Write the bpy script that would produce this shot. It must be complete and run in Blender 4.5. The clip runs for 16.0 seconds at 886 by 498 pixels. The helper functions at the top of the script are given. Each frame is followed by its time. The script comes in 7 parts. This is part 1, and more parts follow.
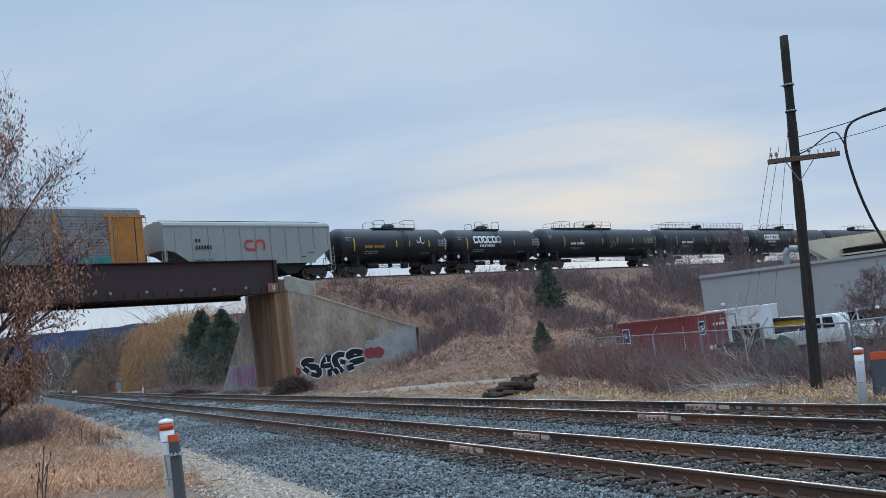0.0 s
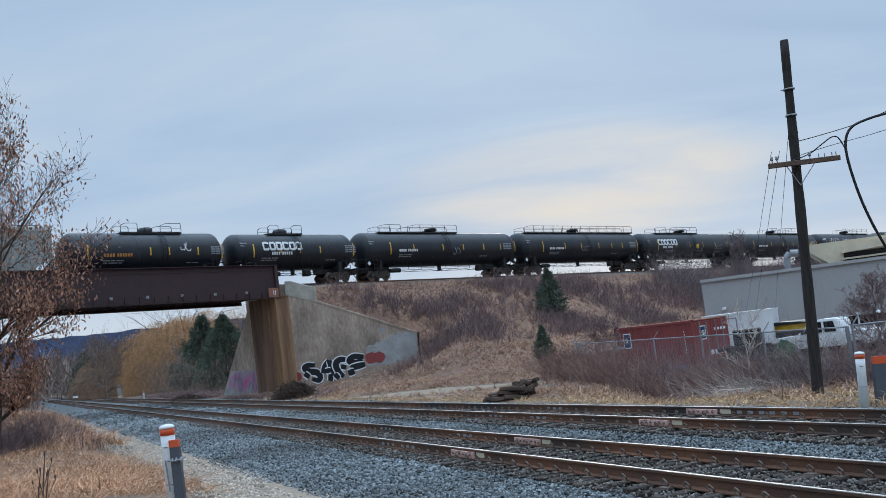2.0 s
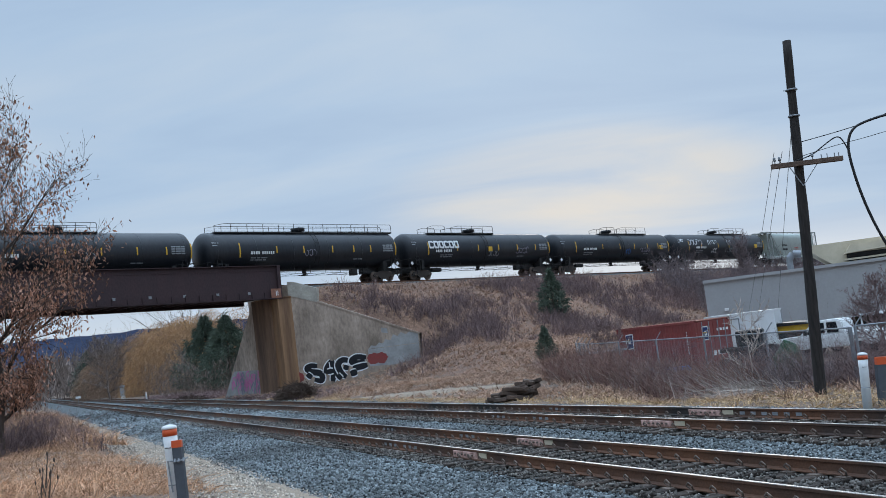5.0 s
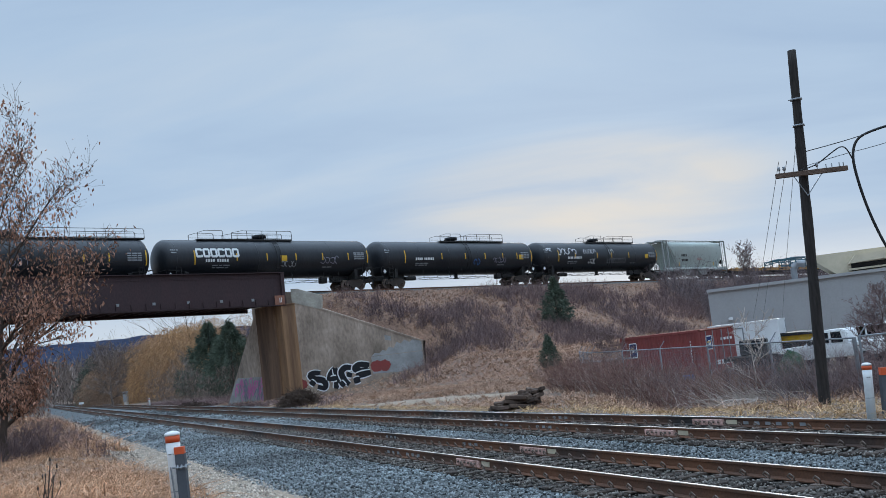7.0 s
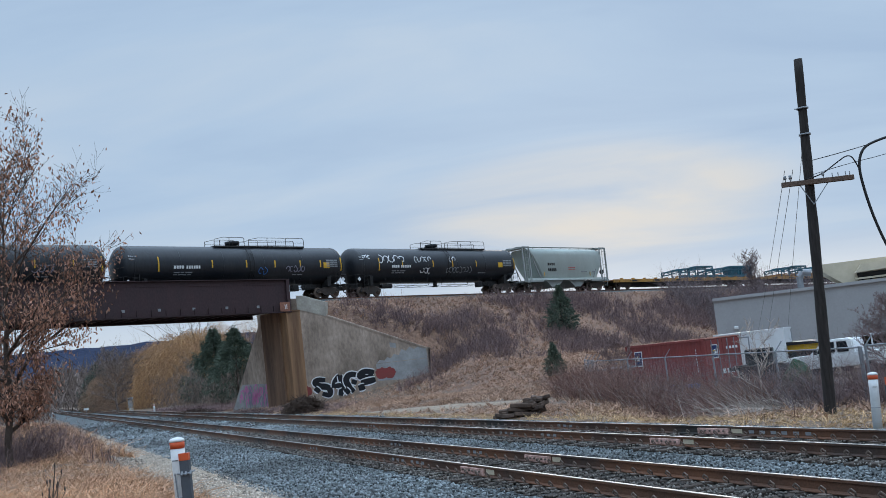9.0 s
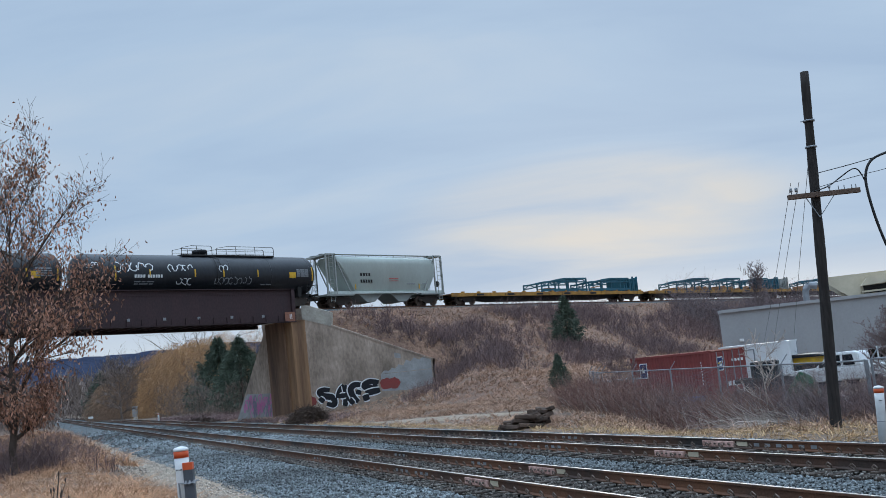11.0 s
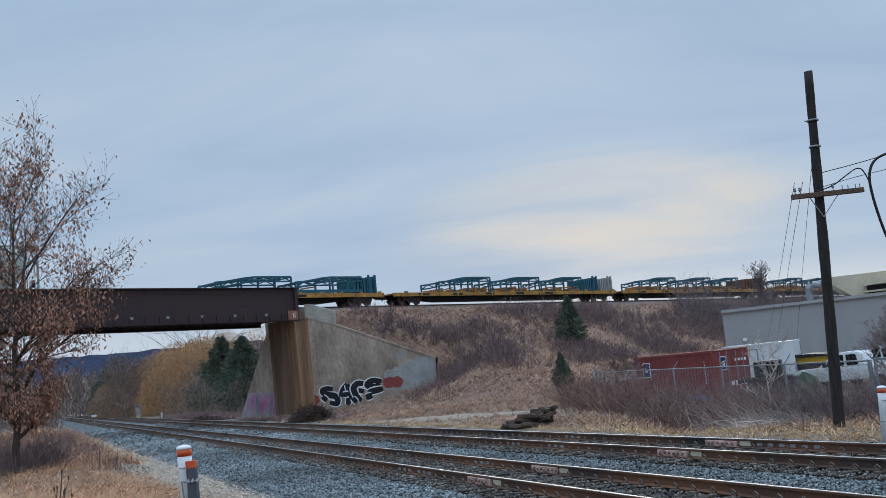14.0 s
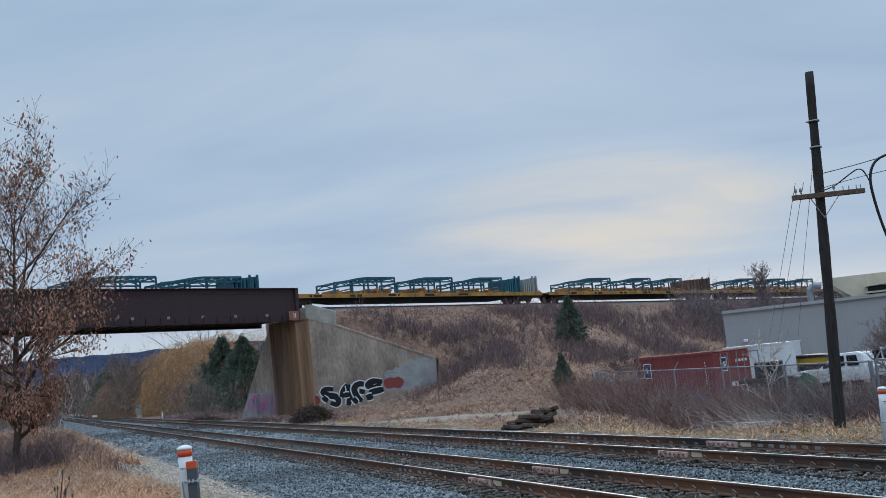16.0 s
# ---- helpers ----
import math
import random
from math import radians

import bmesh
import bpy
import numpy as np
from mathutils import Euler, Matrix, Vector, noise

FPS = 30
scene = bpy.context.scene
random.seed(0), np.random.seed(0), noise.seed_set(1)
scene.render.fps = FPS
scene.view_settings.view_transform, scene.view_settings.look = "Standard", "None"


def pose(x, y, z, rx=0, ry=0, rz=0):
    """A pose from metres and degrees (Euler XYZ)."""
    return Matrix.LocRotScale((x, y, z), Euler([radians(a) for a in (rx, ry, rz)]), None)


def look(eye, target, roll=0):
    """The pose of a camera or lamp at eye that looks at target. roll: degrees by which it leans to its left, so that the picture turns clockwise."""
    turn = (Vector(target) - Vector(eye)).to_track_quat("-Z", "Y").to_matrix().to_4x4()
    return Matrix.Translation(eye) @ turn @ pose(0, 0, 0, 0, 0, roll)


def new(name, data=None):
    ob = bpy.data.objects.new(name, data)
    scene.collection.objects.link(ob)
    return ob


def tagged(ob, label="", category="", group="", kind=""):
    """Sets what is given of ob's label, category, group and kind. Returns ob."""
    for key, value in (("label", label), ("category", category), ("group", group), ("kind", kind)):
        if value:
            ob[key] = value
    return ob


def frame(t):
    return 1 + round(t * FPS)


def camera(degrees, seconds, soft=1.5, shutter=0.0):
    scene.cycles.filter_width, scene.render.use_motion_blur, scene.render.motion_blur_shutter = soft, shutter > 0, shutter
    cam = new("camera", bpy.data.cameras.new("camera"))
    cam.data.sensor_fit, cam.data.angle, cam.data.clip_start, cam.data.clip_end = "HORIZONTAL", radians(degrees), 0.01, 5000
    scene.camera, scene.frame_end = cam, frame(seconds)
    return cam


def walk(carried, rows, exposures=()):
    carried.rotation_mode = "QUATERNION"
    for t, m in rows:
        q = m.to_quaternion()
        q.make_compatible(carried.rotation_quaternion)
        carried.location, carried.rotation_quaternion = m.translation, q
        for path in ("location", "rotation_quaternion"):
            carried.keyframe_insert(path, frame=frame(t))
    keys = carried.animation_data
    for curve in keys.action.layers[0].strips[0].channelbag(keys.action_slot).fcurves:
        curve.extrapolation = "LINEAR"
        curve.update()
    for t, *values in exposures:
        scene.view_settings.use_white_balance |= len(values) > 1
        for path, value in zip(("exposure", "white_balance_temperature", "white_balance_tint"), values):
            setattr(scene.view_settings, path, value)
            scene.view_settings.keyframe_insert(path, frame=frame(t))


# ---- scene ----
# ---------------------------------------------------------------- camera
cam = camera(44.86, 16.0, 0.7)
EYE = (0.0, 0.0, 2.0)


def aim(yaw, pitch, roll):
    """Camera pose at EYE: yaw to the left of +y, pitch up, roll as in look()."""
    return pose(*EYE, 0, 0, yaw) @ pose(0, 0, 0, 90 + pitch) @ pose(0, 0, 0, 0, 0, roll)


AIM = (
    (0, 0.000, 4.703, -7.050),
    (0.5, 0.076, 4.759, -7.072),
    (1, 0.085, 4.884, -7.138),
    (1.5, 0.091, 4.926, -7.145),
    (2, 0.009, 4.960, -7.134),
    (2.5, -0.008, 4.979, -7.173),
    (3, 0.015, 4.932, -7.180),
    (3.5, 0.106, 4.886, -7.237),
    (4, 0.153, 4.825, -7.209),
    (6.5, 0.159, 5.402, -6.872),
    (7, 0.291, 5.446, -6.797),
    (7.5, 0.407, 5.599, -6.784),
    (8, 0.444, 5.734, -6.739),
    (8.5, 0.496, 5.821, -6.600),
    (9, 0.532, 5.874, -6.532),
    (11.5, 0.732, 6.520, -6.117),
    (12, 0.639, 6.474, -6.067),
    (12.5, 0.730, 6.486, -5.984),
    (13, 0.825, 6.505, -5.915),
    (13.5, 0.868, 6.491, -5.939),
    (14, 0.929, 6.433, -6.056),
    (14.5, 0.980, 6.417, -6.037),
    (15, 0.964, 6.467, -6.013),
    (16, 0.964, 6.467, -6.013),
)
walk(cam, [(t, aim(a, b, c)) for t, a, b, c in AIM], [(0, 0.19), (9.2, 0.19), (12, 0.12), (16, 0.04)])

# ---------------------------------------------------------------- world and light
world = bpy.data.worlds.new("overcast_sky")
scene.world = world
world.use_nodes = True


def build_world():
    nt = world.node_tree
    nt.nodes.clear()
    N, L = nt.nodes.new, nt.links.new
    out, bg = N("ShaderNodeOutputWorld"), N("ShaderNodeBackground")
    sky = N("ShaderNodeTexSky")
    sky.sky_type, sky.sun_disc = "NISHITA", False
    sky.sun_elevation, sky.sun_rotation = radians(8.5), radians(8)
    sky.dust_density, sky.ozone_density = 1.5, 2.0
    skyk = N("ShaderNodeVectorMath")
    skyk.operation = "SCALE"
    skyk.inputs["Scale"].default_value = 0.03
    L(sky.outputs[0], skyk.inputs[0])
    co, sep = N("ShaderNodeTexCoord"), N("ShaderNodeSeparateXYZ")
    L(co.outputs["Generated"], sep.inputs[0])
    # cloud deck: direction flattened onto a layer, so that the banks lie in long streaks
    den = N("ShaderNodeMath")
    den.operation = "ADD"
    den.inputs[1].default_value = 0.22
    ab = N("ShaderNodeMath")
    ab.operation = "ABSOLUTE"
    L(sep.outputs["Z"], ab.inputs[0])
    L(ab.outputs[0], den.inputs[0])
    flat = N("ShaderNodeVectorMath")
    flat.operation = "DIVIDE"
    comb = N("ShaderNodeCombineXYZ")
    for k in range(3):
        L(den.outputs[0], comb.inputs[k])
    L(co.outputs["Generated"], flat.inputs[0])
    L(comb.outputs[0], flat.inputs[1])
    mp = N("ShaderNodeMapping")
    mp.inputs["Rotation"].default_value = (0, 0, radians(24))
    mp.inputs["Scale"].default_value = (0.62, 1.5, 0.8)
    mp.inputs["Location"].default_value = (1.7, 0.4, 0)
    L(flat.outputs[0], mp.inputs["Vector"])
    big = N("ShaderNodeTexNoise")
    big.inputs["Scale"].default_value, big.inputs["Detail"].default_value = 1.7, 8.0
    big.inputs["Roughness"].default_value, big.inputs["Distortion"].default_value = 0.52, 0.45
    L(mp.outputs[0], big.inputs["Vector"])
    ramp = N("ShaderNodeValToRGB")
    e = ramp.color_ramp.elements
    e[0].position, e[0].color = 0.30, (0.342, 0.468, 0.645, 1)
    e[1].position, e[1].color = 0.70, (0.456, 0.564, 0.695, 1)
    m = e.new(0.5)
    m.color = (0.390, 0.519, 0.685, 1)
    L(big.outputs["Fac"], ramp.inputs[0])
    # the pale patch where the low sun stands behind the cloud
    sd = N("ShaderNodeVectorMath")
    sd.operation = "DOT_PRODUCT"
    sd.inputs[1].default_value = Vector((SUN_WAY[0], SUN_WAY[1], SUN_WAY[2] * 3.4)).normalized()
    nrm = N("ShaderNodeVectorMath")
    nrm.operation = "NORMALIZE"
    wide = N("ShaderNodeVectorMath")
    wide.operation = "MULTIPLY"
    wide.inputs[1].default_value = (1, 1, 3.4)
    L(co.outputs["Generated"], wide.inputs[0])
    L(wide.outputs[0], nrm.inputs[0])
    L(nrm.outputs[0], sd.inputs[0])
    gl = N("ShaderNodeMapRange")
    gl.interpolation_type = "SMOOTHERSTEP"
    gl.inputs["From Min"].default_value, gl.inputs["From Max"].default_value = 0.978, 0.999
    L(sd.outputs["Value"], gl.inputs["Value"])
    gm = N("ShaderNodeMath")
    gm.operation = "MULTIPLY"
    cl = N("ShaderNodeMapRange")
    cl.inputs["From Min"].default_value, cl.inputs["From Max"].default_value = 0.30, 0.62
    L(big.outputs["Fac"], cl.inputs["Value"])
    L(gl.outputs[0], gm.inputs[0])
    L(cl.outputs[0], gm.inputs[1])
    glow = N("ShaderNodeMix")
    glow.data_type = "RGBA"
    L(gm.outputs[0], glow.inputs[0])
    L(ramp.outputs[0], glow.inputs[6])
    glow.inputs[7].default_value = (0.610, 0.610, 0.605, 1)
    # paler low down
    lowr = N("ShaderNodeMapRange")
    lowr.inputs["From Min"].default_value, lowr.inputs["From Max"].default_value = 0.028, 0.078
    lowr.inputs["To Min"].default_value, lowr.inputs["To Max"].default_value = 0.95, 0.0
    L(ab.outputs[0], lowr.inputs["Value"])
    low = N("ShaderNodeMix")
    low.data_type = "RGBA"
    L(lowr.outputs[0], low.inputs[0])
    L(glow.outputs[2], low.inputs[6])
    low.inputs[7].default_value = (0.650, 0.705, 0.760, 1)
    mix = N("ShaderNodeMix")
    mix.data_type = "RGBA"
    mix.inputs[0].default_value = 0.06
    L(low.outputs[2], mix.inputs[6])
    L(skyk.outputs[0], mix.inputs[7])
    L(mix.outputs[2], bg.inputs[0])
    # an overcast sky is brightest overhead
    up = N("ShaderNodeMapRange")
    up.interpolation_type = "SMOOTHSTEP"
    up.inputs["From Min"].default_value, up.inputs["From Max"].default_value = 0.40, 0.9
    up.inputs["To Min"].default_value, up.inputs["To Max"].default_value = 1.0, 3.8
    L(ab.outputs[0], up.inputs["Value"])
    L(up.outputs[0], bg.inputs[1])
    L(bg.outputs[0], out.inputs[0])


SUN_AZ, SUN_EL = radians(7.3), radians(7.0)
SUN_WAY = (math.sin(SUN_AZ) * math.cos(SUN_EL), math.cos(SUN_AZ) * math.cos(SUN_EL), math.sin(SUN_EL))
build_world()
sun = new("sun", bpy.data.lights.new("sun", "SUN"))
sun.data.energy, sun.data.angle, sun.data.color = 0.7, radians(25), (1.0, 0.93, 0.85)
sun.matrix_world = look((0, 0, 60), (-60 * SUN_WAY[0], -60 * SUN_WAY[1], 60 - 60 * SUN_WAY[2]))

# ---------------------------------------------------------------- plan
# ground tracks: k metres along, d metres to the side of the camera's foot; rail top is z = 0
TRACK_U = Vector((-0.3825, 0.9240, 0))
TRACK_N = Vector((0.9240, 0.3825, 0))
NEAR_RAILS, FAR_RAILS = (7.74, 9.25), (11.86, 13.37)
# train line on the bank: x along the line, y away from the camera, z = 0 on the rail top at x = 62
TRAIN_YAW, GRADE = 44.4, 1.15
TRAIN_U = Vector((math.cos(radians(TRAIN_YAW)), math.sin(radians(TRAIN_YAW)), 0))
TRAIN_N = Vector((-TRAIN_U.y, TRAIN_U.x, 0))
LINE = Matrix.Translation(TRAIN_N * 74.1 + Vector((0, 0, 9.54))) @ pose(0, 0, 0, 0, GRADE, TRAIN_YAW)
GLOBAL_LINE = Matrix.Translation(TRAIN_N * 74.1) @ pose(0, 0, 0, 0, 0, TRAIN_YAW)


def on_track(k, d, z=0.0):
    v = TRACK_U * k + TRACK_N * d
    return Vector((v.x, v.y, z))


TRACK = Matrix.Translation((0, 0, 0)) @ pose(0, 0, 0, 0, 0, math.degrees(math.atan2(TRACK_U.y, TRACK_U.x)))
# in TRACK space x runs along the rails and y = -d


def rail_z(s):
    return 9.54 - math.tan(radians(GRADE)) * s


def smooth(a, b, x):
    t = min(1.0, max(0.0, (x - a) / (b - a)))
    return t * t * (3 - 2 * t)


def bank_edge(off):
    """Where the bank begins along the line: at the abutment and its flared wing wall."""
    return 51.6 + max(0.0, min(8.0, -3.0 - off)) * 0.80


def bank_height(s, off):
    top = rail_z(s) - 0.55
    if off > 0:
        h = top - max(0.0, off - 0.5) * 1.2
        return max(h, -0.6)
    a = -off
    if a < 3.6:
        return top
    h = top - (a - 3.6) / 2.05
    toe = 1.1 - smooth(17, 44, a) * 1.5
    return max(h, toe) if h > toe + 0.6 else toe + 0.6 * math.exp((h - toe - 0.6) / 0.6)


def ground_height(x, y):
    p = Vector((x, y, 0))
    k, d = p.dot(TRACK_U), p.dot(TRACK_N)
    s, off = p.dot(TRAIN_U), p.dot(TRAIN_N) - 74.1
    z = 0.34 - 0.56 * smooth(0.5, 4.6, d)
    z += 0.10 * noise.noise((x * 0.11, y * 0.11, 3.1)) * (1 - smooth(2.0, 4.5, d))
    # track bed
    if 4.2 < d < 16.5:
        bed = min(smooth(4.4, 6.6, d), 1 - smooth(14.5, 16.2, d))
        z = -0.27 - 0.22 * bed
    elif d >= 16.5:
        z = -0.34 + 0.07 * noise.noise((x * 0.2, y * 0.2, 1.7))
        if y > 0 and s > 40:
            a = -off
            rise = 1.5 * smooth(50, 60, s) * (1 - smooth(9, 40, a)) * smooth(2.5, 8, a) * smooth(16.5, 24, d)
            z += rise * (1 - smooth(70, 200, s) * 0.3)
    # the fenced yard lies lower
    yard = smooth(4.5, 8.0, x - 0.06 * (y - 40)) * smooth(27, 33, y - 0.15 * x) * (1 - smooth(95, 110, y))
    z = z * (1 - yard) + -1.04 * yard
    return z

# ---------------------------------------------------------------- materials
def material(name, col, rough=0.8, metal=0.0, vary=0.25, scale=3.0, fine=40.0, bump=0.2, dirt=None, dirt_amt=0.5,
             stretch=(1, 1, 1), island=0.0, objvary=0.0, dirt_scale=None, coords="Object", spec=0.35, bump_dist=0.02):
    """Two-scale procedural surface: broad stains (dirt colour) and fine grain with relief."""
    m = bpy.data.materials.new(name)
    m.use_nodes = True
    nt = m.node_tree
    N, L = nt.nodes.new, nt.links.new
    b = nt.nodes["Principled BSDF"]
    b.inputs["Roughness"].default_value, b.inputs["Metallic"].default_value = rough, metal
    b.inputs["Specular IOR Level"].default_value = spec
    co = N("ShaderNodeTexCoord")
    mp = N("ShaderNodeMapping")
    mp.inputs["Scale"].default_value = stretch
    L(co.outputs[coords], mp.inputs[0])
    n1, n2 = N("ShaderNodeTexNoise"), N("ShaderNodeTexNoise")
    for n, s, d in ((n1, dirt_scale or scale, 5), (n2, fine, 4)):
        n.inputs["Scale"].default_value, n.inputs["Detail"].default_value = s, d
        n.inputs["Roughness"].default_value = 0.6
        L(mp.outputs[0], n.inputs["Vector"])
    dirt = dirt or tuple(c * 0.6 for c in col)
    rr = N("ShaderNodeMapRange")
    rr.inputs["From Min"].default_value, rr.inputs["From Max"].default_value = 0.38, 0.68
    rr.inputs["To Max"].default_value = dirt_amt
    L(n1.outputs["Fac"], rr.inputs["Value"])
    mx = N("ShaderNodeMix")
    mx.data_type = "RGBA"
    mx.inputs[6].default_value, mx.inputs[7].default_value = (*col, 1), (*dirt, 1)
    L(rr.outputs[0], mx.inputs[0])
    val = N("ShaderNodeMapRange")
    val.inputs["From Min"].default_value, val.inputs["From Max"].default_value = 0.25, 0.75
    val.inputs["To Min"].default_value, val.inputs["To Max"].default_value = 1 - vary, 1 + vary
    L(n2.outputs["Fac"], val.inputs["Value"])
    last = val.outputs[0]
    for amount, node, sock in ((island, "ShaderNodeNewGeometry", "Random Per Island"), (objvary, "ShaderNodeObjectInfo", "Random")):
        if amount:
            g, r2, mu = N(node), N("ShaderNodeMapRange"), N("ShaderNodeMath")
            r2.inputs["To Min"].default_value, r2.inputs["To Max"].default_value = 1 - amount, 1 + amount
            mu.operation = "MULTIPLY"
            L(g.outputs[sock], r2.inputs["Value"])
            L(r2.outputs[0], mu.inputs[0])
            L(last, mu.inputs[1])
            last = mu.outputs[0]
    sc = N("ShaderNodeVectorMath")
    sc.operation = "SCALE"
    L(mx.outputs[2], sc.inputs[0])
    L(last, sc.inputs["Scale"])
    L(sc.outputs[0], b.inputs["Base Color"])
    if bump:
        bp = N("ShaderNodeBump")
        bp.inputs["Strength"].default_value, bp.inputs["Distance"].default_value = bump, bump_dist
        L(n2.outputs["Fac"], bp.inputs["Height"])
        L(bp.outputs[0], b.inputs["Normal"])
    return m


M_ground = material("dry_ground", (0.185, 0.124, 0.086), 0.95, vary=0.35, scale=0.25, fine=7, bump=0.6, dirt=(0.115, 0.080, 0.062), dirt_amt=0.8, bump_dist=0.1)
M_bank = material("bank_soil", (0.235, 0.138, 0.094), 0.95, vary=0.45, scale=0.16, fine=3.5, bump=0.8, dirt=(0.140, 0.090, 0.070), dirt_amt=0.8, bump_dist=0.2)
M_grass = material("dry_grass", (0.620, 0.355, 0.205), 0.9, vary=0.1, scale=0.5, fine=6, bump=0, dirt=(0.320, 0.178, 0.112), dirt_amt=0.8, island=0.55, coords="Object")
M_grass_far = material("dry_bank_grass", (0.450, 0.278, 0.185), 0.9, vary=0.1, scale=0.12, fine=2, bump=0, dirt=(0.255, 0.156, 0.112), dirt_amt=0.8, island=0.55)
M_twig = material("bare_twigs", (0.215, 0.140, 0.128), 0.9, vary=0.1, scale=0.12, fine=2, bump=0, dirt=(0.145, 0.102, 0.102), dirt_amt=0.8, island=0.5)
M_twig_red = material("red_twigs", (0.225, 0.125, 0.098), 0.9, vary=0.1, scale=0.4, fine=3, bump=0, dirt=(0.140, 0.092, 0.084), island=0.55)
M_twig_pale = material("dead_pale_twigs", (0.430, 0.360, 0.310), 0.9, vary=0.1, scale=0.4, fine=3, bump=0, island=0.3)
M_twig_grey = material("grey_twigs", (0.195, 0.150, 0.148), 0.9, vary=0.1, scale=0.2, fine=2, bump=0, dirt=(0.128, 0.100, 0.104), dirt_amt=0.8, island=0.5)
M_willow_dull = material("dull_willow_shoots", (0.270, 0.165, 0.105), 0.9, vary=0.1, scale=0.15, fine=3, bump=0, dirt=(0.185, 0.120, 0.086), dirt_amt=0.8, island=0.5)
M_crib = material("crib_stone", (0.165, 0.148, 0.130), 0.9, vary=0.15, scale=0.5, fine=20, bump=0, dirt=(0.075, 0.062, 0.052), dirt_amt=0.8, island=0.8)
M_panel = material("rusty_red_panel", (0.270, 0.120, 0.080), 0.85, vary=0.2, scale=3, fine=20, bump=0.1, dirt=(0.150, 0.070, 0.050))
M_straw = material("verge_straw", (0.600, 0.400, 0.215), 0.9, vary=0.1, scale=0.3, fine=4, bump=0, dirt=(0.360, 0.230, 0.130), dirt_amt=0.8, island=0.55)
M_bark = material("bark", (0.085, 0.062, 0.050), 0.95, vary=0.35, scale=3, fine=30, bump=0.5)
M_leaf = material("dead_oak_leaves", (0.370, 0.185, 0.120), 0.75, vary=0.15, scale=1.2, fine=9, bump=0, dirt=(0.225, 0.115, 0.078), island=0.5)
M_willow = material("willow_shoots", (0.430, 0.240, 0.110), 0.85, vary=0.1, scale=0.15, fine=3, bump=0, dirt=(0.270, 0.160, 0.092), dirt_amt=0.8, island=0.55)
M_needle = material("spruce_needles", (0.074, 0.096, 0.066), 0.8, vary=0.1, scale=0.5, fine=5, bump=0, dirt=(0.050, 0.068, 0.052), island=0.5)
M_far_wood = material("far_bare_wood", (0.200, 0.148, 0.122), 0.95, vary=0.1, scale=0.05, fine=1, bump=0, dirt=(0.140, 0.108, 0.096), island=0.4)
# the hill's woods carry the blue of distance haze in their colour
M_hill = material("haze_blue_wooded_hill", (0.042, 0.050, 0.078), 1.0, vary=0.45, scale=0.012, fine=0.09, bump=0, dirt=(0.026, 0.032, 0.055), dirt_amt=0.8, spec=0.0)
M_ballast = material("ballast_bed", (0.105, 0.116, 0.118), 0.95, vary=0.80, scale=0.8, fine=26, bump=0.9, dirt=(0.052, 0.055, 0.055), dirt_amt=0.6, bump_dist=0.05)
M_stone = material("ballast_stone", (0.185, 0.206, 0.210), 0.85, vary=0.15, scale=0.14, fine=20, bump=0, dirt=(0.056, 0.055, 0.052), dirt_amt=0.95, island=0.9)
M_gravel = material("pale_gravel", (0.310, 0.240, 0.175), 0.95, vary=0.4, scale=0.5, fine=22, bump=0.7, dirt=(0.220, 0.165, 0.118), dirt_amt=0.7, bump_dist=0.04)
M_pebble = material("pale_pebble", (0.470, 0.395, 0.320), 0.9, vary=0.15, scale=0.5, fine=20, bump=0, island=0.6)
M_rail = material("rusted_rail", (0.150, 0.064, 0.032), 0.8, vary=0.3, scale=0.28, fine=30, bump=0.3, dirt=(0.036, 0.030, 0.027), dirt_amt=1.0)
M_rail_top = material("worn_rail_head", (0.42, 0.40, 0.38), 0.42, 0.8, vary=0.08, scale=2, fine=50, bump=0.05, dirt=(0.40, 0.39, 0.38))
M_tie = material("creosoted_tie", (0.040, 0.029, 0.023), 0.9, vary=0.4, scale=2, fine=18, bump=0.5, dirt=(0.075, 0.056, 0.044), stretch=(1, 8, 1), objvary=0.35, island=0.3)
M_clip = material("rail_clip_steel", (0.170, 0.128, 0.104), 0.7, 0.3, vary=0.2, bump=0.1, island=0.3)
M_pinkbar = material("pink_painted_joint_bar", (0.620, 0.390, 0.330), 0.8, vary=0.3, scale=9, fine=50, bump=0.3, dirt=(0.180, 0.085, 0.060), dirt_amt=0.9)
M_concrete = material("weathered_concrete", (0.425, 0.330, 0.262), 0.92, vary=0.30, scale=0.5, fine=5, bump=0.4, dirt=(0.175, 0.136, 0.106), dirt_amt=0.95, stretch=(1, 1, 0.45))
M_coping = material("pale_concrete", (0.440, 0.405, 0.345), 0.92, vary=0.14, scale=0.5, fine=6, bump=0.25, dirt=(0.190, 0.170, 0.140), dirt_amt=0.8)
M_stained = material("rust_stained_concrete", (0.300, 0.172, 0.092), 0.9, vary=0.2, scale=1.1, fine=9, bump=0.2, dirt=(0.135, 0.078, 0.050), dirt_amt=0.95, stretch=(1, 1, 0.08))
# darker copy of rust_stained_concrete, for the breast wall
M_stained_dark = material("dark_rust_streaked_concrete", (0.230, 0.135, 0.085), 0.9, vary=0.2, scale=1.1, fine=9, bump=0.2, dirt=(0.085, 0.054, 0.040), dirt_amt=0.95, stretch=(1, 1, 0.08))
M_girder = material("maroon_painted_steel", (0.050, 0.027, 0.029), 0.75, vary=0.25, scale=0.9, fine=9, bump=0.15, dirt=(0.038, 0.024, 0.026), dirt_amt=0.8, stretch=(1, 1, 0.5))
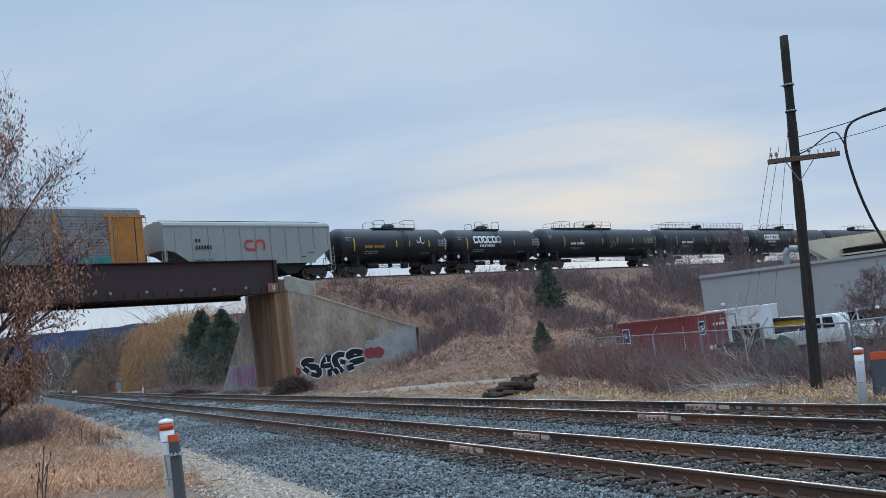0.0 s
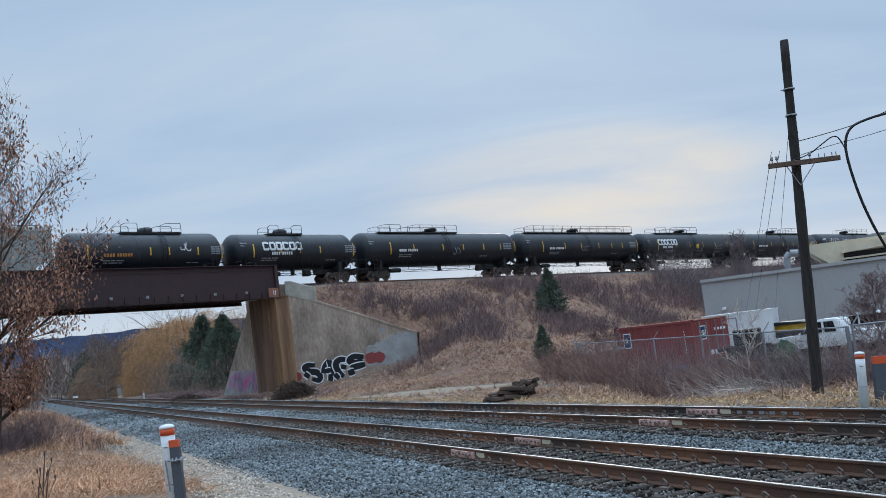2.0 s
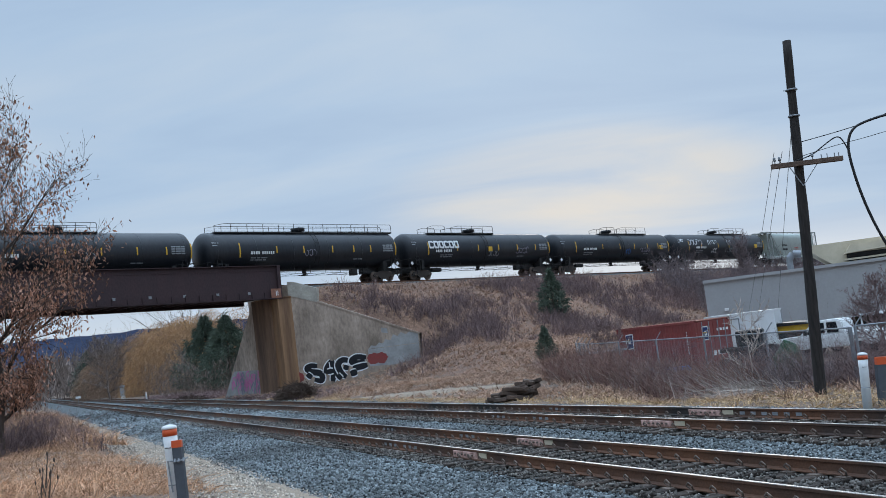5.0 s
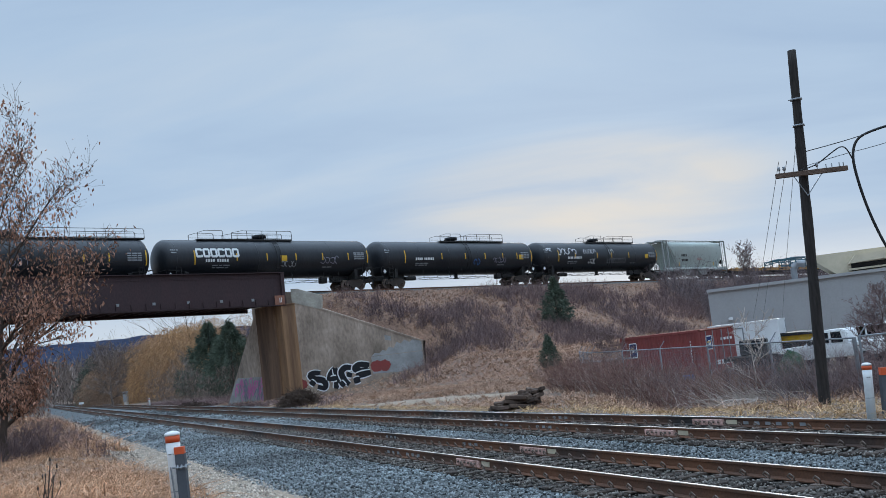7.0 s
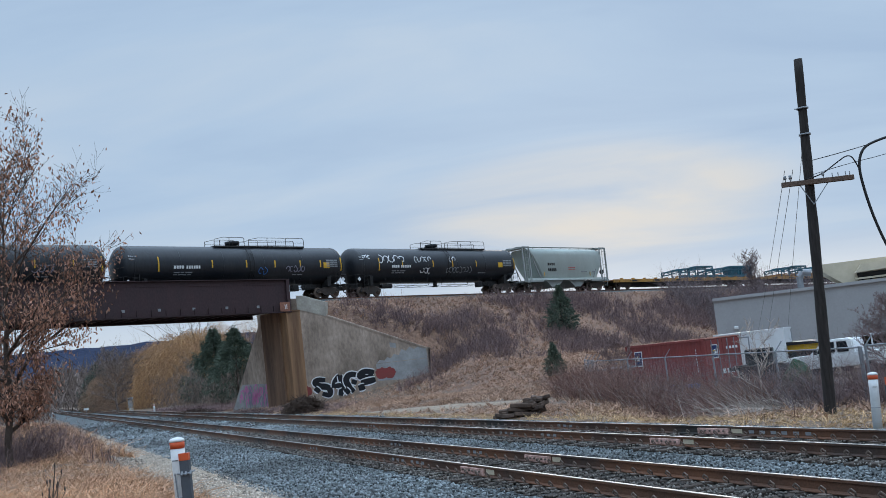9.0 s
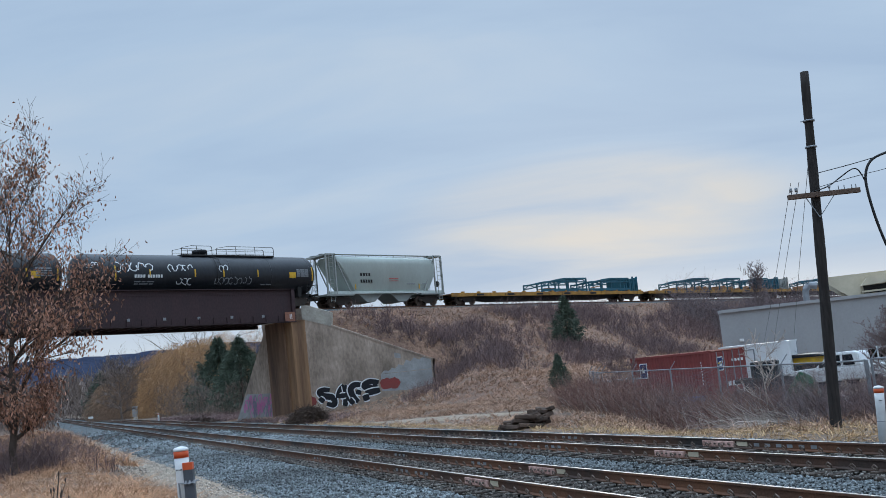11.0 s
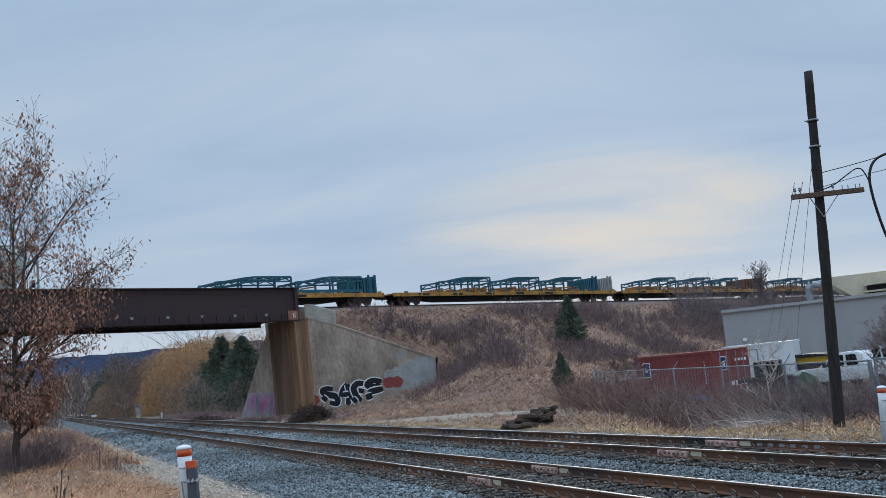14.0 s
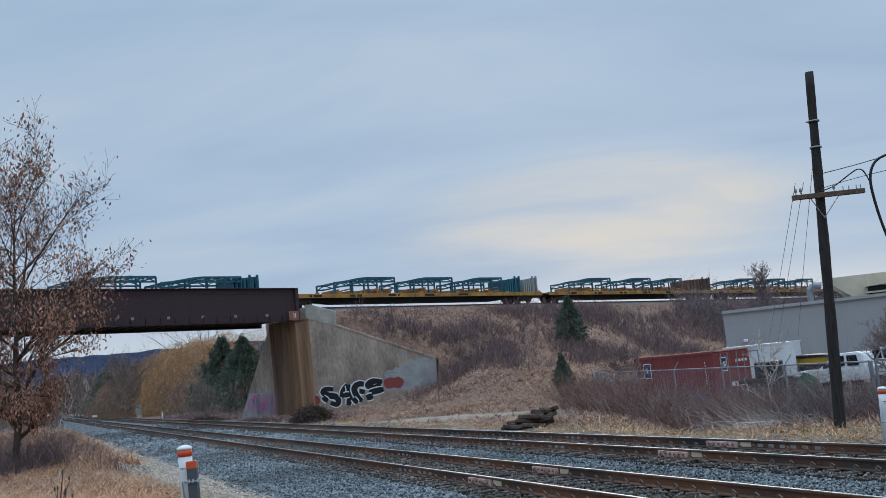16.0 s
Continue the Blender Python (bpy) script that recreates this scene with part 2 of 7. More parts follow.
M_dark_steel = material("dark_steel", (0.032, 0.030, 0.029), 0.75, 0.2, vary=0.25, bump=0.1)
M_black_tank = material("black_tank_paint", (0.0120, 0.0142, 0.0185), 0.36, vary=0.3, scale=0.5, fine=7, bump=0.03, dirt=(0.024, 0.025, 0.028), dirt_amt=0.7, stretch=(1, 1, 0.3))
M_truck = material("truck_cast_steel", (0.048, 0.038, 0.032), 0.85, 0.1, vary=0.3, scale=3, bump=0.2, dirt=(0.050, 0.034, 0.026))
M_wheel = material("wheel_steel", (0.150, 0.110, 0.088), 0.7, 0.3, vary=0.3, bump=0.1, dirt=(0.060, 0.040, 0.030))
M_yellow = material("yellow_marker", (0.66, 0.38, 0.03), 0.5, vary=0.1, bump=0)
M_white = material("white_lettering", (0.70, 0.71, 0.70), 0.6, vary=0.1, scale=2, bump=0, dirt=(0.45, 0.45, 0.44))
M_grey_letter = material("faded_lettering", (0.25, 0.26, 0.27), 0.7, vary=0.1, bump=0)
M_hopper = material("grey_hopper_paint", (0.290, 0.305, 0.285), 0.65, vary=0.1, scale=0.5, fine=8, bump=0.05, dirt=(0.245, 0.255, 0.238), dirt_amt=0.7, stretch=(1, 1, 0.35))
M_hopper_pale = material("pale_green_hopper_paint", (0.500, 0.560, 0.520), 0.6, vary=0.08, scale=0.5, fine=8, bump=0.05, dirt=(0.390, 0.430, 0.395), dirt_amt=0.6, stretch=(1, 1, 0.35))
M_red_mark = material("red_mark", (0.55, 0.050, 0.040), 0.6, vary=0.1, bump=0)
M_rack_silver = material("galvanised_panel", (0.255, 0.262, 0.270), 0.55, 0.4, vary=0.2, scale=0.7, fine=8, bump=0.1, dirt=(0.165, 0.150, 0.138), dirt_amt=0.7, stretch=(1, 1, 0.3))
M_rack_yellow = material("orange_yellow_paint", (0.460, 0.195, 0.045), 0.7, vary=0.15, scale=0.9, fine=9, bump=0.1, dirt=(0.270, 0.115, 0.035), dirt_amt=0.7)
M_flat_yellow = material("weathered_yellow_paint", (0.460, 0.235, 0.045), 0.75, vary=0.2, scale=0.8, fine=8, bump=0.1, dirt=(0.200, 0.105, 0.040), dirt_amt=0.9)
M_teal = material("teal_painted_steel", (0.020, 0.110, 0.150), 0.6, vary=0.2, scale=0.9, fine=8, bump=0.05, dirt=(0.018, 0.055, 0.080))
M_wood_load = material("timber_dunnage", (0.330, 0.170, 0.075), 0.85, vary=0.25, scale=2, bump=0.1)
M_pole = material("creosoted_pole", (0.024, 0.020, 0.018), 0.95, vary=0.5, scale=2, fine=22, bump=0.7, dirt=(0.042, 0.034, 0.030), stretch=(1, 1, 0.12))
M_galv = material("galvanised_steel", (0.270, 0.285, 0.300), 0.55, 0.5, vary=0.1, bump=0.05)
M_wire = material("black_cable", (0.015, 0.015, 0.016), 0.6, vary=0.1, bump=0)
M_post_white = material("white_plastic_post", (0.700, 0.705, 0.700), 0.5, vary=0.04, scale=5, fine=30, bump=0.02, dirt=(0.500, 0.490, 0.470))
M_post_orange = material("orange_band", (0.640, 0.100, 0.030), 0.5, vary=0.05, bump=0)
M_post_grey = material("grey_channel", (0.080, 0.090, 0.105), 0.55, vary=0.1, scale=5, bump=0.05)
M_cont = material("red_container_paint", (0.225, 0.046, 0.040), 0.6, vary=0.12, scale=0.9, fine=9, bump=0.05, dirt=(0.160, 0.038, 0.035), dirt_amt=0.7)
M_cont_roof = material("faded_container_roof", (0.420, 0.180, 0.130), 0.8, vary=0.2, scale=0.9, bump=0.05)
M_blue_logo = material("navy_sign", (0.015, 0.028, 0.110), 0.5, vary=0.05, bump=0)
M_clad = material("taupe_cladding", (0.335, 0.335, 0.335), 0.6, vary=0.05, scale=0.4, fine=6, bump=0.03, dirt=(0.290, 0.288, 0.285), dirt_amt=0.6)
M_beige = material("beige_sheet_metal", (0.560, 0.480, 0.350), 0.6, vary=0.08, scale=1, bump=0.05, dirt=(0.330, 0.285, 0.205))
M_white_van = material("white_van_paint", (0.680, 0.690, 0.690), 0.4, vary=0.05, scale=1, bump=0, dirt=(0.520, 0.510, 0.490))
M_tyre = material("tyre_rubber", (0.015, 0.015, 0.015), 0.85, vary=0.2, bump=0.1)
M_machine = material("yellow_machine_paint", (0.560, 0.330, 0.015), 0.5, vary=0.1, scale=2, bump=0.05, dirt=(0.300, 0.180, 0.030))
M_green = material("green_tarp", (0.012, 0.060, 0.022), 0.8, vary=0.2, bump=0.2)
M_darkvan = material("dark_vehicle_paint", (0.016, 0.018, 0.020), 0.4, vary=0.2, bump=0)
M_spray_black = material("black_spray_paint", (0.012, 0.012, 0.016), 0.7, vary=0.15, bump=0)
M_spray_white = material("white_spray_paint", (0.720, 0.730, 0.740), 0.7, vary=0.05, bump=0)
M_spray_red = material("red_spray_paint", (0.260, 0.050, 0.045), 0.8, vary=0.2, scale=2, bump=0, dirt=(0.170, 0.062, 0.056))
M_spray_pink = material("pink_spray_paint", (0.560, 0.190, 0.360), 0.8, vary=0.15, bump=0)
M_spray_pale = material("pale_blue_overpaint", (0.335, 0.335, 0.330), 0.9, vary=0.12, scale=0.9, fine=6, bump=0.1, dirt=(0.235, 0.230, 0.220), dirt_amt=0.95)
M_logs = material("rotten_ties", (0.095, 0.062, 0.046), 0.95, vary=0.4, scale=2, fine=14, bump=0.6, dirt=(0.030, 0.024, 0.020), objvary=0.3)


def glass_material():
    m = bpy.data.materials.new("dark_window_glass")
    m.use_nodes = True
    b = m.node_tree.nodes["Principled BSDF"]
    b.inputs["Base Color"].default_value = (0.012, 0.015, 0.018, 1)
    b.inputs["Roughness"].default_value = 0.08
    return m


M_glass = glass_material()


# ---------------------------------------------------------------- mesh helpers
def thing(name, label, category, m=None, group="", kind=""):
    ob = new(name)
    ob.empty_display_size = 0.3
    if m is not None:
        ob.matrix_world = m
    return tagged(ob, label, category, group, kind)


def obj(name, bm, mat, m=None):
    me = bpy.data.meshes.new(name)
    bm.to_mesh(me)
    bm.free()
    me.materials.append(mat)
    ob = new(name, me)
    if m is not None:
        ob.matrix_world = m
    return ob


def part(name, bm, mat, parent, label=""):
    ob = obj(name, bm, mat)
    ob.parent = parent
    return tagged(ob, label)


def np_mesh(name, verts, faces, mat):
    """A mesh from arrays made by code: verts (n,3), faces (m,3 or 4)."""
    me = bpy.data.meshes.new(name)
    verts, faces = np.asarray(verts, np.float32), np.asarray(faces, np.int32)
    k = faces.shape[1]
    me.vertices.add(len(verts))
    me.vertices.foreach_set("co", verts.ravel())
    me.loops.add(faces.size)
    me.loops.foreach_set("vertex_index", faces.ravel())
    me.polygons.add(len(faces))
    me.polygons.foreach_set("loop_start", np.arange(0, faces.size, k, dtype=np.int32))
    me.update(calc_edges=True)
    me.materials.append(mat)
    return me


def box(bm, x0, x1, y0, y1, z0, z1, bevel=0.0):
    r = bmesh.ops.create_cube(bm, size=1.0)
    vs = r["verts"]
    for v in vs:
        v.co = Vector((x0 + (v.co.x + 0.5) * (x1 - x0), y0 + (v.co.y + 0.5) * (y1 - y0), z0 + (v.co.z + 0.5) * (z1 - z0)))
    if bevel:
        es = list({e for v in vs for e in v.link_edges})
        bmesh.ops.bevel(bm, geom=es, offset=bevel, segments=1, affect="EDGES")
    return bm


def bx(*a, bevel=0.0):
    return box(bmesh.new(), *a, bevel=bevel)


def rod(bm, a, b, r0, r1=None, n=6, caps=True):
    a, b = Vector(a), Vector(b)
    r1 = r0 if r1 is None else r1
    z = (b - a).normalized()
    x = z.orthogonal().normalized()
    y = z.cross(x)
    r = [[bm.verts.new(p + (x * math.cos(6.2832 * i / n) + y * math.sin(6.2832 * i / n)) * rr) for i in range(n)] for p, rr in ((a, r0), (b, r1))]
    for i in range(n):
        bm.faces.new((r[0][i], r[0][(i + 1) % n], r[1][(i + 1) % n], r[1][i]))
    if caps:
        bm.faces.new(r[0][::-1])
        bm.faces.new(r[1])
    return bm


def path_rod(bm, pts, r, n=5):
    for a, b in zip(pts, pts[1:]):
        rod(bm, a, b, r, n=n)
    return bm


def strip_rail(pts, r):
    """One continuous square rail through points that lie in a plane of constant y."""
    bm = bmesh.new()
    rings = [[bm.verts.new((x, y + a * r, z + b * r)) for a, b in ((-1, -1), (1, -1), (1, 1), (-1, 1))] for x, y, z in pts]
    for p, q in zip(rings, rings[1:]):
        for i in range(4):
            bm.faces.new((p[i], p[(i + 1) % 4], q[(i + 1) % 4], q[i]))
    bm.faces.new(rings[0][::-1])
    bm.faces.new(rings[-1])
    bmesh.ops.recalc_face_normals(bm, faces=bm.faces)
    return bm


def prism(bm, poly, axis, a, b):
    """Extrude a polygon of 2D points between a and b along an axis: 'x' takes (y, z), 'y' takes (x, z), 'z' takes (x, y)."""
    def at(p, t):
        return {"x": (t, p[0], p[1]), "y": (p[0], t, p[1]), "z": (p[0], p[1], t)}[axis]
    lo, hi = [bm.verts.new(at(p, a)) for p in poly], [bm.verts.new(at(p, b)) for p in poly]
    n = len(poly)
    for i in range(n):
        bm.faces.new((lo[i], lo[(i + 1) % n], hi[(i + 1) % n], hi[i]))
    bm.faces.new(lo[::-1])
    bm.faces.new(hi)
    bmesh.ops.recalc_face_normals(bm, faces=bm.faces)
    return bm


def lathe(bm, prof, axis="x", n=32):
    """Turn a profile of (along, radius) round an axis."""
    rings = []
    for t, r in prof:
        ring = []
        for i in range(n):
            c, s = math.cos(6.2832 * i / n) * r, math.sin(6.2832 * i / n) * r
            ring.append(bm.verts.new({"x": (t, c, s), "y": (c, t, s), "z": (c, s, t)}[axis]))
        rings.append(ring)
    for p, q in zip(rings, rings[1:]):
        for i in range(n):
            bm.faces.new((p[i], p[(i + 1) % n], q[(i + 1) % n], q[i]))
    bm.faces.new(rings[0][::-1])
    bm.faces.new(rings[-1])
    bmesh.ops.recalc_face_normals(bm, faces=bm.faces)
    for f in bm.faces:
        f.smooth = len(f.verts) == 4
    return bm


def shift(bm, m):
    bmesh.ops.transform(bm, matrix=m if isinstance(m, Matrix) else Matrix.Translation(m), verts=bm.verts)
    return bm


# ---------------------------------------------------------------- ground, bank, hill
def build_ground():
    radii = [0.0, 0.6]
    while radii[-1] < 4200:
        radii.append(radii[-1] * (1.035 if radii[-1] < 160 else 1.12) + 0.12)
    angs = [radians(a) for a in np.arange(-36, 36, 0.6)] + [radians(a) for a in np.arange(36, 324, 6)]
    na = len(angs)
    verts, faces = [], []
    for r in radii:
        for a in angs:
            x, y = r * math.sin(a), r * math.cos(a)
            verts.append((x, y, ground_height(x, y)))
    for i in range(len(radii) - 1):
        for j in range(na):
            q = (j + 1) % na
            faces.append((i * na + j, i * na + q, (i + 1) * na + q, (i + 1) * na + j))
    me = np_mesh("ground", verts, [f[::-1] for f in faces], M_ground)
    for p in me.polygons:
        p.use_smooth = True
    tagged(new("ground", me), "dry brown earth with dead grass beside the tracks", "ground", kind="structure")


def build_bank():
    bm = bmesh.new()
    offs = [-60 + i * 1.0 for i in range(56)] + [-4, -3.6, -3, -2, -1, 0, 1, 2, 3, 4.5, 6, 7.5, 9]
    svals = [0, 0.5, 1.2, 2.0, 3.0] + [4 + i * 1.6 for i in range(70)] + [120, 140, 170, 210, 260, 330, 420]
    rows = []
    for ds in svals:
        row = []
        for off in offs:
            out = max(0.0, -11.0 - off)
            s = bank_edge(off) + ds - min(7.0, out * 1.1)
            z = bank_height(s, off)
            p = TRAIN_U * s + TRAIN_N * (74.1 + off)
            g = ground_height(p.x, p.y)
            if off < -4:
                z += 0.22 * noise.noise((p.x * 0.25, p.y * 0.25, 9)) * min(1, (-off - 4) / 4)
            if -11.0 <= off < -3.0:
                z = min(z, 7.25 + (off + 3.0) * 0.52 + ds * 0.85)
            if out > 0:
                z = g - 0.04 + (z - g) * smooth(0, 8, ds) * (1 - smooth(14, 30, out))
            row.append(bm.verts.new((p.x, p.y, z)))
        rows.append(row)
    for a, b in zip(rows, rows[1:]):
        for i in range(len(offs) - 1):
            f = bm.faces.new((a[i], b[i], b[i + 1], a[i + 1]))
            f.smooth = True
    bmesh.ops.recalc_face_normals(bm, faces=bm.faces)
    ob = obj("railway_embankment", bm, M_bank)
    tagged(ob, "high railway embankment with dead brown brush and grass", "embankment", kind="structure")
    # bank on the other side of the bridge
    bm = bmesh.new()
    prism(bm, [(-60, -0.5), (-60, 8.4), (4, 8.4), (4, -0.5)], "y", -3.2, 3.2)
    ob = obj("railway_embankment", bm, M_concrete, GLOBAL_LINE)
    tagged(ob, "far concrete approach wall of the railway bridge", "embankment", kind="structure")


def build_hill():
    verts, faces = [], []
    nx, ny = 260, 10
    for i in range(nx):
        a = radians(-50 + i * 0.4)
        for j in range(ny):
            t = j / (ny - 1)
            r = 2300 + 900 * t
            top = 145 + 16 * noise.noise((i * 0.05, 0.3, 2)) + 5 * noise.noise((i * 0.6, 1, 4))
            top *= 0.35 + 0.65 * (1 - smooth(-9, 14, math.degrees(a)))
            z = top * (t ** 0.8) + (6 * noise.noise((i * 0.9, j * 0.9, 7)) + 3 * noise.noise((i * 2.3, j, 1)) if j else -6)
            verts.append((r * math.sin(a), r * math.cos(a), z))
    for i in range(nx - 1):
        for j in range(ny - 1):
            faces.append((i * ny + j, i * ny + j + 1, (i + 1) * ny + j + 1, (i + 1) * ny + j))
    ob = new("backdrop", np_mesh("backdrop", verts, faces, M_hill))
    tagged(ob, "long wooded escarpment ridge with distance haze in its blue colour", "hill", kind="structure")


build_ground()
build_bank()
build_hill()


# ---------------------------------------------------------------- ground tracks
def rail_section(bm, d, k0, k1, z=0.0):
    w = [(-0.075, -0.185), (0.075, -0.185), (0.075, -0.172), (0.012, -0.150), (0.012, -0.045), (0.036, -0.036), (0.036, -0.006),
         (-0.036, -0.006), (-0.036, -0.036), (-0.012, -0.045), (-0.012, -0.150), (-0.075, -0.172)]
    prism(bm, [(-d + a, z + b) for a, b in w], "x", k0, k1)


TIE_PROTO = {}


def build_track(name, rails, label):
    t = thing(name, label, "railway track", TRACK, kind="structure")
    mid = sum(rails) / 2
    for d in rails:
        bm = bmesh.new()
        rail_section(bm, d, -40, 700)
        r = part("rail", bm, M_rail, t)
        part("rail_head", bx(-40, 700, -d - 0.024, -d + 0.024, -0.006, 0.0), M_rail_top, r, "bright worn running surface")
        bm = bmesh.new()
        for i in range(170):
            k = i * 0.5
            jig = random.uniform(-0.02, 0.02)
            for sgn in (-1, 1):
                # spring clip: a small upright loop beside the rail foot
                y = -d + sgn * 0.10
                pts = [(k + jig - 0.03, y, -0.17), (k + jig - 0.06, y + sgn * 0.03, -0.115), (k + jig, y + sgn * 0.04, -0.075), (k + jig + 0.06, y + sgn * 0.03, -0.115), (k + jig + 0.02, y, -0.16)]
                path_rod(bm, pts, 0.012, 4)
        tagged(part("rail_clips", bm, M_clip, r, "rusty spring clips"), kind="stuff")
        bm = bmesh.new()
        for i in range(170):
            box(bm, i * 0.5 - 0.09, i * 0.5 + 0.09, -d - 0.18, -d + 0.18, -0.196, -0.178)
        tagged(part("tie_plates", bm, M_clip, r, "rusty tie plates"), kind="stuff")
    if "m" not in TIE_PROTO:
        bm = box(bmesh.new(), -0.115, 0.115, -1.28, 1.28, -0.37, -0.182, bevel=0.012)
        me = bpy.data.meshes.new("tie")
        bm.to_mesh(me)
        bm.free()
        me.materials.append(M_tie)
        TIE_PROTO["m"] = me
    for i in range(150):
        o = new("tie", TIE_PROTO["m"])
        o.parent = t
        o.matrix_local = pose(i * 0.5 + random.uniform(-0.04, 0.04), -mid + random.uniform(-0.09, 0.09), random.uniform(-0.03, 0.004), random.uniform(-0.6, 0.6), 0, random.uniform(-2.5, 2.5))
    bm = bmesh.new()
    for i in list(range(-60, 0)) + list(range(150, 700)):
        box(bm, i * 0.5 - 0.115, i * 0.5 + 0.115, -mid - 1.28, -mid + 1.28, -0.37, -0.19)
    tagged(part("distant_ties", bm, M_tie, t), kind="stuff")
    return t


near_track = build_track("track_near", NEAR_RAILS, "rusty mainline rails on dark creosoted wooden ties")
far_track = build_track("track_far", FAR_RAILS, "second rusty mainline track parallel to the first")


def joint_bar(track, d, k):
    bm = box(bmesh.new(), k - 0.55, k + 0.55, -d + 0.013, -d + 0.060, -0.168, -0.046, bevel=0.008)
    box(bm, k - 0.5, k + 0.5, -d - 0.055, -d - 0.013, -0.150, -0.046, bevel=0.008)
    j = part("joint_bar", bm, M_pinkbar, track, "pink painted insulated joint bar")
    bm = bmesh.new()
    for i in range(6):
        for sg in (-1, 1):
            rod(bm, (k - 0.4 + i * 0.16, -d + sg * 0.05, -0.098), (k - 0.4 + i * 0.16, -d + sg * 0.09, -0.098), 0.02, n=6)
    part("bolts", bm, M_clip, j)
    part("paint_mark", bx(k - 0.95, k - 0.60, -d + 0.0125, -d + 0.020, -0.14, -0.05), M_beige, j, "pale yellow paint mark")
    part("paint_mark", bx(k - 0.95, k - 0.60, -d - 0.020, -d - 0.0125, -0.14, -0.05), M_beige, j, "pale yellow paint mark")


joint_bar(near_track, NEAR_RAILS[0], 18.9)
joint_bar(near_track, NEAR_RAILS[1], 19.2)
joint_bar(far_track, FAR_RAILS[0], 18.7)
joint_bar(far_track, FAR_RAILS[1], 19.2)


def chalk_marks(track, d, ks):
    """Pale inspection marks on a rail's web, toward the camera."""
    for k in ks:
        for j in range(3):
            part("chalk_mark", bx(k + j * 0.34, k + j * 0.34 + 0.16, -d + 0.0125, -d + 0.0155, -0.135, -0.070), M_grey_letter, track, "pale chalk mark")


chalk_marks(near_track, NEAR_RAILS[0], (21.6, 22.9, 30.5))
chalk_marks(near_track, NEAR_RAILS[1], (22.0, 27.5))
chalk_marks(far_track, FAR_RAILS[0], (26.0, 23.5, 38.0))
chalk_marks(far_track, FAR_RAILS[1], (25.5, 16.2, 17.2))


def build_ballast_bed():
    bm = bmesh.new()
    prof = [(4.4, -0.27), (5.2, -0.24), (6.3, -0.225), (7.2, -0.25), (9.8, -0.25), (10.4, -0.255), (10.8, -0.255), (11.3, -0.25), (13.9, -0.25), (14.5, -0.26), (15.3, -0.30), (15.9, -0.40)]
    ks = [-40, -10] + [i * 2.0 for i in range(50)] + [110, 130, 160, 200, 260, 340, 450, 700]
    rows = [[bm.verts.new((k, -d - (0.25 * noise.noise((k * 0.3, d, 5)) if j in (0, 11) else 0), z + 0.015 * noise.noise((k, d * 2, 1)))) for j, (d, z) in enumerate(prof)] for k in ks]
    for a, b in zip(rows, rows[1:]):
        for i in range(len(prof) - 1):
            bm.faces.new((a[i], a[i + 1], b[i + 1], b[i])).smooth = True
    bmesh.ops.recalc_face_normals(bm, faces=bm.faces)
    tagged(obj("ballast_bed", bm, M_ballast, TRACK), "bed of crushed blue-grey stone under the tracks", "ballast", kind="structure")
    bm = bmesh.new()
    ks = [i * 1.5 for i in range(60)]
    rows = []
    for k in ks:
        w0, w1 = 2.9 + 0.9 * noise.noise((k * 0.15, 0, 3)) - 0.3 * smooth(30, 10, k), 4.9
        row = []
        for j in range(7):
            d = w0 + (w1 - w0) * j / 6
            p = on_track(k, d)
            row.append(bm.verts.new((k, -d, ground_height(p.x, p.y) + (0.02 if 0 < j else -0.05))))
        rows.append(row)
    for a, b in zip(rows, rows[1:]):
        for i in range(6):
            bm.faces.new((a[i], a[i + 1], b[i + 1], b[i])).smooth = True
    bmesh.ops.recalc_face_normals(bm, faces=bm.faces)
    tagged(obj("gravel_path", bm, M_gravel, TRACK), "pale gravel strip along the ballast edge", "gravel", kind="structure")


build_ballast_bed()


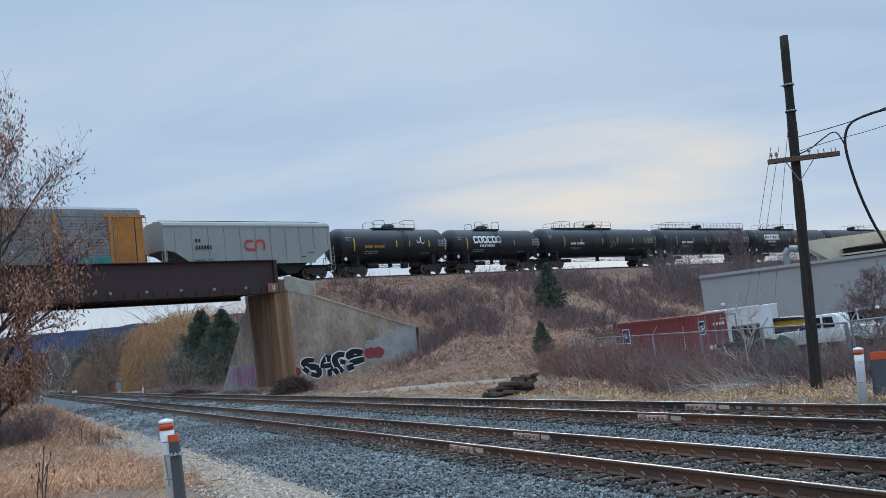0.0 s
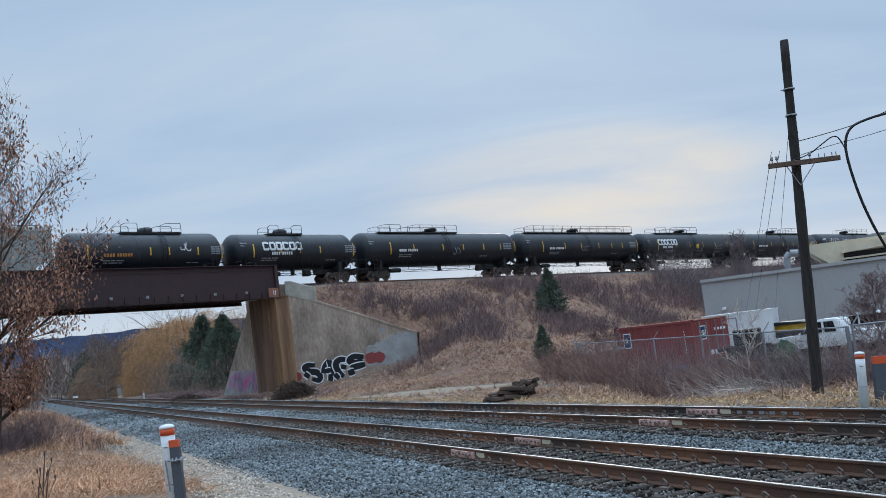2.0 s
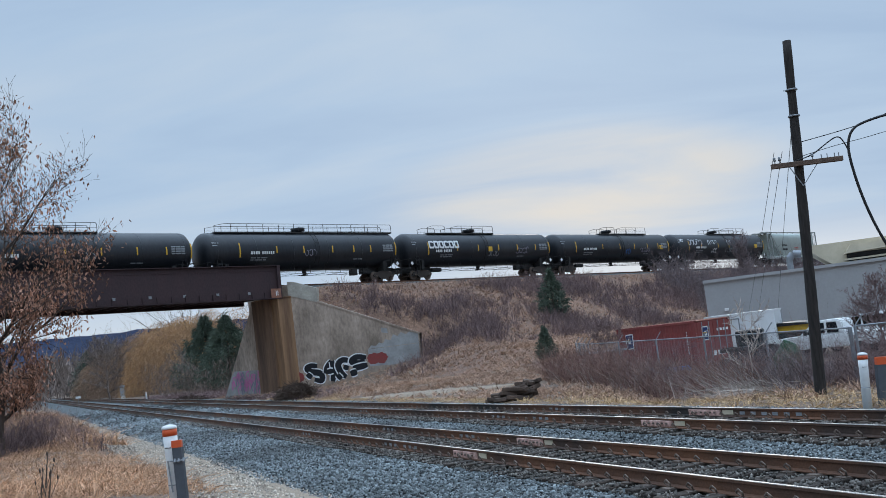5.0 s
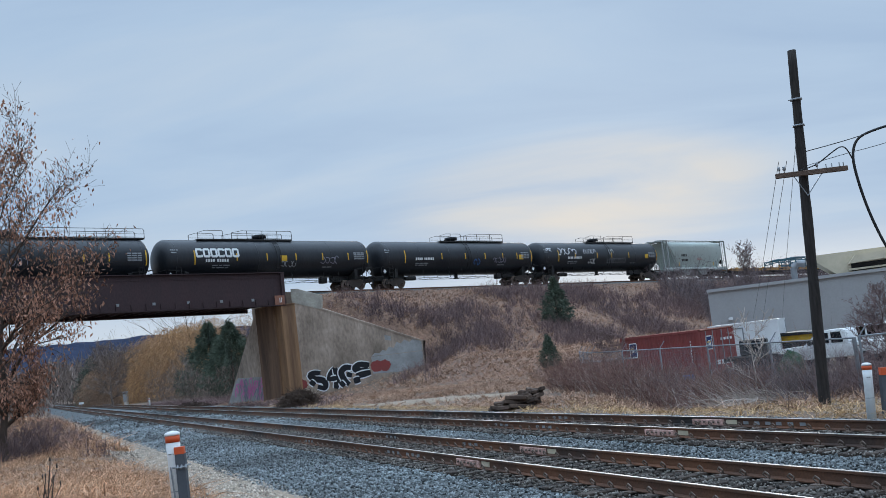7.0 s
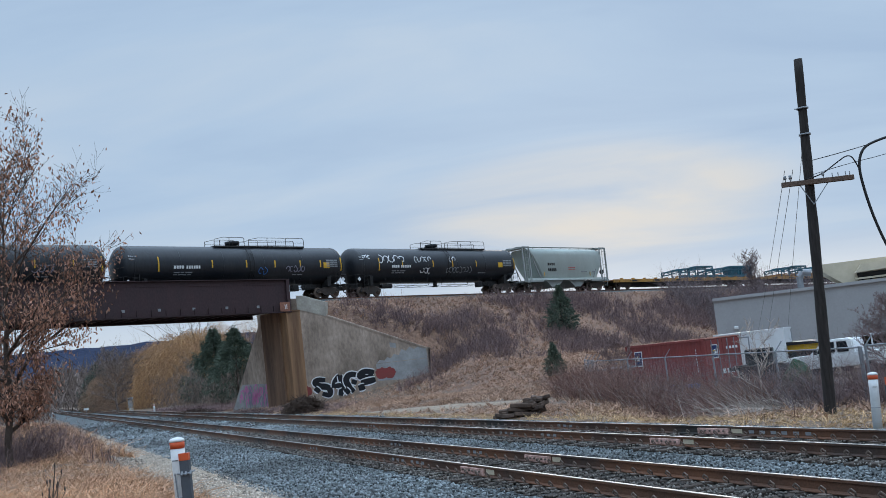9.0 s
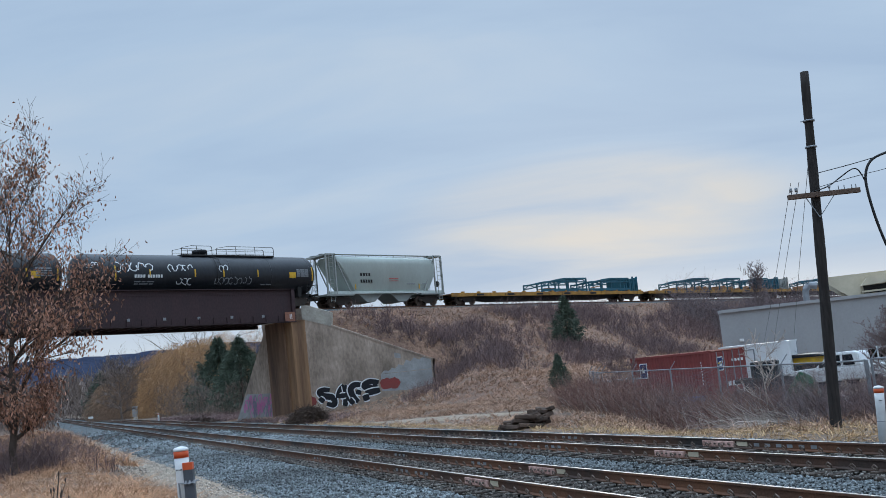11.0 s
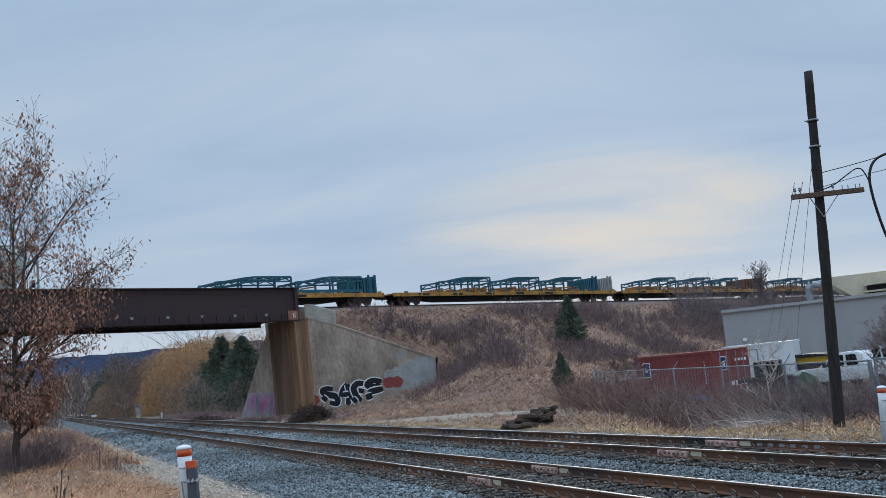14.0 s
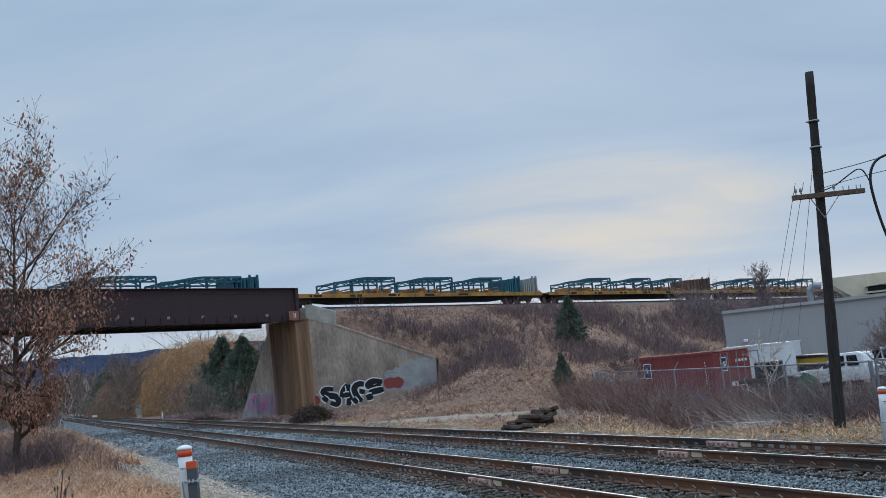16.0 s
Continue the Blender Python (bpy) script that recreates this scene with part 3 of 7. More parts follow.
# ---------------------------------------------------------------- bridge and abutment
def build_bridge():
    b = thing("railway_bridge", "maroon riveted plate girder railway bridge over the tracks", "bridge", LINE)
    x0, x1, top, bot = 8.0, 50.6, 1.32, -1.30
    for y in (-3.0, 2.6):
        bm = bmesh.new()
        box(bm, x0, x1, y, y + 0.05, bot, top)
        g = part("girder", bm, M_girder, b)
        for z0, z1, w in ((top - 0.02, top + 0.035, 0.26), (bot - 0.04, bot + 0.02, 0.26)):
            part("flange", bx(x0, x1 + 0.03, y - w + 0.03, y + w, z0, z1), M_girder, g)
        part("web_splice", bx(x0, x1, y - 0.022, y - 0.002, top - 0.42, top - 0.10), M_girder, g)
        part("web_splice", bx(x0, x1, y - 0.022, y - 0.002, bot + 0.06, bot + 0.34), M_girder, g)
        for i in range(14):
            x = x1 - 3.0 - i * 2.85
            part("bolt_plate", bx(x - 0.12, x + 0.12, y - 0.05, y - 0.024, bot + 0.40, bot + 0.60), M_grey_letter, g, "small pale bolted plate")
        for i in range(34):
            x = x1 - 1.6 - i * 1.18
            part("gusset", bx(x, x + 0.05, y - 0.12, y - 0.024, bot + 0.04, bot + 0.50), M_girder, g)
        part("end_post", bx(x1 - 0.28, x1 + 0.02, y - 0.20, y + 0.20, bot + 0.02, top - 0.02), M_girder, g)
    for i in range(40):
        x = x0 + 0.6 + i * 1.05
        part("floor_beam", bx(x, x + 0.2, -2.94, 2.6, -1.15, -0.752), M_girder, b)
    part("deck", bx(x0, x1, -2.94, 2.6, -0.75, -0.45), M_dark_steel, b)
    part("end_panel", bx(x1 - 1.05, x1 - 0.1, -3.225, -3.205, bot + 0.05, bot + 0.78), M_panel, b, "rust-brown panel at the girder end")
    for dx in (0.42, 0.58):
        part("panel_bar", bx(x1 - dx - 0.03, x1 - dx + 0.03, -3.24, -3.226, bot + 0.22, bot + 0.60), M_white, b, "small white bar")
    # train rails on bridge and bank
    t = thing("track_upper", "high railway track along the embankment and bridge", "railway track", LINE, kind="structure")
    for y in (-0.75, 0.75):
        bm = bmesh.new()
        rail_section(bm, -y, 0, 420)
        part("rail", bm, M_rail, t)
    bm = bmesh.new()
    for i in range(500):
        box(bm, 9 + i * 0.55, 9.24 + i * 0.55, -1.3, 1.3, -0.38, -0.19)
    tagged(part("ties", bm, M_tie, t), kind="stuff")
    bm = bmesh.new()
    prism(bm, [(-3.0, -0.62), (-2.0, -0.27), (2.0, -0.27), (3.0, -0.62)], "x", 51.5, 420)
    tagged(part("ballast", bm, M_ballast, t), kind="stuff")


def build_abutment():
    a = thing("bridge_abutment", "tall weathered concrete abutment with flared wing walls", "abutment", GLOBAL_LINE, kind="structure")
    # breast wall below the bearings, in a darker copy of the pillar's rust-stained concrete
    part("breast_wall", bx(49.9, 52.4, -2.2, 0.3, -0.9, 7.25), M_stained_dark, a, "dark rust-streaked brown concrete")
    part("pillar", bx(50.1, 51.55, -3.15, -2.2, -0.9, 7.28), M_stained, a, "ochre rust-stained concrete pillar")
    part("bearing_shelf", bx(49.95, 51.4, -3.2, 0.4, 7.26, 7.34), M_stained, a)
    bm = bmesh.new()
    prism(bm, [(0.3, -0.9), (0.3, 6.95), (0.8, 6.9), (6.6, -0.9)], "x", 50.15, 51.2)
    part("wing_wall", bm, M_concrete, a)
    part("back_wall", bx(51.4, 52.6, -3.0, 3.0, 6.5, 8.3), M_concrete, a)
    # near wing wall, flared toward the tracks
    bm = bmesh.new()
    prism(bm, [(0.0, -0.9), (0.0, 7.40), (2.35, 6.55), (WING, 3.00), (WING, 0.5), (WING * 0.5, -0.9)], "y", 0.0, 0.8)
    w = part("wing_wall", bm, M_concrete, a)
    w.matrix_local = WING_M
    bm = bmesh.new()
    prism(bm, [(0.0, 7.40), (0.0, 8.50), (0.5, 8.46), (2.35, 7.72), (2.35, 6.55)], "y", -0.03, 0.85)
    c = part("coping_block", bm, M_coping, a, "paler concrete block on the wing wall")
    c.matrix_local = WING_M
    bm = bmesh.new()
    prism(bm, [(2.35, 6.55), (2.35, 6.69), (WING + 0.06, 3.13), (WING + 0.06, 2.99)], "y", -0.05, 0.85)
    c = part("coping", bm, M_concrete, a, "narrow sloping concrete coping")
    c.matrix_local = WING_M
    for z in (2.3, 3.9, 5.5):
        bm = bx(0.02, min(WING, WING - (z - 3.3) * 2.2) - 0.1, -0.012, 0.0, z, z + 0.03)
        part("board_mark", bm, M_concrete, w)
    return a


WING = math.hypot(8.0, 6.4)
WING_M = Matrix.Translation((51.3, -3.0, 0)) @ pose(0, 0, 0, 0, 0, math.degrees(math.atan2(-8.0, 6.4)))
abutment = build_abutment()
build_bridge()


# ---------------------------------------------------------------- the train
CARS, WHEELS = [], []
WHEEL_R = 0.44


def ride(t):
    """How far the train has rolled, in metres."""
    t = min(t, 14.95)
    return 12.34 * t + 0.0204 * t * t


def car_thing(name, label, s0, s1):
    s = (s0 + s1) / 2
    c = thing(name, label, "railway car", LINE @ Matrix.Translation((s, 0, 0)), group="freight train")
    CARS.append((c, s, Matrix.Identity(4)))
    return c


TRUCK = {}


def truck_meshes():
    bm = bmesh.new()
    for sg in (-1, 1):
        y = sg * 1.0
        prism(bm, [(-1.2, 0.52), (-1.05, 0.70), (-0.45, 0.86), (0.45, 0.86), (1.05, 0.70), (1.2, 0.52), (1.12, 0.36), (0.66, 0.40), (0.40, 0.18), (-0.40, 0.18), (-0.66, 0.40), (-1.12, 0.36)], "y", y - 0.07, y + 0.07)
        for x in (-0.12, 0.0, 0.12):
            rod(bm, (x, y - sg * 0.0, 0.26), (x, y, 0.62), 0.055, n=8)
    box(bm, -0.22, 0.22, -1.05, 1.05, 0.55, 0.88)
    me = bpy.data.meshes.new("truck")
    bm.to_mesh(me)
    bm.free()
    me.materials.append(M_truck)
    TRUCK["frame"] = me
    bm = lathe(bmesh.new(), [(-1.12, 0.09), (-0.80, 0.09), (-0.795, 0.38), (-0.80, WHEEL_R), (-0.67, WHEEL_R + 0.025), (-0.665, 0.36), (-0.70, 0.12), (-0.6, 0.085), (0.6, 0.085), (0.70, 0.12), (0.665, 0.36), (0.67, WHEEL_R + 0.025), (0.80, WHEEL_R), (0.795, 0.38), (0.80, 0.09), (1.12, 0.09)], "y", 20)
    for sg in (-1, 1):
        for a in range(4):
            c, s = math.cos(a * 1.5708), math.sin(a * 1.5708)
            rod(bm, (c * 0.06, sg * 1.12, s * 0.06), (c * 0.06, sg * 1.14, s * 0.06), 0.018, n=5)
    me = bpy.data.meshes.new("wheelset")
    bm.to_mesh(me)
    bm.free()
    me.materials.append(M_wheel)
    TRUCK["wheels"] = me


truck_meshes()


def add_trucks(car, xs):
    for x in xs:
        t = new("truck", TRUCK["frame"])
        t.parent = car
        t.location = (x, 0, 0)
        for i, dx in enumerate((-0.89, 0.89)):
            w = new("wheelset", TRUCK["wheels"])
            w.parent = t
            w.location = (dx, 0, WHEEL_R)
            WHEELS.append((w, i))


def couplers(car, half):
    for sg in (-1, 1):
        bm = bmesh.new()
        box(bm, min(sg * half, sg * (half - 1.2)), max(sg * half, sg * (half - 1.2)), -0.14, 0.14, 0.70, 0.98)
        box(bm, min(sg * (half - 0.25), sg * (half + 0.02)), max(sg * (half - 0.25), sg * (half + 0.02)), -0.22, 0.16, 0.66, 1.02, bevel=0.04)
        part("coupler", bm, M_truck, car)
        bm = path_rod(bmesh.new(), [(sg * (half - 0.3), -0.35, 0.85), (sg * (half - 0.1), -0.36, 0.5), (sg * half, -0.36, 0.42)], 0.035)
        part("brake_hose", bm, M_wire, car)


def ladder(car, x, y, z0, z1, mat, w=0.42, along="x", name="ladder"):
    bm = bmesh.new()
    d = (w / 2, 0) if along == "x" else (0, w / 2)
    for sg in (-1, 1):
        rod(bm, (x + sg * d[0], y + sg * d[1], z0), (x + sg * d[0], y + sg * d[1], z1), 0.024, n=4)
    z = z0 + 0.15
    while z < z1:
        rod(bm, (x - d[0], y - d[1], z), (x + d[0], y + d[1], z), 0.02, n=4)
        z += 0.36
    return part(name, bm, mat, car)


def letter_blocks(car, x, y, z, h, word, mat, name="lettering", lean=0.0):
    """Writing stood in for by plain bars: word is a list of block widths, with negative widths for gaps."""
    bm = bmesh.new()
    px = x
    for w in word:
        if w > 0:
            r = box(bm, px, px + w, y - 0.006, y, z, z + h)
        px += abs(w)
    return tagged(part(name, bm, mat, car), kind="stuff")


def tank_point(a, rad, zc, grow=0.008):
    """A point of the tank's camera side at angle a over the side's middle."""
    return -(rad + grow) * math.cos(a), zc + (rad + grow) * math.sin(a)


def tank_patch(car, name, x0, x1, a0, a1, rad, zc, mat, label="", grow=0.008):
    """A painted patch that follows the curve of the tank."""
    bm = bmesh.new()
    n = 4
    cols = []
    for i in range(n + 1):
        y, z = tank_point(a0 + (a1 - a0) * i / n, rad, zc, grow)
        cols.append((bm.verts.new((x0, y, z)), bm.verts.new((x1, y, z))))
    for a, b in zip(cols, cols[1:]):
        bm.faces.new((a[0], a[1], b[1], b[0]))
    return part(name, bm, mat, car, label)


def tank_stroke(bm, pts, w, rad, zc, grow=0.018):
    """A painted stroke of width w on the tank: pts are (x, height over the tank's middle)."""
    for (xa, ha), (xb, hb) in zip(pts, pts[1:]):
        dx, dh = xb - xa, hb - ha
        ln = math.hypot(dx, dh) or 1
        nx, nh = -dh / ln * w / 2, dx / ln * w / 2
        ex, eh = dx / ln * w * 0.35, dh / ln * w * 0.35
        vs = []
        for qx, qh in ((xa - ex + nx, ha - eh + nh), (xb + ex + nx, hb + eh + nh), (xb + ex - nx, hb + eh - nh), (xa - ex - nx, ha - eh - nh)):
            a = math.asin(max(-0.99, min(0.99, qh / rad)))
            y, z = tank_point(a, rad, zc, grow)
            vs.append(bm.verts.new((qx, y, z)))
        bm.faces.new(vs)


def scrawl(bm, rng, x, h, size, n, rad, zc, w=0.05):
    """An unreadable sprayed scrawl of n loops."""
    for i in range(n):
        cx = x + i * size * 0.85
        pts = []
        a0, turn = rng.uniform(0, 6), rng.choice((-1, 1)) * rng.uniform(3.2, 5.6)
        for j in range(7):
            a = a0 + turn * j / 6
            pts.append((cx + math.cos(a) * size * rng.uniform(0.28, 0.5), h + math.sin(a) * size * rng.uniform(0.35, 0.62)))
        tank_stroke(bm, pts, w, rad, zc)


def bars_on_tank(car, x, h, height, widths, rad, zc, mat, name="lettering", label=""):
    bm = bmesh.new()
    px = x
    for w in widths:
        if w > 0:
            cols = []
            for k in range(3):
                hh = h - height / 2 + height * k / 2
                a = math.asin(max(-0.99, min(0.99, hh / rad)))
                y, z = tank_point(a, rad, zc, 0.012)
                cols.append((bm.verts.new((px, y, z)), bm.verts.new((px + w, y, z))))
            for p, q in zip(cols, cols[1:]):
                bm.faces.new((p[0], p[1], q[1], q[0]))
        px += abs(w)
    return tagged(part(name, bm, mat, car, label), kind="stuff")


def wordmark(car, x, h, height, rad, zc, glyphs, mat, label):
    """A bold wordmark drawn as plain rounded blocks, each a thick frame that is closed or open to one side."""
    bm = bmesh.new()
    w, st, c = height * 1.02, height * 0.30, height * 0.10
    for i in range(glyphs):
        x0, x1 = x + i * w * 1.16, x + i * w * 1.16 + w * 0.80
        a, b = h - height / 2, h + height / 2
        ring = [(x1, a + c), (x1 - c, a), (x0 + c, a), (x0, a + c), (x0, b - c), (x0 + c, b), (x1 - c, b), (x1, b - c)]
        tank_stroke(bm, ring if i % 3 == 0 else ring + ring[:1], st, rad, zc, 0.030 + 0.0004 * i)
    return part("wordmark", bm, mat, car, label)


def railing(car, x0, x1, y, z0, z1, posts, mat, low_end=True):
    for sg in (-1, 1):
        bm = bmesh.new()
        yy = sg * y
        pts = [(x0, yy, z0), (x0 + 0.02, yy, z0 + (z1 - z0) * (0.75 if low_end else 1))]
        pts += [(x0 + min(1.0, (x1 - x0) * 0.3), yy, z1), (x1 - 0.1, yy, z1), (x1, yy, z1 - 0.12), (x1, yy, z0)]
        path_rod(bm, pts, 0.024, 4)
        path_rod(bm, [(x0, yy, z0 + (z1 - z0) * 0.45), (x1, yy, z0 + (z1 - z0) * 0.45)], 0.015, 4)
        for i in range(1, posts):
            x = x0 + (x1 - x0) * i / posts
            rod(bm, (x, yy, z0 - 0.2), (x, yy, z1), 0.022, n=4)
        part("handrail", bm, mat, car)


def tank_car(label, s0, s1, rad, marks, rails, man, seed, zc=2.76, wide_mark=False, dome="tall", graffiti=(), gloss=False, panel=None):
    car = car_thing("tank_car", label, s0, s1)
    rng = random.Random(seed)
    half = (s1 - s0) / 2
    ht = half - 0.42
    prof = [(-ht + 0.78 * (1 - math.cos(i / 9 * math.pi / 2)), max(0.03, rad * math.sin(i / 9 * math.pi / 2))) for i in range(10)]
    full = prof + [(-x, r) for x, r in prof[::-1]]
    tank = part("tank", shift(lathe(bmesh.new(), full, "x", 40), (0, 0, zc)), M_black_tank, car)
    for x in [-ht + 1.0 + i * (2 * ht - 2.0) / 5 for i in range(6)]:
        bm = lathe(bmesh.new(), [(x - 0.03, rad + 0.002), (x - 0.015, rad + 0.007), (x + 0.015, rad + 0.007), (x + 0.03, rad + 0.002)], "x", 40)
        part("weld_seam", shift(bm, (0, 0, zc)), M_black_tank, tank)
    tx = half - 2.35
    # stub sills, bolsters and saddle plates
    for sg in (-1, 1):
        x = sg * tx
        bm = bmesh.new()
        box(bm, min(sg * (half - 0.5), sg * (tx - 1.8)), max(sg * (half - 0.5), sg * (tx - 1.8)), -0.30, 0.30, 0.78, 1.25)
        prism(bm, [(-1.25, 0.92), (1.25, 0.92), (1.30, 1.75), (0.9, 1.62), (-0.9, 1.62), (-1.30, 1.75)], "x", x - 0.16, x + 0.16)
        part("bolster", bm, M_dark_steel, car)
        bm = bmesh.new()
        box(bm, min(sg * (half - 0.5), sg * (half - 0.75)), max(sg * (half - 0.5), sg * (half - 0.75)), -1.35, 1.35, 0.98, 1.12)
        path_rod(bm, [(sg * (half - 0.55), -1.35, 1.1), (sg * (half - 0.55), -1.35, 1.9), (sg * (half - 0.55), 1.35, 1.9), (sg * (half - 0.55), 1.35, 1.1)], 0.026)
        path_rod(bm, [(sg * (half - 0.6), -1.42, 1.05), (sg * (half - 0.6), -1.42, 0.35), (sg * (half - 1.0), -1.42, 0.35), (sg * (half - 1.0), -1.42, 1.05)], 0.026)
        path_rod(bm, [(sg * (half - 0.6), -1.40, 1.9), (sg * (half - 2.3), -1.44, 1.75), (sg * (half - 2.3), -1.44, 1.1)], 0.024)
        part("end_platform", bm, M_dark_steel, car)
        lad = ladder(car, sg * (half - 1.55), -rad + 0.10, 0.5, 2.1, M_dark_steel)
    couplers(car, half)
    add_trucks(car, (-tx, tx))
    # running pipes and fittings under the tank
    bm = bmesh.new()
    for z, y in ((1.02, -1.18), (0.86, -1.18), (0.92, 0.9)):
        rod(bm, (-tx + 1.4, y, z), (tx - 1.4, y, z), 0.024, n=4)
    hangers = max(6, round(tx * 1.1))
    for i in range(hangers):
        x = -tx + 1.8 + i * (2 * tx - 3.6) / (hangers - 1)
        rod(bm, (x, -1.18, 0.84), (x, -1.05, 1.65), 0.02, n=4)
        rod(bm, (x, -1.18, 0.86), (x, 0.9, 0.92), 0.018, n=4)
    part("brake_pipe", bm, M_dark_steel, car)
    bm = bmesh.new()
    rod(bm, (0.2, 0, 1.4), (0.2, 0, 0.86), 0.22, 0.16, n=12)
    box(bm, 0.0, 0.4, -0.22, 0.22, 0.80, 0.88)
    part("bottom_outlet", bm, M_dark_steel, car)
    bm = bmesh.new()
    box(bm, tx - 3.6, tx - 3.0, -1.0, -0.5, 0.62, 1.15, bevel=0.03)
    for i in range(5):
        rod(bm, (tx - 2.9 + i * 0.22, -1.2, 0.72), (tx - 2.9 + i * 0.22, -1.1, 1.3), 0.016, n=4)
    for z in (0.74, 0.94, 1.14):
        rod(bm, (tx - 3.0, -1.18, z), (tx - 1.9, -1.18, z), 0.014, n=4)
    part("brake_rigging", bm, M_dark_steel, car)
    bm = rod(bmesh.new(), (-tx + 1.5, -0.7, 0.88), (-tx + 2.7, -0.7, 0.88), 0.2, n=12)
    part("brake_cylinder", bm, M_dark_steel, car)
    # manway
    mx, ztop = man - (s0 + s1) / 2, zc + rad
    if dome == "tall":
        bm = shift(lathe(bmesh.new(), [(-0.25, 0.58), (0.26, 0.58), (0.30, 0.54), (0.40, 0.50), (0.44, 0.42), (0.47, 0.1)], "z", 20), (mx, 0, ztop))
    else:
        bm = shift(lathe(bmesh.new(), [(-0.2, 0.34), (0.12, 0.36), (0.16, 0.56), (0.42, 0.60), (0.45, 0.55), (0.50, 0.12)], "z", 20), (mx, 0, ztop))
    mw = part("manway", bm, M_black_tank, car)
    bm = bmesh.new()
    for i in range(6):
        a = i * 1.047
        rod(bm, (mx + 0.62 * math.cos(a), 0.62 * math.sin(a), ztop + 0.1), (mx + 0.62 * math.cos(a), 0.62 * math.sin(a), ztop + 0.34), 0.035, n=5)
    part("bolts", bm, M_dark_steel, mw)
    x0r, x1r = rails[0] - (s0 + s1) / 2, rails[1] - (s0 + s1) / 2
    part("walkway", bx(x0r, x1r, -0.75, 0.75, ztop - 0.10, ztop + 0.02), M_dark_steel, car)
    for a, b in ([(x0r, x1r)] if len(rails) == 2 else [(x0r, rails[2] - (s0 + s1) / 2), (rails[3] - (s0 + s1) / 2, x1r)]):
        railing(car, a, b, 0.72, ztop, ztop + 0.70, max(1, round((b - a) / 1.6)), M_dark_steel)
    # curved band with ladder up the camera side
    lx = mx + 0.7
    bm = bmesh.new()
    for dx in (-0.2, 0.2):
        pts = [(lx + dx, *tank_point(-0.75 + i * 0.22, rad, zc, 0.10)) for i in range(10)]
        path_rod(bm, pts, 0.022, 4)
    for i in range(1, 10):
        y, z = tank_point(-0.75 + i * 0.22, rad, zc, 0.10)
        rod(bm, (lx - 0.2, y, z), (lx + 0.2, y, z), 0.016, n=4)
    part("side_ladder", bm, M_dark_steel, car)
    # reflector strips
    for i, fx in enumerate(marks):
        big = i in (0, len(marks) - 1)
        x = fx * ht
        tank_patch(car, "reflector_strip", x - 0.055, x + 0.055, *((-0.36, 0.36) if big else (-0.17, 0.20)), rad, zc, M_yellow, "yellow reflective strip")
    # small stencils
    x = -ht * 0.60
    if wide_mark:
        wordmark(car, -ht + 2.75, 0.36, 0.56, rad, zc, 6, M_white, "bold white wordmark blocks")
        bars_on_tank(car, -ht + 3.5, -0.24, 0.24, [0.15, -0.07] * 4 + [-0.15] + [0.15, -0.07] * 5, rad, zc, M_white)
    else:
        bars_on_tank(car, x, -0.22, 0.23, [0.17, -0.06] * 4 + [-0.15] + [0.15, -0.06] * 6, rad, zc, M_rack_yellow if gloss else M_white)
    bars_on_tank(car, x, -0.62, 0.08, [0.5, -0.1, 0.3, -0.1, 0.6], rad, zc, M_grey_letter)
    bars_on_tank(car, x, -0.78, 0.08, [0.3, -0.1, 0.7, -0.1, 0.3], rad, zc, M_grey_letter)
    for k in range(4):
        bars_on_tank(car, ht * 0.78, 0.32 - k * 0.17, 0.10, [0.32, -0.05, 0.42, -0.05, 0.32], rad, zc, M_grey_letter)
    bars_on_tank(car, -ht + 0.55, 0.62, 0.12, [0.12, -0.05] * 4, rad * 0.99, zc, M_grey_letter)
    bars_on_tank(car, -ht + 0.55, 0.40, 0.08, [0.5], rad * 0.99, zc, M_grey_letter)
    bars_on_tank(car, ht * 0.45, -0.85, 0.08, [0.4, -0.1, 0.5], rad, zc, M_grey_letter)
    if panel is not None:
        tank_patch(car, "yellow_panel", panel * ht - 0.32, panel * ht + 0.32, -0.22, 0.08, rad, zc, M_yellow, "square yellow placard")
    # hazard placard and pale end plates
    for sg in (-1, 1):
        x = sg * (half - 0.9)
        bm = bmesh.new()
        prism(bm, [(x, 1.30), (x + 0.2, 1.50), (x, 1.70), (x - 0.2, 1.50)], "y", -1.40, -1.385)
        part("placard", bm, M_white, car, "white diamond placard")
    if graffiti:
        for gx, gh, size, n, mat in graffiti:
            bm = bmesh.new()
            scrawl(bm, rng, gx * ht, gh, size, n, rad, zc, 0.06 if size < 0.7 else 0.075)
            part("graffiti", bm, mat, car, "sprayed scrawl")
    return car


M_spray_blue = material("blue_spray_paint", (0.05, 0.16, 0.42), 0.7, vary=0.2, bump=0)
M_spray_teal = material("teal_spray_paint", (0.03, 0.24, 0.21), 0.7, vary=0.2, bump=0)
M_spray_violet = material("faded_violet_spray", (0.23, 0.22, 0.27), 0.7, vary=0.2, bump=0)


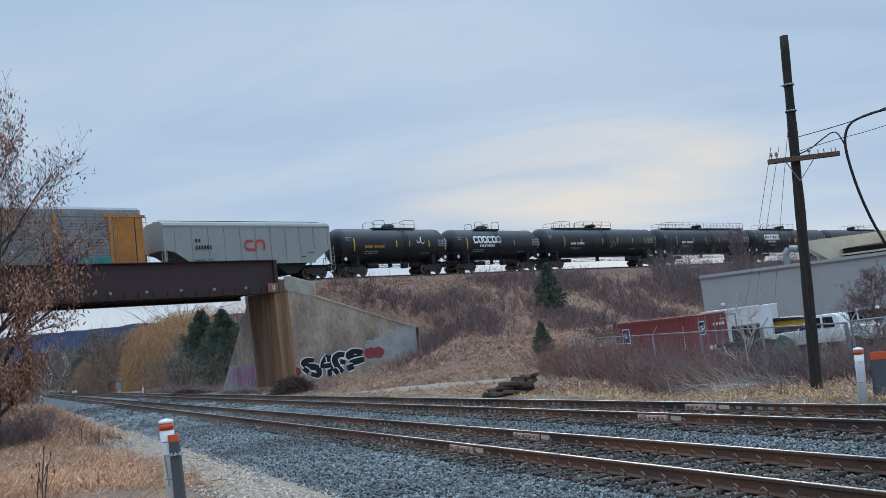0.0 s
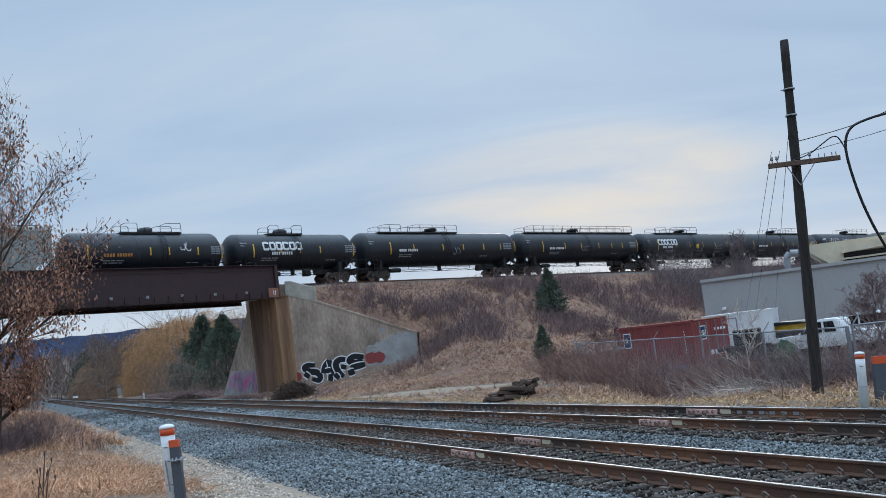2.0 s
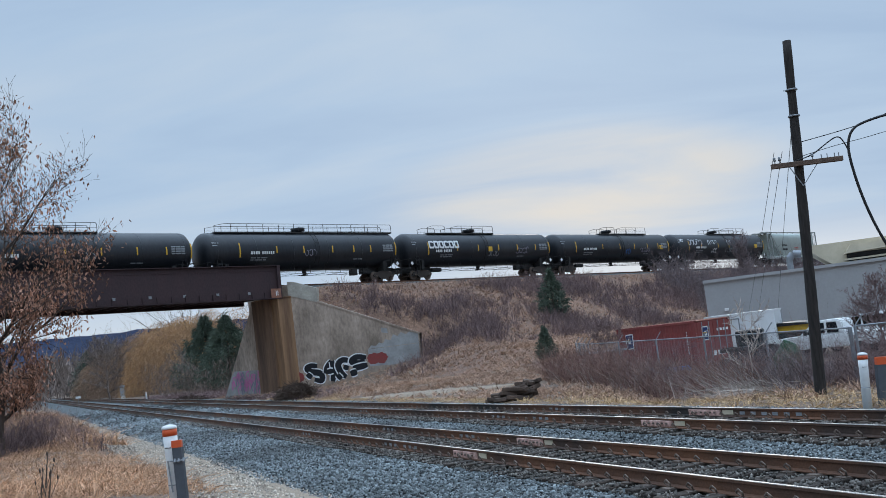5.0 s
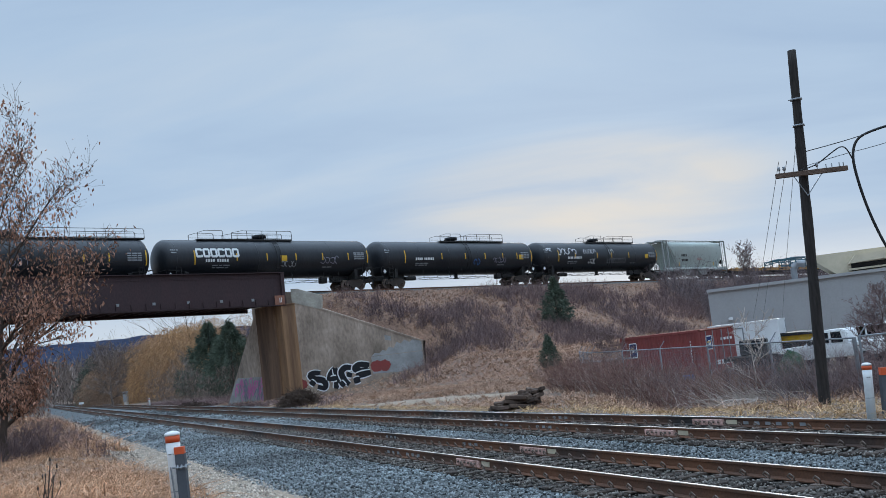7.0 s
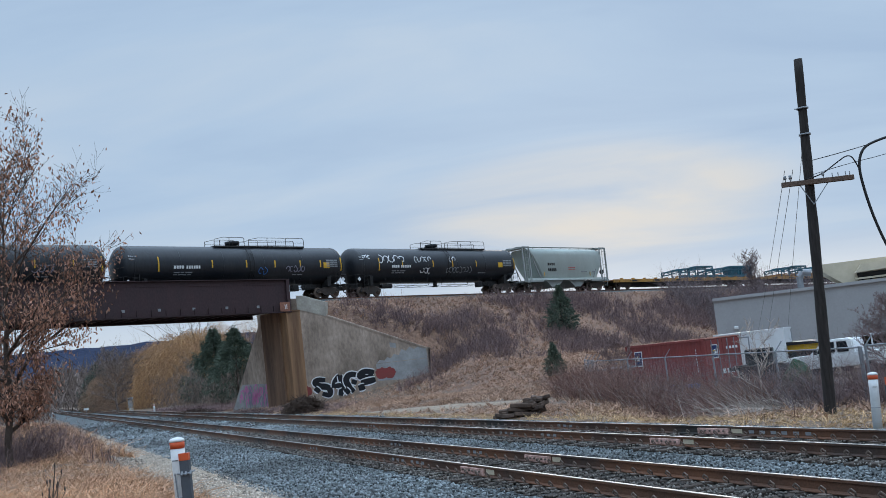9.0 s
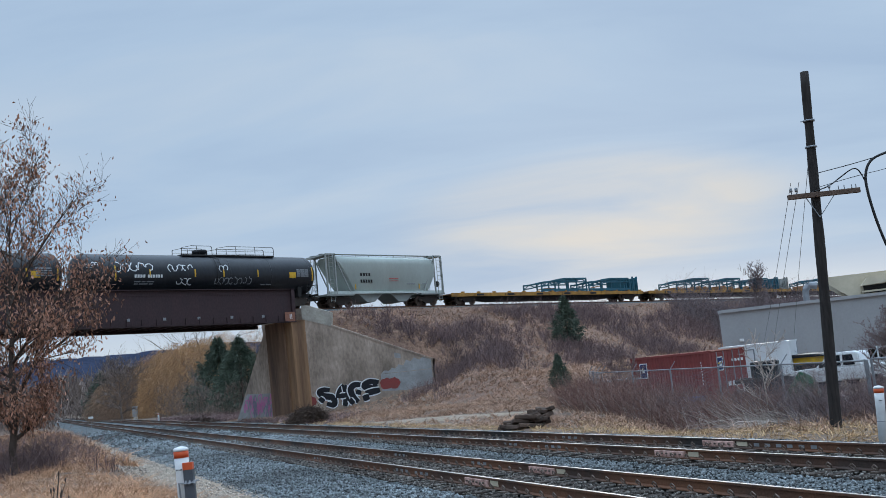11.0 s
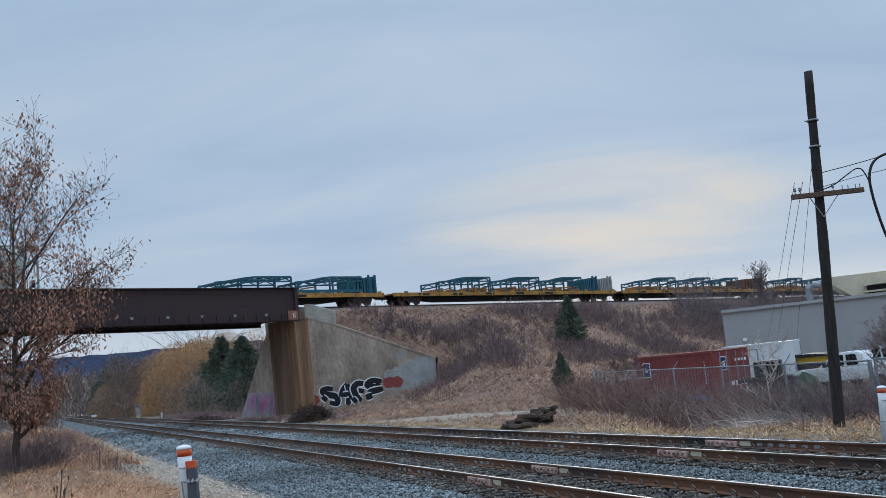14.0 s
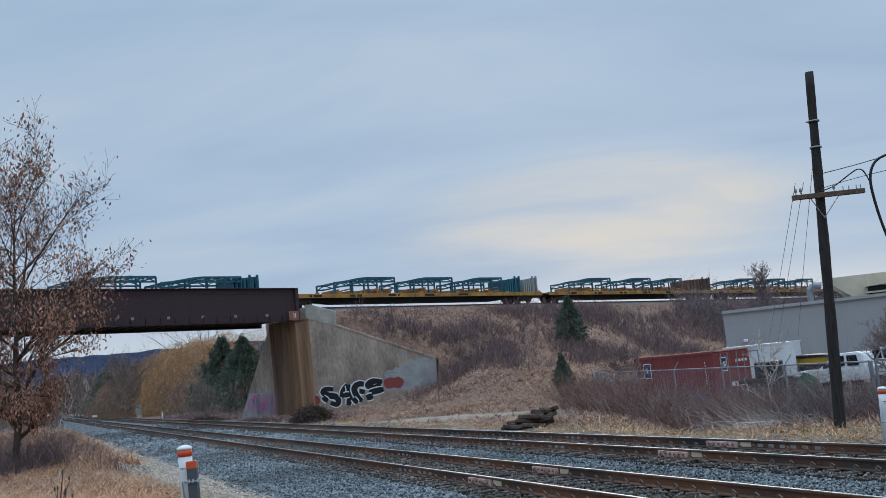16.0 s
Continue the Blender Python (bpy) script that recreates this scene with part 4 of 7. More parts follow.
def grey_hopper(s0, s1):
    car = car_thing("hopper_car", "grey covered hopper car with ribbed sides and red mark", s0, s1)
    half = (s1 - s0) / 2
    e = half - 0.72
    body = [(-e, 4.35), (e, 4.35), (e, 2.5), (e - 1.9, 1.35), (-e + 2.4, 1.35), (-e + 0.9, 2.3), (-e, 2.5)]
    bm = prism(bmesh.new(), body, "y", -1.52, 1.52)
    part("body", bm, M_hopper, car)
    bm = bmesh.new()
    prism(bm, [(-1.52, 4.35), (1.52, 4.35), (1.35, 4.62), (0.9, 4.78), (-0.9, 4.78), (-1.35, 4.62)], "x", -e, e)
    part("roof", bm, M_hopper, car)
    part("roof_rail", bx(-e, e, -1.56, -1.50, 4.30, 4.42), M_hopper, car)
    part("side_sill", bx(-e + 2.2, e - 1.8, -1.58, -1.50, 1.25, 1.45), M_hopper, car)
    bm = bmesh.new()
    for sg in (-0.35, 0.35):
        box(bm, -e + 0.3, e - 0.2, sg - 0.05, sg + 0.05, 4.90, 4.94)
    part("roof_walk", bm, M_dark_steel, car)
    for i in range(9):
        x = -e + 1.2 + i * (2 * e - 2.4) / 8
        part("roof_hatch", bx(x - 0.6, x + 0.6, -0.3, 0.3, 4.78, 4.87, bevel=0.02), M_hopper, car)
    n = 10
    for i in range(n + 1):
        x = -e + 1.0 + i * (2 * e - 1.3) / n
        lo = 1.42
        if x < -e + 2.4:
            lo = 2.35
        if x > e - 1.9:
            lo = 2.5
        part("rib", bx(x - 0.035, x + 0.035, -1.575, -1.515, lo, 4.34), M_hopper, car)
    for k in (-1, 0, 1):
        x = k * 3.9
        bm = bmesh.new()
        prism(bm, [(x - 1.8, 1.36), (x + 1.8, 1.36), (x + 0.5, 0.42), (x - 0.5, 0.42)], "y", -1.2, 1.2)
        part("hopper_chute", bm, M_dark_steel, car)
    for sg in (-1, 1):
        bm = bmesh.new()
        box(bm, min(sg * (half - 0.4), sg * (half - 3.4)), max(sg * (half - 0.4), sg * (half - 3.4)), -0.3, 0.3, 0.75, 1.2)
        box(bm, min(sg * (e), sg * (e - 0.15)), max(sg * e, sg * (e - 0.15)), -1.5, 1.5, 0.95, 1.12)
        part("end_sill", bm, M_dark_steel, car)
        for y in (-1.47, 1.47):
            part("end_post", bx(min(sg * e, sg * (e - 0.14)), max(sg * e, sg * (e - 0.14)), y - 0.06, y + 0.06, 1.1, 2.6), M_hopper, car)
        ladder(car, sg * (half - 0.7), -1.56, 0.5, 2.6, M_hopper)
        ladder(car, sg * (half - 1.25), -1.56, 0.5, 2.2, M_dark_steel)
    couplers(car, half)
    add_trucks(car, (-half + 2.2, half - 2.2))
    letter_blocks(car, -e + 2.7, -1.58, 3.05, 0.26, [0.18, -0.1, 0.18], M_dark_steel)
    letter_blocks(car, -e + 2.7, -1.58, 2.50, 0.30, [0.16, -0.09] * 6, M_dark_steel)
    letter_blocks(car, -e + 2.6, -1.58, 1.62, 0.06, [0.9, -0.3, 0.4], M_dark_steel)
    letter_blocks(car, e - 3.2, -1.58, 1.75, 0.08, [0.4], M_dark_steel)
    letter_blocks(car, e - 2.5, -1.58, 2.1, 0.06, [0.6], M_dark_steel)
    # red mark: a plain continuous ribbon with rounded turns
    bm = bmesh.new()
    x, y = -0.75, -1.60
    for ring in ([(x + 0.80, 3.16), (x + 0.20, 3.16), (x, 2.96), (x, 2.66), (x + 0.20, 2.46), (x + 0.95, 2.46), (x + 1.06, 2.60), (x + 1.06, 3.02), (x + 1.20, 3.16), (x + 1.70, 3.16), (x + 1.84, 3.02), (x + 1.84, 2.46)],):
        for (xa, za), (xb, zb) in zip(ring, ring[1:]):
            rod(bm, (xa, y, za), (xb, y, zb), 0.085, n=8)
    for v in bm.verts:
        v.co.y = y + (v.co.y - y) * 0.06
    part("mark", bm, M_red_mark, car, "red ribbon mark")


def pale_hopper(s0, s1):
    car = car_thing("hopper_car", "pale grey-green covered hopper car with open end frames", s0, s1)
    half = (s1 - s0) / 2
    e = half - 0.5
    bm = bmesh.new()
    # body with bowed sides and sloping ends
    prof = [(1.30, 1.25), (1.34, 1.55), (1.50, 2.6), (1.48, 3.7), (1.36, 4.15), (0.9, 4.42)]
    rings = []
    for sgn in (-1, 1):
        ring = []
        lo_x = [e - 3.0, e - 2.85, e - 2.2, e - 1.45, e - 1.1, e - 1.0] if sgn < 0 else [e - 1.9, e - 1.7, e - 1.15, e - 0.95, e - 1.05, e - 1.2]
        for (y, z), xx in zip(prof, lo_x):
            ring.append(bm.verts.new((sgn * xx, -y, z)))
        for (y, z), xx in list(zip(prof, lo_x))[::-1]:
            ring.append(bm.verts.new((sgn * xx, y, z)))
        rings.append(ring)
    a, b = rings
    m = len(a)
    for i in range(m):
        f = bm.faces.new((a[i], a[(i + 1) % m], b[(i + 1) % m], b[i]))
        f.smooth = i not in (m - 1,)
    bm.faces.new(a[::-1])
    bm.faces.new(b)
    bmesh.ops.recalc_face_normals(bm, faces=bm.faces)
    part("body", bm, M_hopper_pale, car)
    part("side_sill", bx(-e + 0.2, e - 0.2, -1.42, -1.30, 1.10, 1.32), M_hopper_pale, car)
    part("side_sill", bx(-e + 0.2, e - 0.2, 1.30, 1.42, 1.10, 1.32), M_hopper_pale, car)
    for sg in (-0.62, 0.62):
        part("roof_walk", bx(-e, e, sg - 0.22, sg + 0.22, 4.62, 4.66), M_hopper, car)
    bm = bmesh.new()
    for i in range(9):
        x = -e + 0.8 + i * (2 * e - 1.6) / 8
        for sg in (-0.8, 0.8):
            rod(bm, (x, sg, 4.38), (x, sg, 4.64), 0.03, n=4)
    tagged(part("walk_support", bm, M_hopper, car), kind="stuff")
    for sg in (-1, 1):
        for y in (-1.40, 1.40):
            for dx in (0.0, 0.95):
                x = sg * (e - dx)
                part("end_post", bx(x - 0.06, x + 0.06, y - 0.06, y + 0.06, 1.0, 4.55), M_hopper, car)
            bm = rod(bmesh.new(), (sg * (e - 0.95), y, 4.4), (sg * (e - 2.4), y, 1.3), 0.06, n=5)
            part("brace", bm, M_hopper, car)
        part("end_beam", bx(min(sg * e, sg * (e - 1.0)), max(sg * e, sg * (e - 1.0)), -1.46, 1.46, 4.46, 4.6), M_hopper, car)
        part("end_platform", bx(min(sg * (half - 0.35), sg * (e - 2.8)), max(sg * (half - 0.35), sg * (e - 2.8)), -1.45, 1.45, 0.95, 1.10), M_hopper, car)
        ladder(car, sg * (e - 0.45), -1.48, 0.4, 4.5, M_hopper)
        ladder(car, sg * (e - 0.02), 0.6, 1.1, 4.5, M_hopper, along="y")
        bm = bmesh.new()
        prism(bm, [(sg * 0.25, 1.26), (sg * (e - 3.3), 1.26), (sg * (e - 4.4), 0.40), (sg * 1.4, 0.40)], "y", -1.1, 1.1)
        part("hopper_chute", bm, M_hopper, car)
    bm = shift(lathe(bmesh.new(), [(-0.04, 0.28), (0.04, 0.28)], "x", 16), (half - 0.55, -0.7, 2.0))
    part("brake_wheel", bm, M_dark_steel, car)
    couplers(car, half)
    add_trucks(car, (-half + 2.2, half - 2.2))
    letter_blocks(car, -e + 3.55, -1.505, 2.62, 0.28, [0.22, -0.08] * 4, M_dark_steel)
    letter_blocks(car, -e + 3.55, -1.48, 2.05, 0.28, [0.20, -0.08] * 5, M_dark_steel)
    letter_blocks(car, 0.1, -1.50, 2.38, 0.05, [1.1], M_red_mark)
    letter_blocks(car, 0.1, -1.49, 2.18, 0.05, [1.1], M_red_mark)
    letter_blocks(car, 2.2, -1.46, 1.9, 0.07, [1.0, -0.9, 0.5], M_grey_letter)
    for x in (-e + 3.0, e - 3.0):
        part("reflector_strip", bx(x - 0.05, x + 0.05, -1.44, -1.425, 1.5, 1.95), M_yellow, car, "yellow reflective strip")


def autorack(s0, s1):
    car = car_thing("autorack_car", "tall silver autorack car with orange-yellow end frame", s0, s1)
    half = (s1 - s0) / 2
    e = half - 0.95
    part("body", bx(-e, e - 0.1, -1.40, 1.40, 1.1, 5.2), M_rack_silver, car)
    bm = bmesh.new()
    prism(bm, [(-1.42, 5.2), (1.42, 5.2), (1.40, 5.55), (1.0, 5.78), (0.0, 5.88), (-1.0, 5.78), (-1.40, 5.55)], "x", -e, e - 0.05)
    part("roof", bm, M_rack_silver, car)
    for i in range(52):
        x = -e + 0.3 + i * (2 * e - 0.6) / 51
        part("roof_rib", bx(x - 0.04, x + 0.04, -1.43, -1.38, 5.2, 5.56), M_rack_silver, car)
    for i in range(17):
        z = 1.25 + i * 0.235
        part("panel_rib", bx(-e + 0.2, e - 2.6, -1.45, -1.40, z, z + 0.11), M_rack_silver, car)
    for i in range(7):
        x = e - 2.55 - i * 4.2
        part("side_post", bx(x - 0.12, x + 0.12, -1.49, -1.40, 1.05, 5.22), M_rack_yellow, car)
    part("end_panel", bx(e - 2.3, e + 0.02, -1.46, -1.39, 1.1, 5.0), M_rack_yellow, car)
    part("end_panel", bx(e - 2.3, e + 0.02, 1.39, 1.46, 1.1, 5.0), M_rack_yellow, car)
    part("end_door", bx(e - 0.05, e + 0.25, -1.25, 1.25, 1.1, 5.1, bevel=0.1), M_rack_yellow, car)
    part("end_beam", bx(e - 3.1, e + 0.3, -1.50, -1.38, 4.98, 5.16), M_rack_yellow, car)
    for i in range(9):
        x = e - 2.18 + i * 0.17
        part("panel_corrugation", bx(x, x + 0.07, -1.49, -1.461, 1.15, 4.9), M_rack_yellow, car)
    part("door_gap", bx(e - 0.62, e - 0.54, -1.475, -1.462, 1.1, 4.95), M_dark_steel, car)
    part("side_sill", bx(-e, e, -1.47, -1.38, 0.75, 1.1), M_rack_yellow, car)
    ladder(car, e + 0.12, -1.46, 0.5, 5.0, M_rack_yellow, w=0.5)
    for x0, w, mat in ((-7.6, 0.9, M_spray_blue), (-6.5, 1.1, M_spray_blue), (-5.3, 1.0, M_spray_teal), (-4.2, 1.6, M_spray_teal)):
        part("graffiti", bx(e - 2.9 + x0 + 4.2 - 1.2, e - 2.9 + x0 + 4.2 - 1.2 + w, -1.470, -1.462, 1.15, 2.05), mat, car, "sprayed colour block")
    couplers(car, half)
    add_trucks(car, (-half + 4.4, half - 4.4))


def flat_car(s0, s1, label):
    car = car_thing("flat_car", label, s0, s1)
    half = (s1 - s0) / 2
    e = half - 0.55
    part("deck", bx(-e, e, -1.35, 1.35, 0.92, 1.02), M_wood_load, car, "worn timber deck")
    for y in (-1.37, 1.33):
        part("side_sill", bx(-e, e, y - 0.04, y + 0.08, 0.72, 1.06), M_flat_yellow, car)
    bm = bmesh.new()
    prism(bm, [(-e, 0.80), (e, 0.80), (e - 3.4, 0.55), (e - 6.2, 0.30), (-e + 6.2, 0.30), (-e + 3.4, 0.55)], "y", -0.45, 0.45)
    part("centre_sill", bm, M_dark_steel, car)
    for i in range(14):
        x = -e + 1.0 + i * (2 * e - 2) / 13
        part("stake_pocket", bx(x - 0.09, x + 0.09, -1.47, -1.412, 0.70, 1.0), M_flat_yellow, car)
        part("lashing_bracket", bx(x + 0.5, x + 0.75, -1.36, -1.10, 1.06, 1.20), M_flat_yellow, car)
    for i in range(5):
        x = -e + 3 + i * 4.3
        part("dark_patch", bx(x, x + 1.3, -1.4135, -1.410, 0.78, 0.98), M_dark_steel, car, "black stencil panel")
    couplers(car, half)
    add_trucks(car, (-half + 2.9, half - 2.9))
    return car


def load_rack(s, length, solid=False):
    """Teal steel shipping rack on a flat car: a deep top truss that rises from its low end, on posts, with timber inside."""
    m = Matrix.Translation((0, 0, 1.06))
    r = thing("steel_rack", "teal painted steel shipping rack on a flat car", "rack", LINE @ Matrix.Translation((s, 0, 0)) @ m, group="racks on the flat cars")
    CARS.append((r, s, m))
    h = length / 2 - 0.10

    def top(x):
        return 0.95 + 0.40 * smooth(-h, h * 0.05, x) + 0.06 * (x + h) / (2 * h)

    xs = [-h + 2 * h * i / 8 for i in range(9)]
    for y in (-1.25, 1.25):
        for x in (-h, -h * 0.42, h * 0.1, h * 0.55, h):
            part("post", bx(x - 0.06, x + 0.06, y - 0.06, y + 0.06, 0, top(x)), M_teal, r)
        part("top_rail", strip_rail([(x, y, top(x)) for x in xs], 0.08), M_teal, r)
        part("mid_rail", strip_rail([(x, y, top(x) - 0.36) for x in xs], 0.06), M_teal, r)
        part("brace", strip_rail([(x, y, top(x) - (0.0 if i % 2 else 0.36)) for i, x in enumerate(xs)], 0.04), M_teal, r)
        if solid:
            part("low_rail", bx(-h, h, y - 0.04, y + 0.04, 0.08, 0.34), M_teal, r)
    for i, x in enumerate(xs):
        part("cross_member", rod(bmesh.new(), (x, -1.25, top(x) - 0.02), (x, 1.25, top(x) - 0.02), 0.07, n=4), M_teal, r)
        if i < 8:
            part("diagonal", rod(bmesh.new(), (x, -1.25, top(x) - 0.05), (xs[i + 1], 1.25, top(xs[i + 1]) - 0.05), 0.05, n=4), M_teal, r)
    rng = random.Random(int(s * 10))
    for i in range(3 if solid else 9):
        x = -h + 0.7 + i * (2 * h - 1.4) / 8
        z = rng.uniform(0.10, 0.42)
        ln = rng.uniform(0.5, 1.2)
        bm = rod(bmesh.new(), (x - ln, -1.05 + rng.uniform(0, 0.5), z), (min(h, x + ln), -1.0, z + rng.uniform(-0.08, 0.22)), 0.075, n=4)
        part("dunnage", bm, M_wood_load, r, "orange timber dunnage")
    for i in range(5):
        x = -h + 0.5 + i * (2 * h - 1.0) / 4
        part("bolster", bx(x - 0.08, x + 0.08, -1.15, 1.15, 0.0, 0.14 if solid else rng.uniform(0.14, 0.55)), M_wood_load, r, "orange timber dunnage")


def load_stack(s, length, mat, label):
    m = Matrix.Translation((0, 0, 1.06))
    r = thing("folded_rack_stack", label, "rack", LINE @ Matrix.Translation((s, 0, 0)) @ m, group="racks on the flat cars")
    CARS.append((r, s, m))
    h = length / 2
    n = 7
    for i in range(n):
        x = -h + (i + 0.5) * 2 * h / n
        bm = bmesh.new()
        zt = 1.25 + 0.28 * i / n
        box(bm, x - h / n * 0.7, x + h / n * 0.5, -1.2, 1.2, 0.02, zt)
        part("folded_frame", bm, mat, r)
    bm = bmesh.new()
    for x in (h * 0.35, h * 0.9):
        box(bm, x - 0.08, x + 0.08, -1.28, -1.14, 0, 1.62)
    part("corner_post", bm, mat, r)


autorack(12.7, 40.9)
grey_hopper(40.9, 58.35)
G = M_spray_white
tank_car("black tank car with silvery sheen and yellow lettering", 58.35, 72.25, 1.62, (-0.78, -0.02, 0.22, 0.6, 0.93), (63.3, 68.4, 64.7, 66.6), 65.7, 1, dome="tall", gloss=True, graffiti=((0.40, 0.35, 0.62, 2, G),))
tank_car("short black tank car with white wordmark blocks", 72.25, 85.7, 1.54, (-0.72, -0.3, 0.02, 0.35, 0.93), (76.5, 80.0, 77.6, 78.9), 78.2, 2, zc=2.76, wide_mark=True, dome="tall")
tank_car("long black tank car with worn white stencils", 85.7, 106.8, 1.60, (-0.70, -0.42, -0.05, 0.22, 0.5, 0.74, 0.95), (88.6, 98.7, 91.4, 92.2), 95.8, 3, zc=2.84, dome="low", graffiti=((0.10, -0.35, 0.6, 2, M_grey_letter),))
tank_car("long black tank car with full-length top handrail", 106.8, 128.0, 1.62, (-0.70, -0.35, -0.08, 0.22, 0.45, 0.64, 0.93), (108.6, 127.3), 117.3, 4, zc=2.84, dome="low", graffiti=((-0.05, -0.25, 0.5, 3, M_spray_violet),))
tank_car("black tank car with white wordmark blocks and yellow panel", 128.0, 149.4, 1.60, (-0.75, -0.38, -0.1, 0.18, 0.45, 0.72, 0.93), (131.9, 140.9, 134.2, 135.0), 138.1, 5, zc=2.82, wide_mark=True, dome="low", graffiti=((0.05, -0.55, 0.45, 4, M_grey_letter), (0.45, -0.3, 0.6, 4, M_spray_violet)), panel=0.06)
tank_car("black tank car with yellow panel and blue scrawl", 149.4, 171.2, 1.60, (-0.72, -0.28, 0.02, 0.28, 0.52, 0.72, 0.93), (158.2, 166.9, 161.0, 161.4), 160.3, 6, zc=2.80, dome="low", graffiti=((0.15, -0.55, 0.5, 2, M_spray_blue), (0.4, -0.4, 0.45, 5, M_spray_violet)), panel=0.78)
tank_car("black tank car covered in white sprayed scrawls", 171.2, 193.1, 1.60, (-0.74, -0.48, -0.12, 0.12, 0.42, 0.93), (180.3, 188.8, 183.0, 183.4), 182.3, 7, zc=2.80, dome="low", graffiti=((-0.72, 0.45, 0.72, 5, G), (-0.32, 0.42, 0.5, 5, G), (0.1, 0.4, 0.5, 2, G), (-0.25, -0.6, 0.55, 3, G), (0.06, -0.55, 0.5, 8, M_grey_letter), (-0.9, 0.65, 0.35, 3, G)), panel=0.74)
pale_hopper(193.1, 207.5)
flat_car(207.5, 238.5, "yellow flat car with black stencils, half loaded with racks")
flat_car(238.5, 271.6, "weathered yellow flat car loaded with teal racks")
flat_car(271.6, 303.8, "weathered yellow flat car with racks and rusty stack")
flat_car(303.8, 336.0, "weathered yellow flat car loaded with steel racks")
flat_car(336.0, 368.0, "weathered yellow flat car at the tail")
for s, ln in ((224.6, 7.4), (232.1, 7.2), (248.2, 7.0), (255.3, 7.0), (262.2, 6.6), (279.0, 7.2), (286.4, 7.0), (293.0, 6.0), (308.5, 7.2), (316.0, 7.2), (323.5, 7.0)):
    load_rack(s, ln, s < 238)
load_stack(236.0, 2.6, M_teal, "folded teal steel racks stacked at the car's end")
load_stack(267.0, 2.2, M_teal, "folded teal steel racks stacked at the car's end")
load_stack(269.6, 2.0, M_hopper, "folded grey-green steel racks stacked at the car's end")
load_stack(299.5, 5.0, M_rail, "rusty brown folded racks stacked at the car's end")
load_stack(340.0, 5.0, M_darkvan, "dark folded racks stacked on the flat car")


# ---------------------------------------------------------------- painted marks on the abutment
def wall_stroke(bm, pts, w, y):
    """A sprayed stroke with round ends on a wall's face: pts are (x, z)."""
    fine = []
    for i in range(len(pts) - 1):
        p0, p1, p2, p3 = (Vector(pts[max(0, min(len(pts) - 1, i + k))]) for k in (-1, 0, 1, 2))
        for k in range(5):
            t = k / 5
            fine.append(0.5 * (2 * p1 + (p2 - p0) * t + (2 * p0 - 5 * p1 + 4 * p2 - p3) * t * t + (3 * p1 - p0 - 3 * p2 + p3) * t ** 3))
    fine.append(Vector(pts[-1]))
    left, right = [], []
    n = len(fine)
    for i, p in enumerate(fine):
        d = (fine[min(n - 1, i + 1)] - fine[max(0, i - 1)]).normalized()
        ww = w * (0.62 + 0.38 * math.sin(math.pi * min(1, max(0, (i + 1.5) / (n + 2))))) / 2
        left.append(bm.verts.new((p.x - d.y * ww, y, p.y + d.x * ww)))
        right.append(bm.verts.new((p.x + d.y * ww, y, p.y - d.x * ww)))
    for i in range(n - 1):
        bm.faces.new((left[i], left[i + 1], right[i + 1], right[i]))


def blob(bm, cx, cz, rx, rz, y, rng, n=22):
    vs = []
    for i in range(n):
        a = 6.2832 * i / n
        k = 1 + rng.uniform(-0.10, 0.10)
        vs.append(bm.verts.new((cx + rx * k * math.cos(a), y, cz + rz * k * math.sin(a))))
    bm.faces.new(vs)


def wall_mark(name, bm, mat, m, label):
    ob = part(name, bm, mat, abutment, label)
    ob.matrix_local = m
    return ob


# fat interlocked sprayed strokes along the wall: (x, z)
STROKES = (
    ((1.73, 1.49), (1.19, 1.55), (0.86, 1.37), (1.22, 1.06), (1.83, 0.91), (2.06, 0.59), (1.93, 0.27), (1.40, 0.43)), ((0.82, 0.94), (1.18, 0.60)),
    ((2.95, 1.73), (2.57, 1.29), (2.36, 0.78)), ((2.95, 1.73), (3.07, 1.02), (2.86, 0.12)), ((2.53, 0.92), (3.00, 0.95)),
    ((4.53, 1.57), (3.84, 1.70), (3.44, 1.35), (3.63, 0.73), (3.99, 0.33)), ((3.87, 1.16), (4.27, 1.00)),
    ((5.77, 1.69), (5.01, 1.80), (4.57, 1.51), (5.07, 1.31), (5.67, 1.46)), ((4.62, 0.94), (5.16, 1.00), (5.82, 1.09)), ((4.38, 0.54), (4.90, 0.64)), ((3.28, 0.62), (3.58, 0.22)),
)


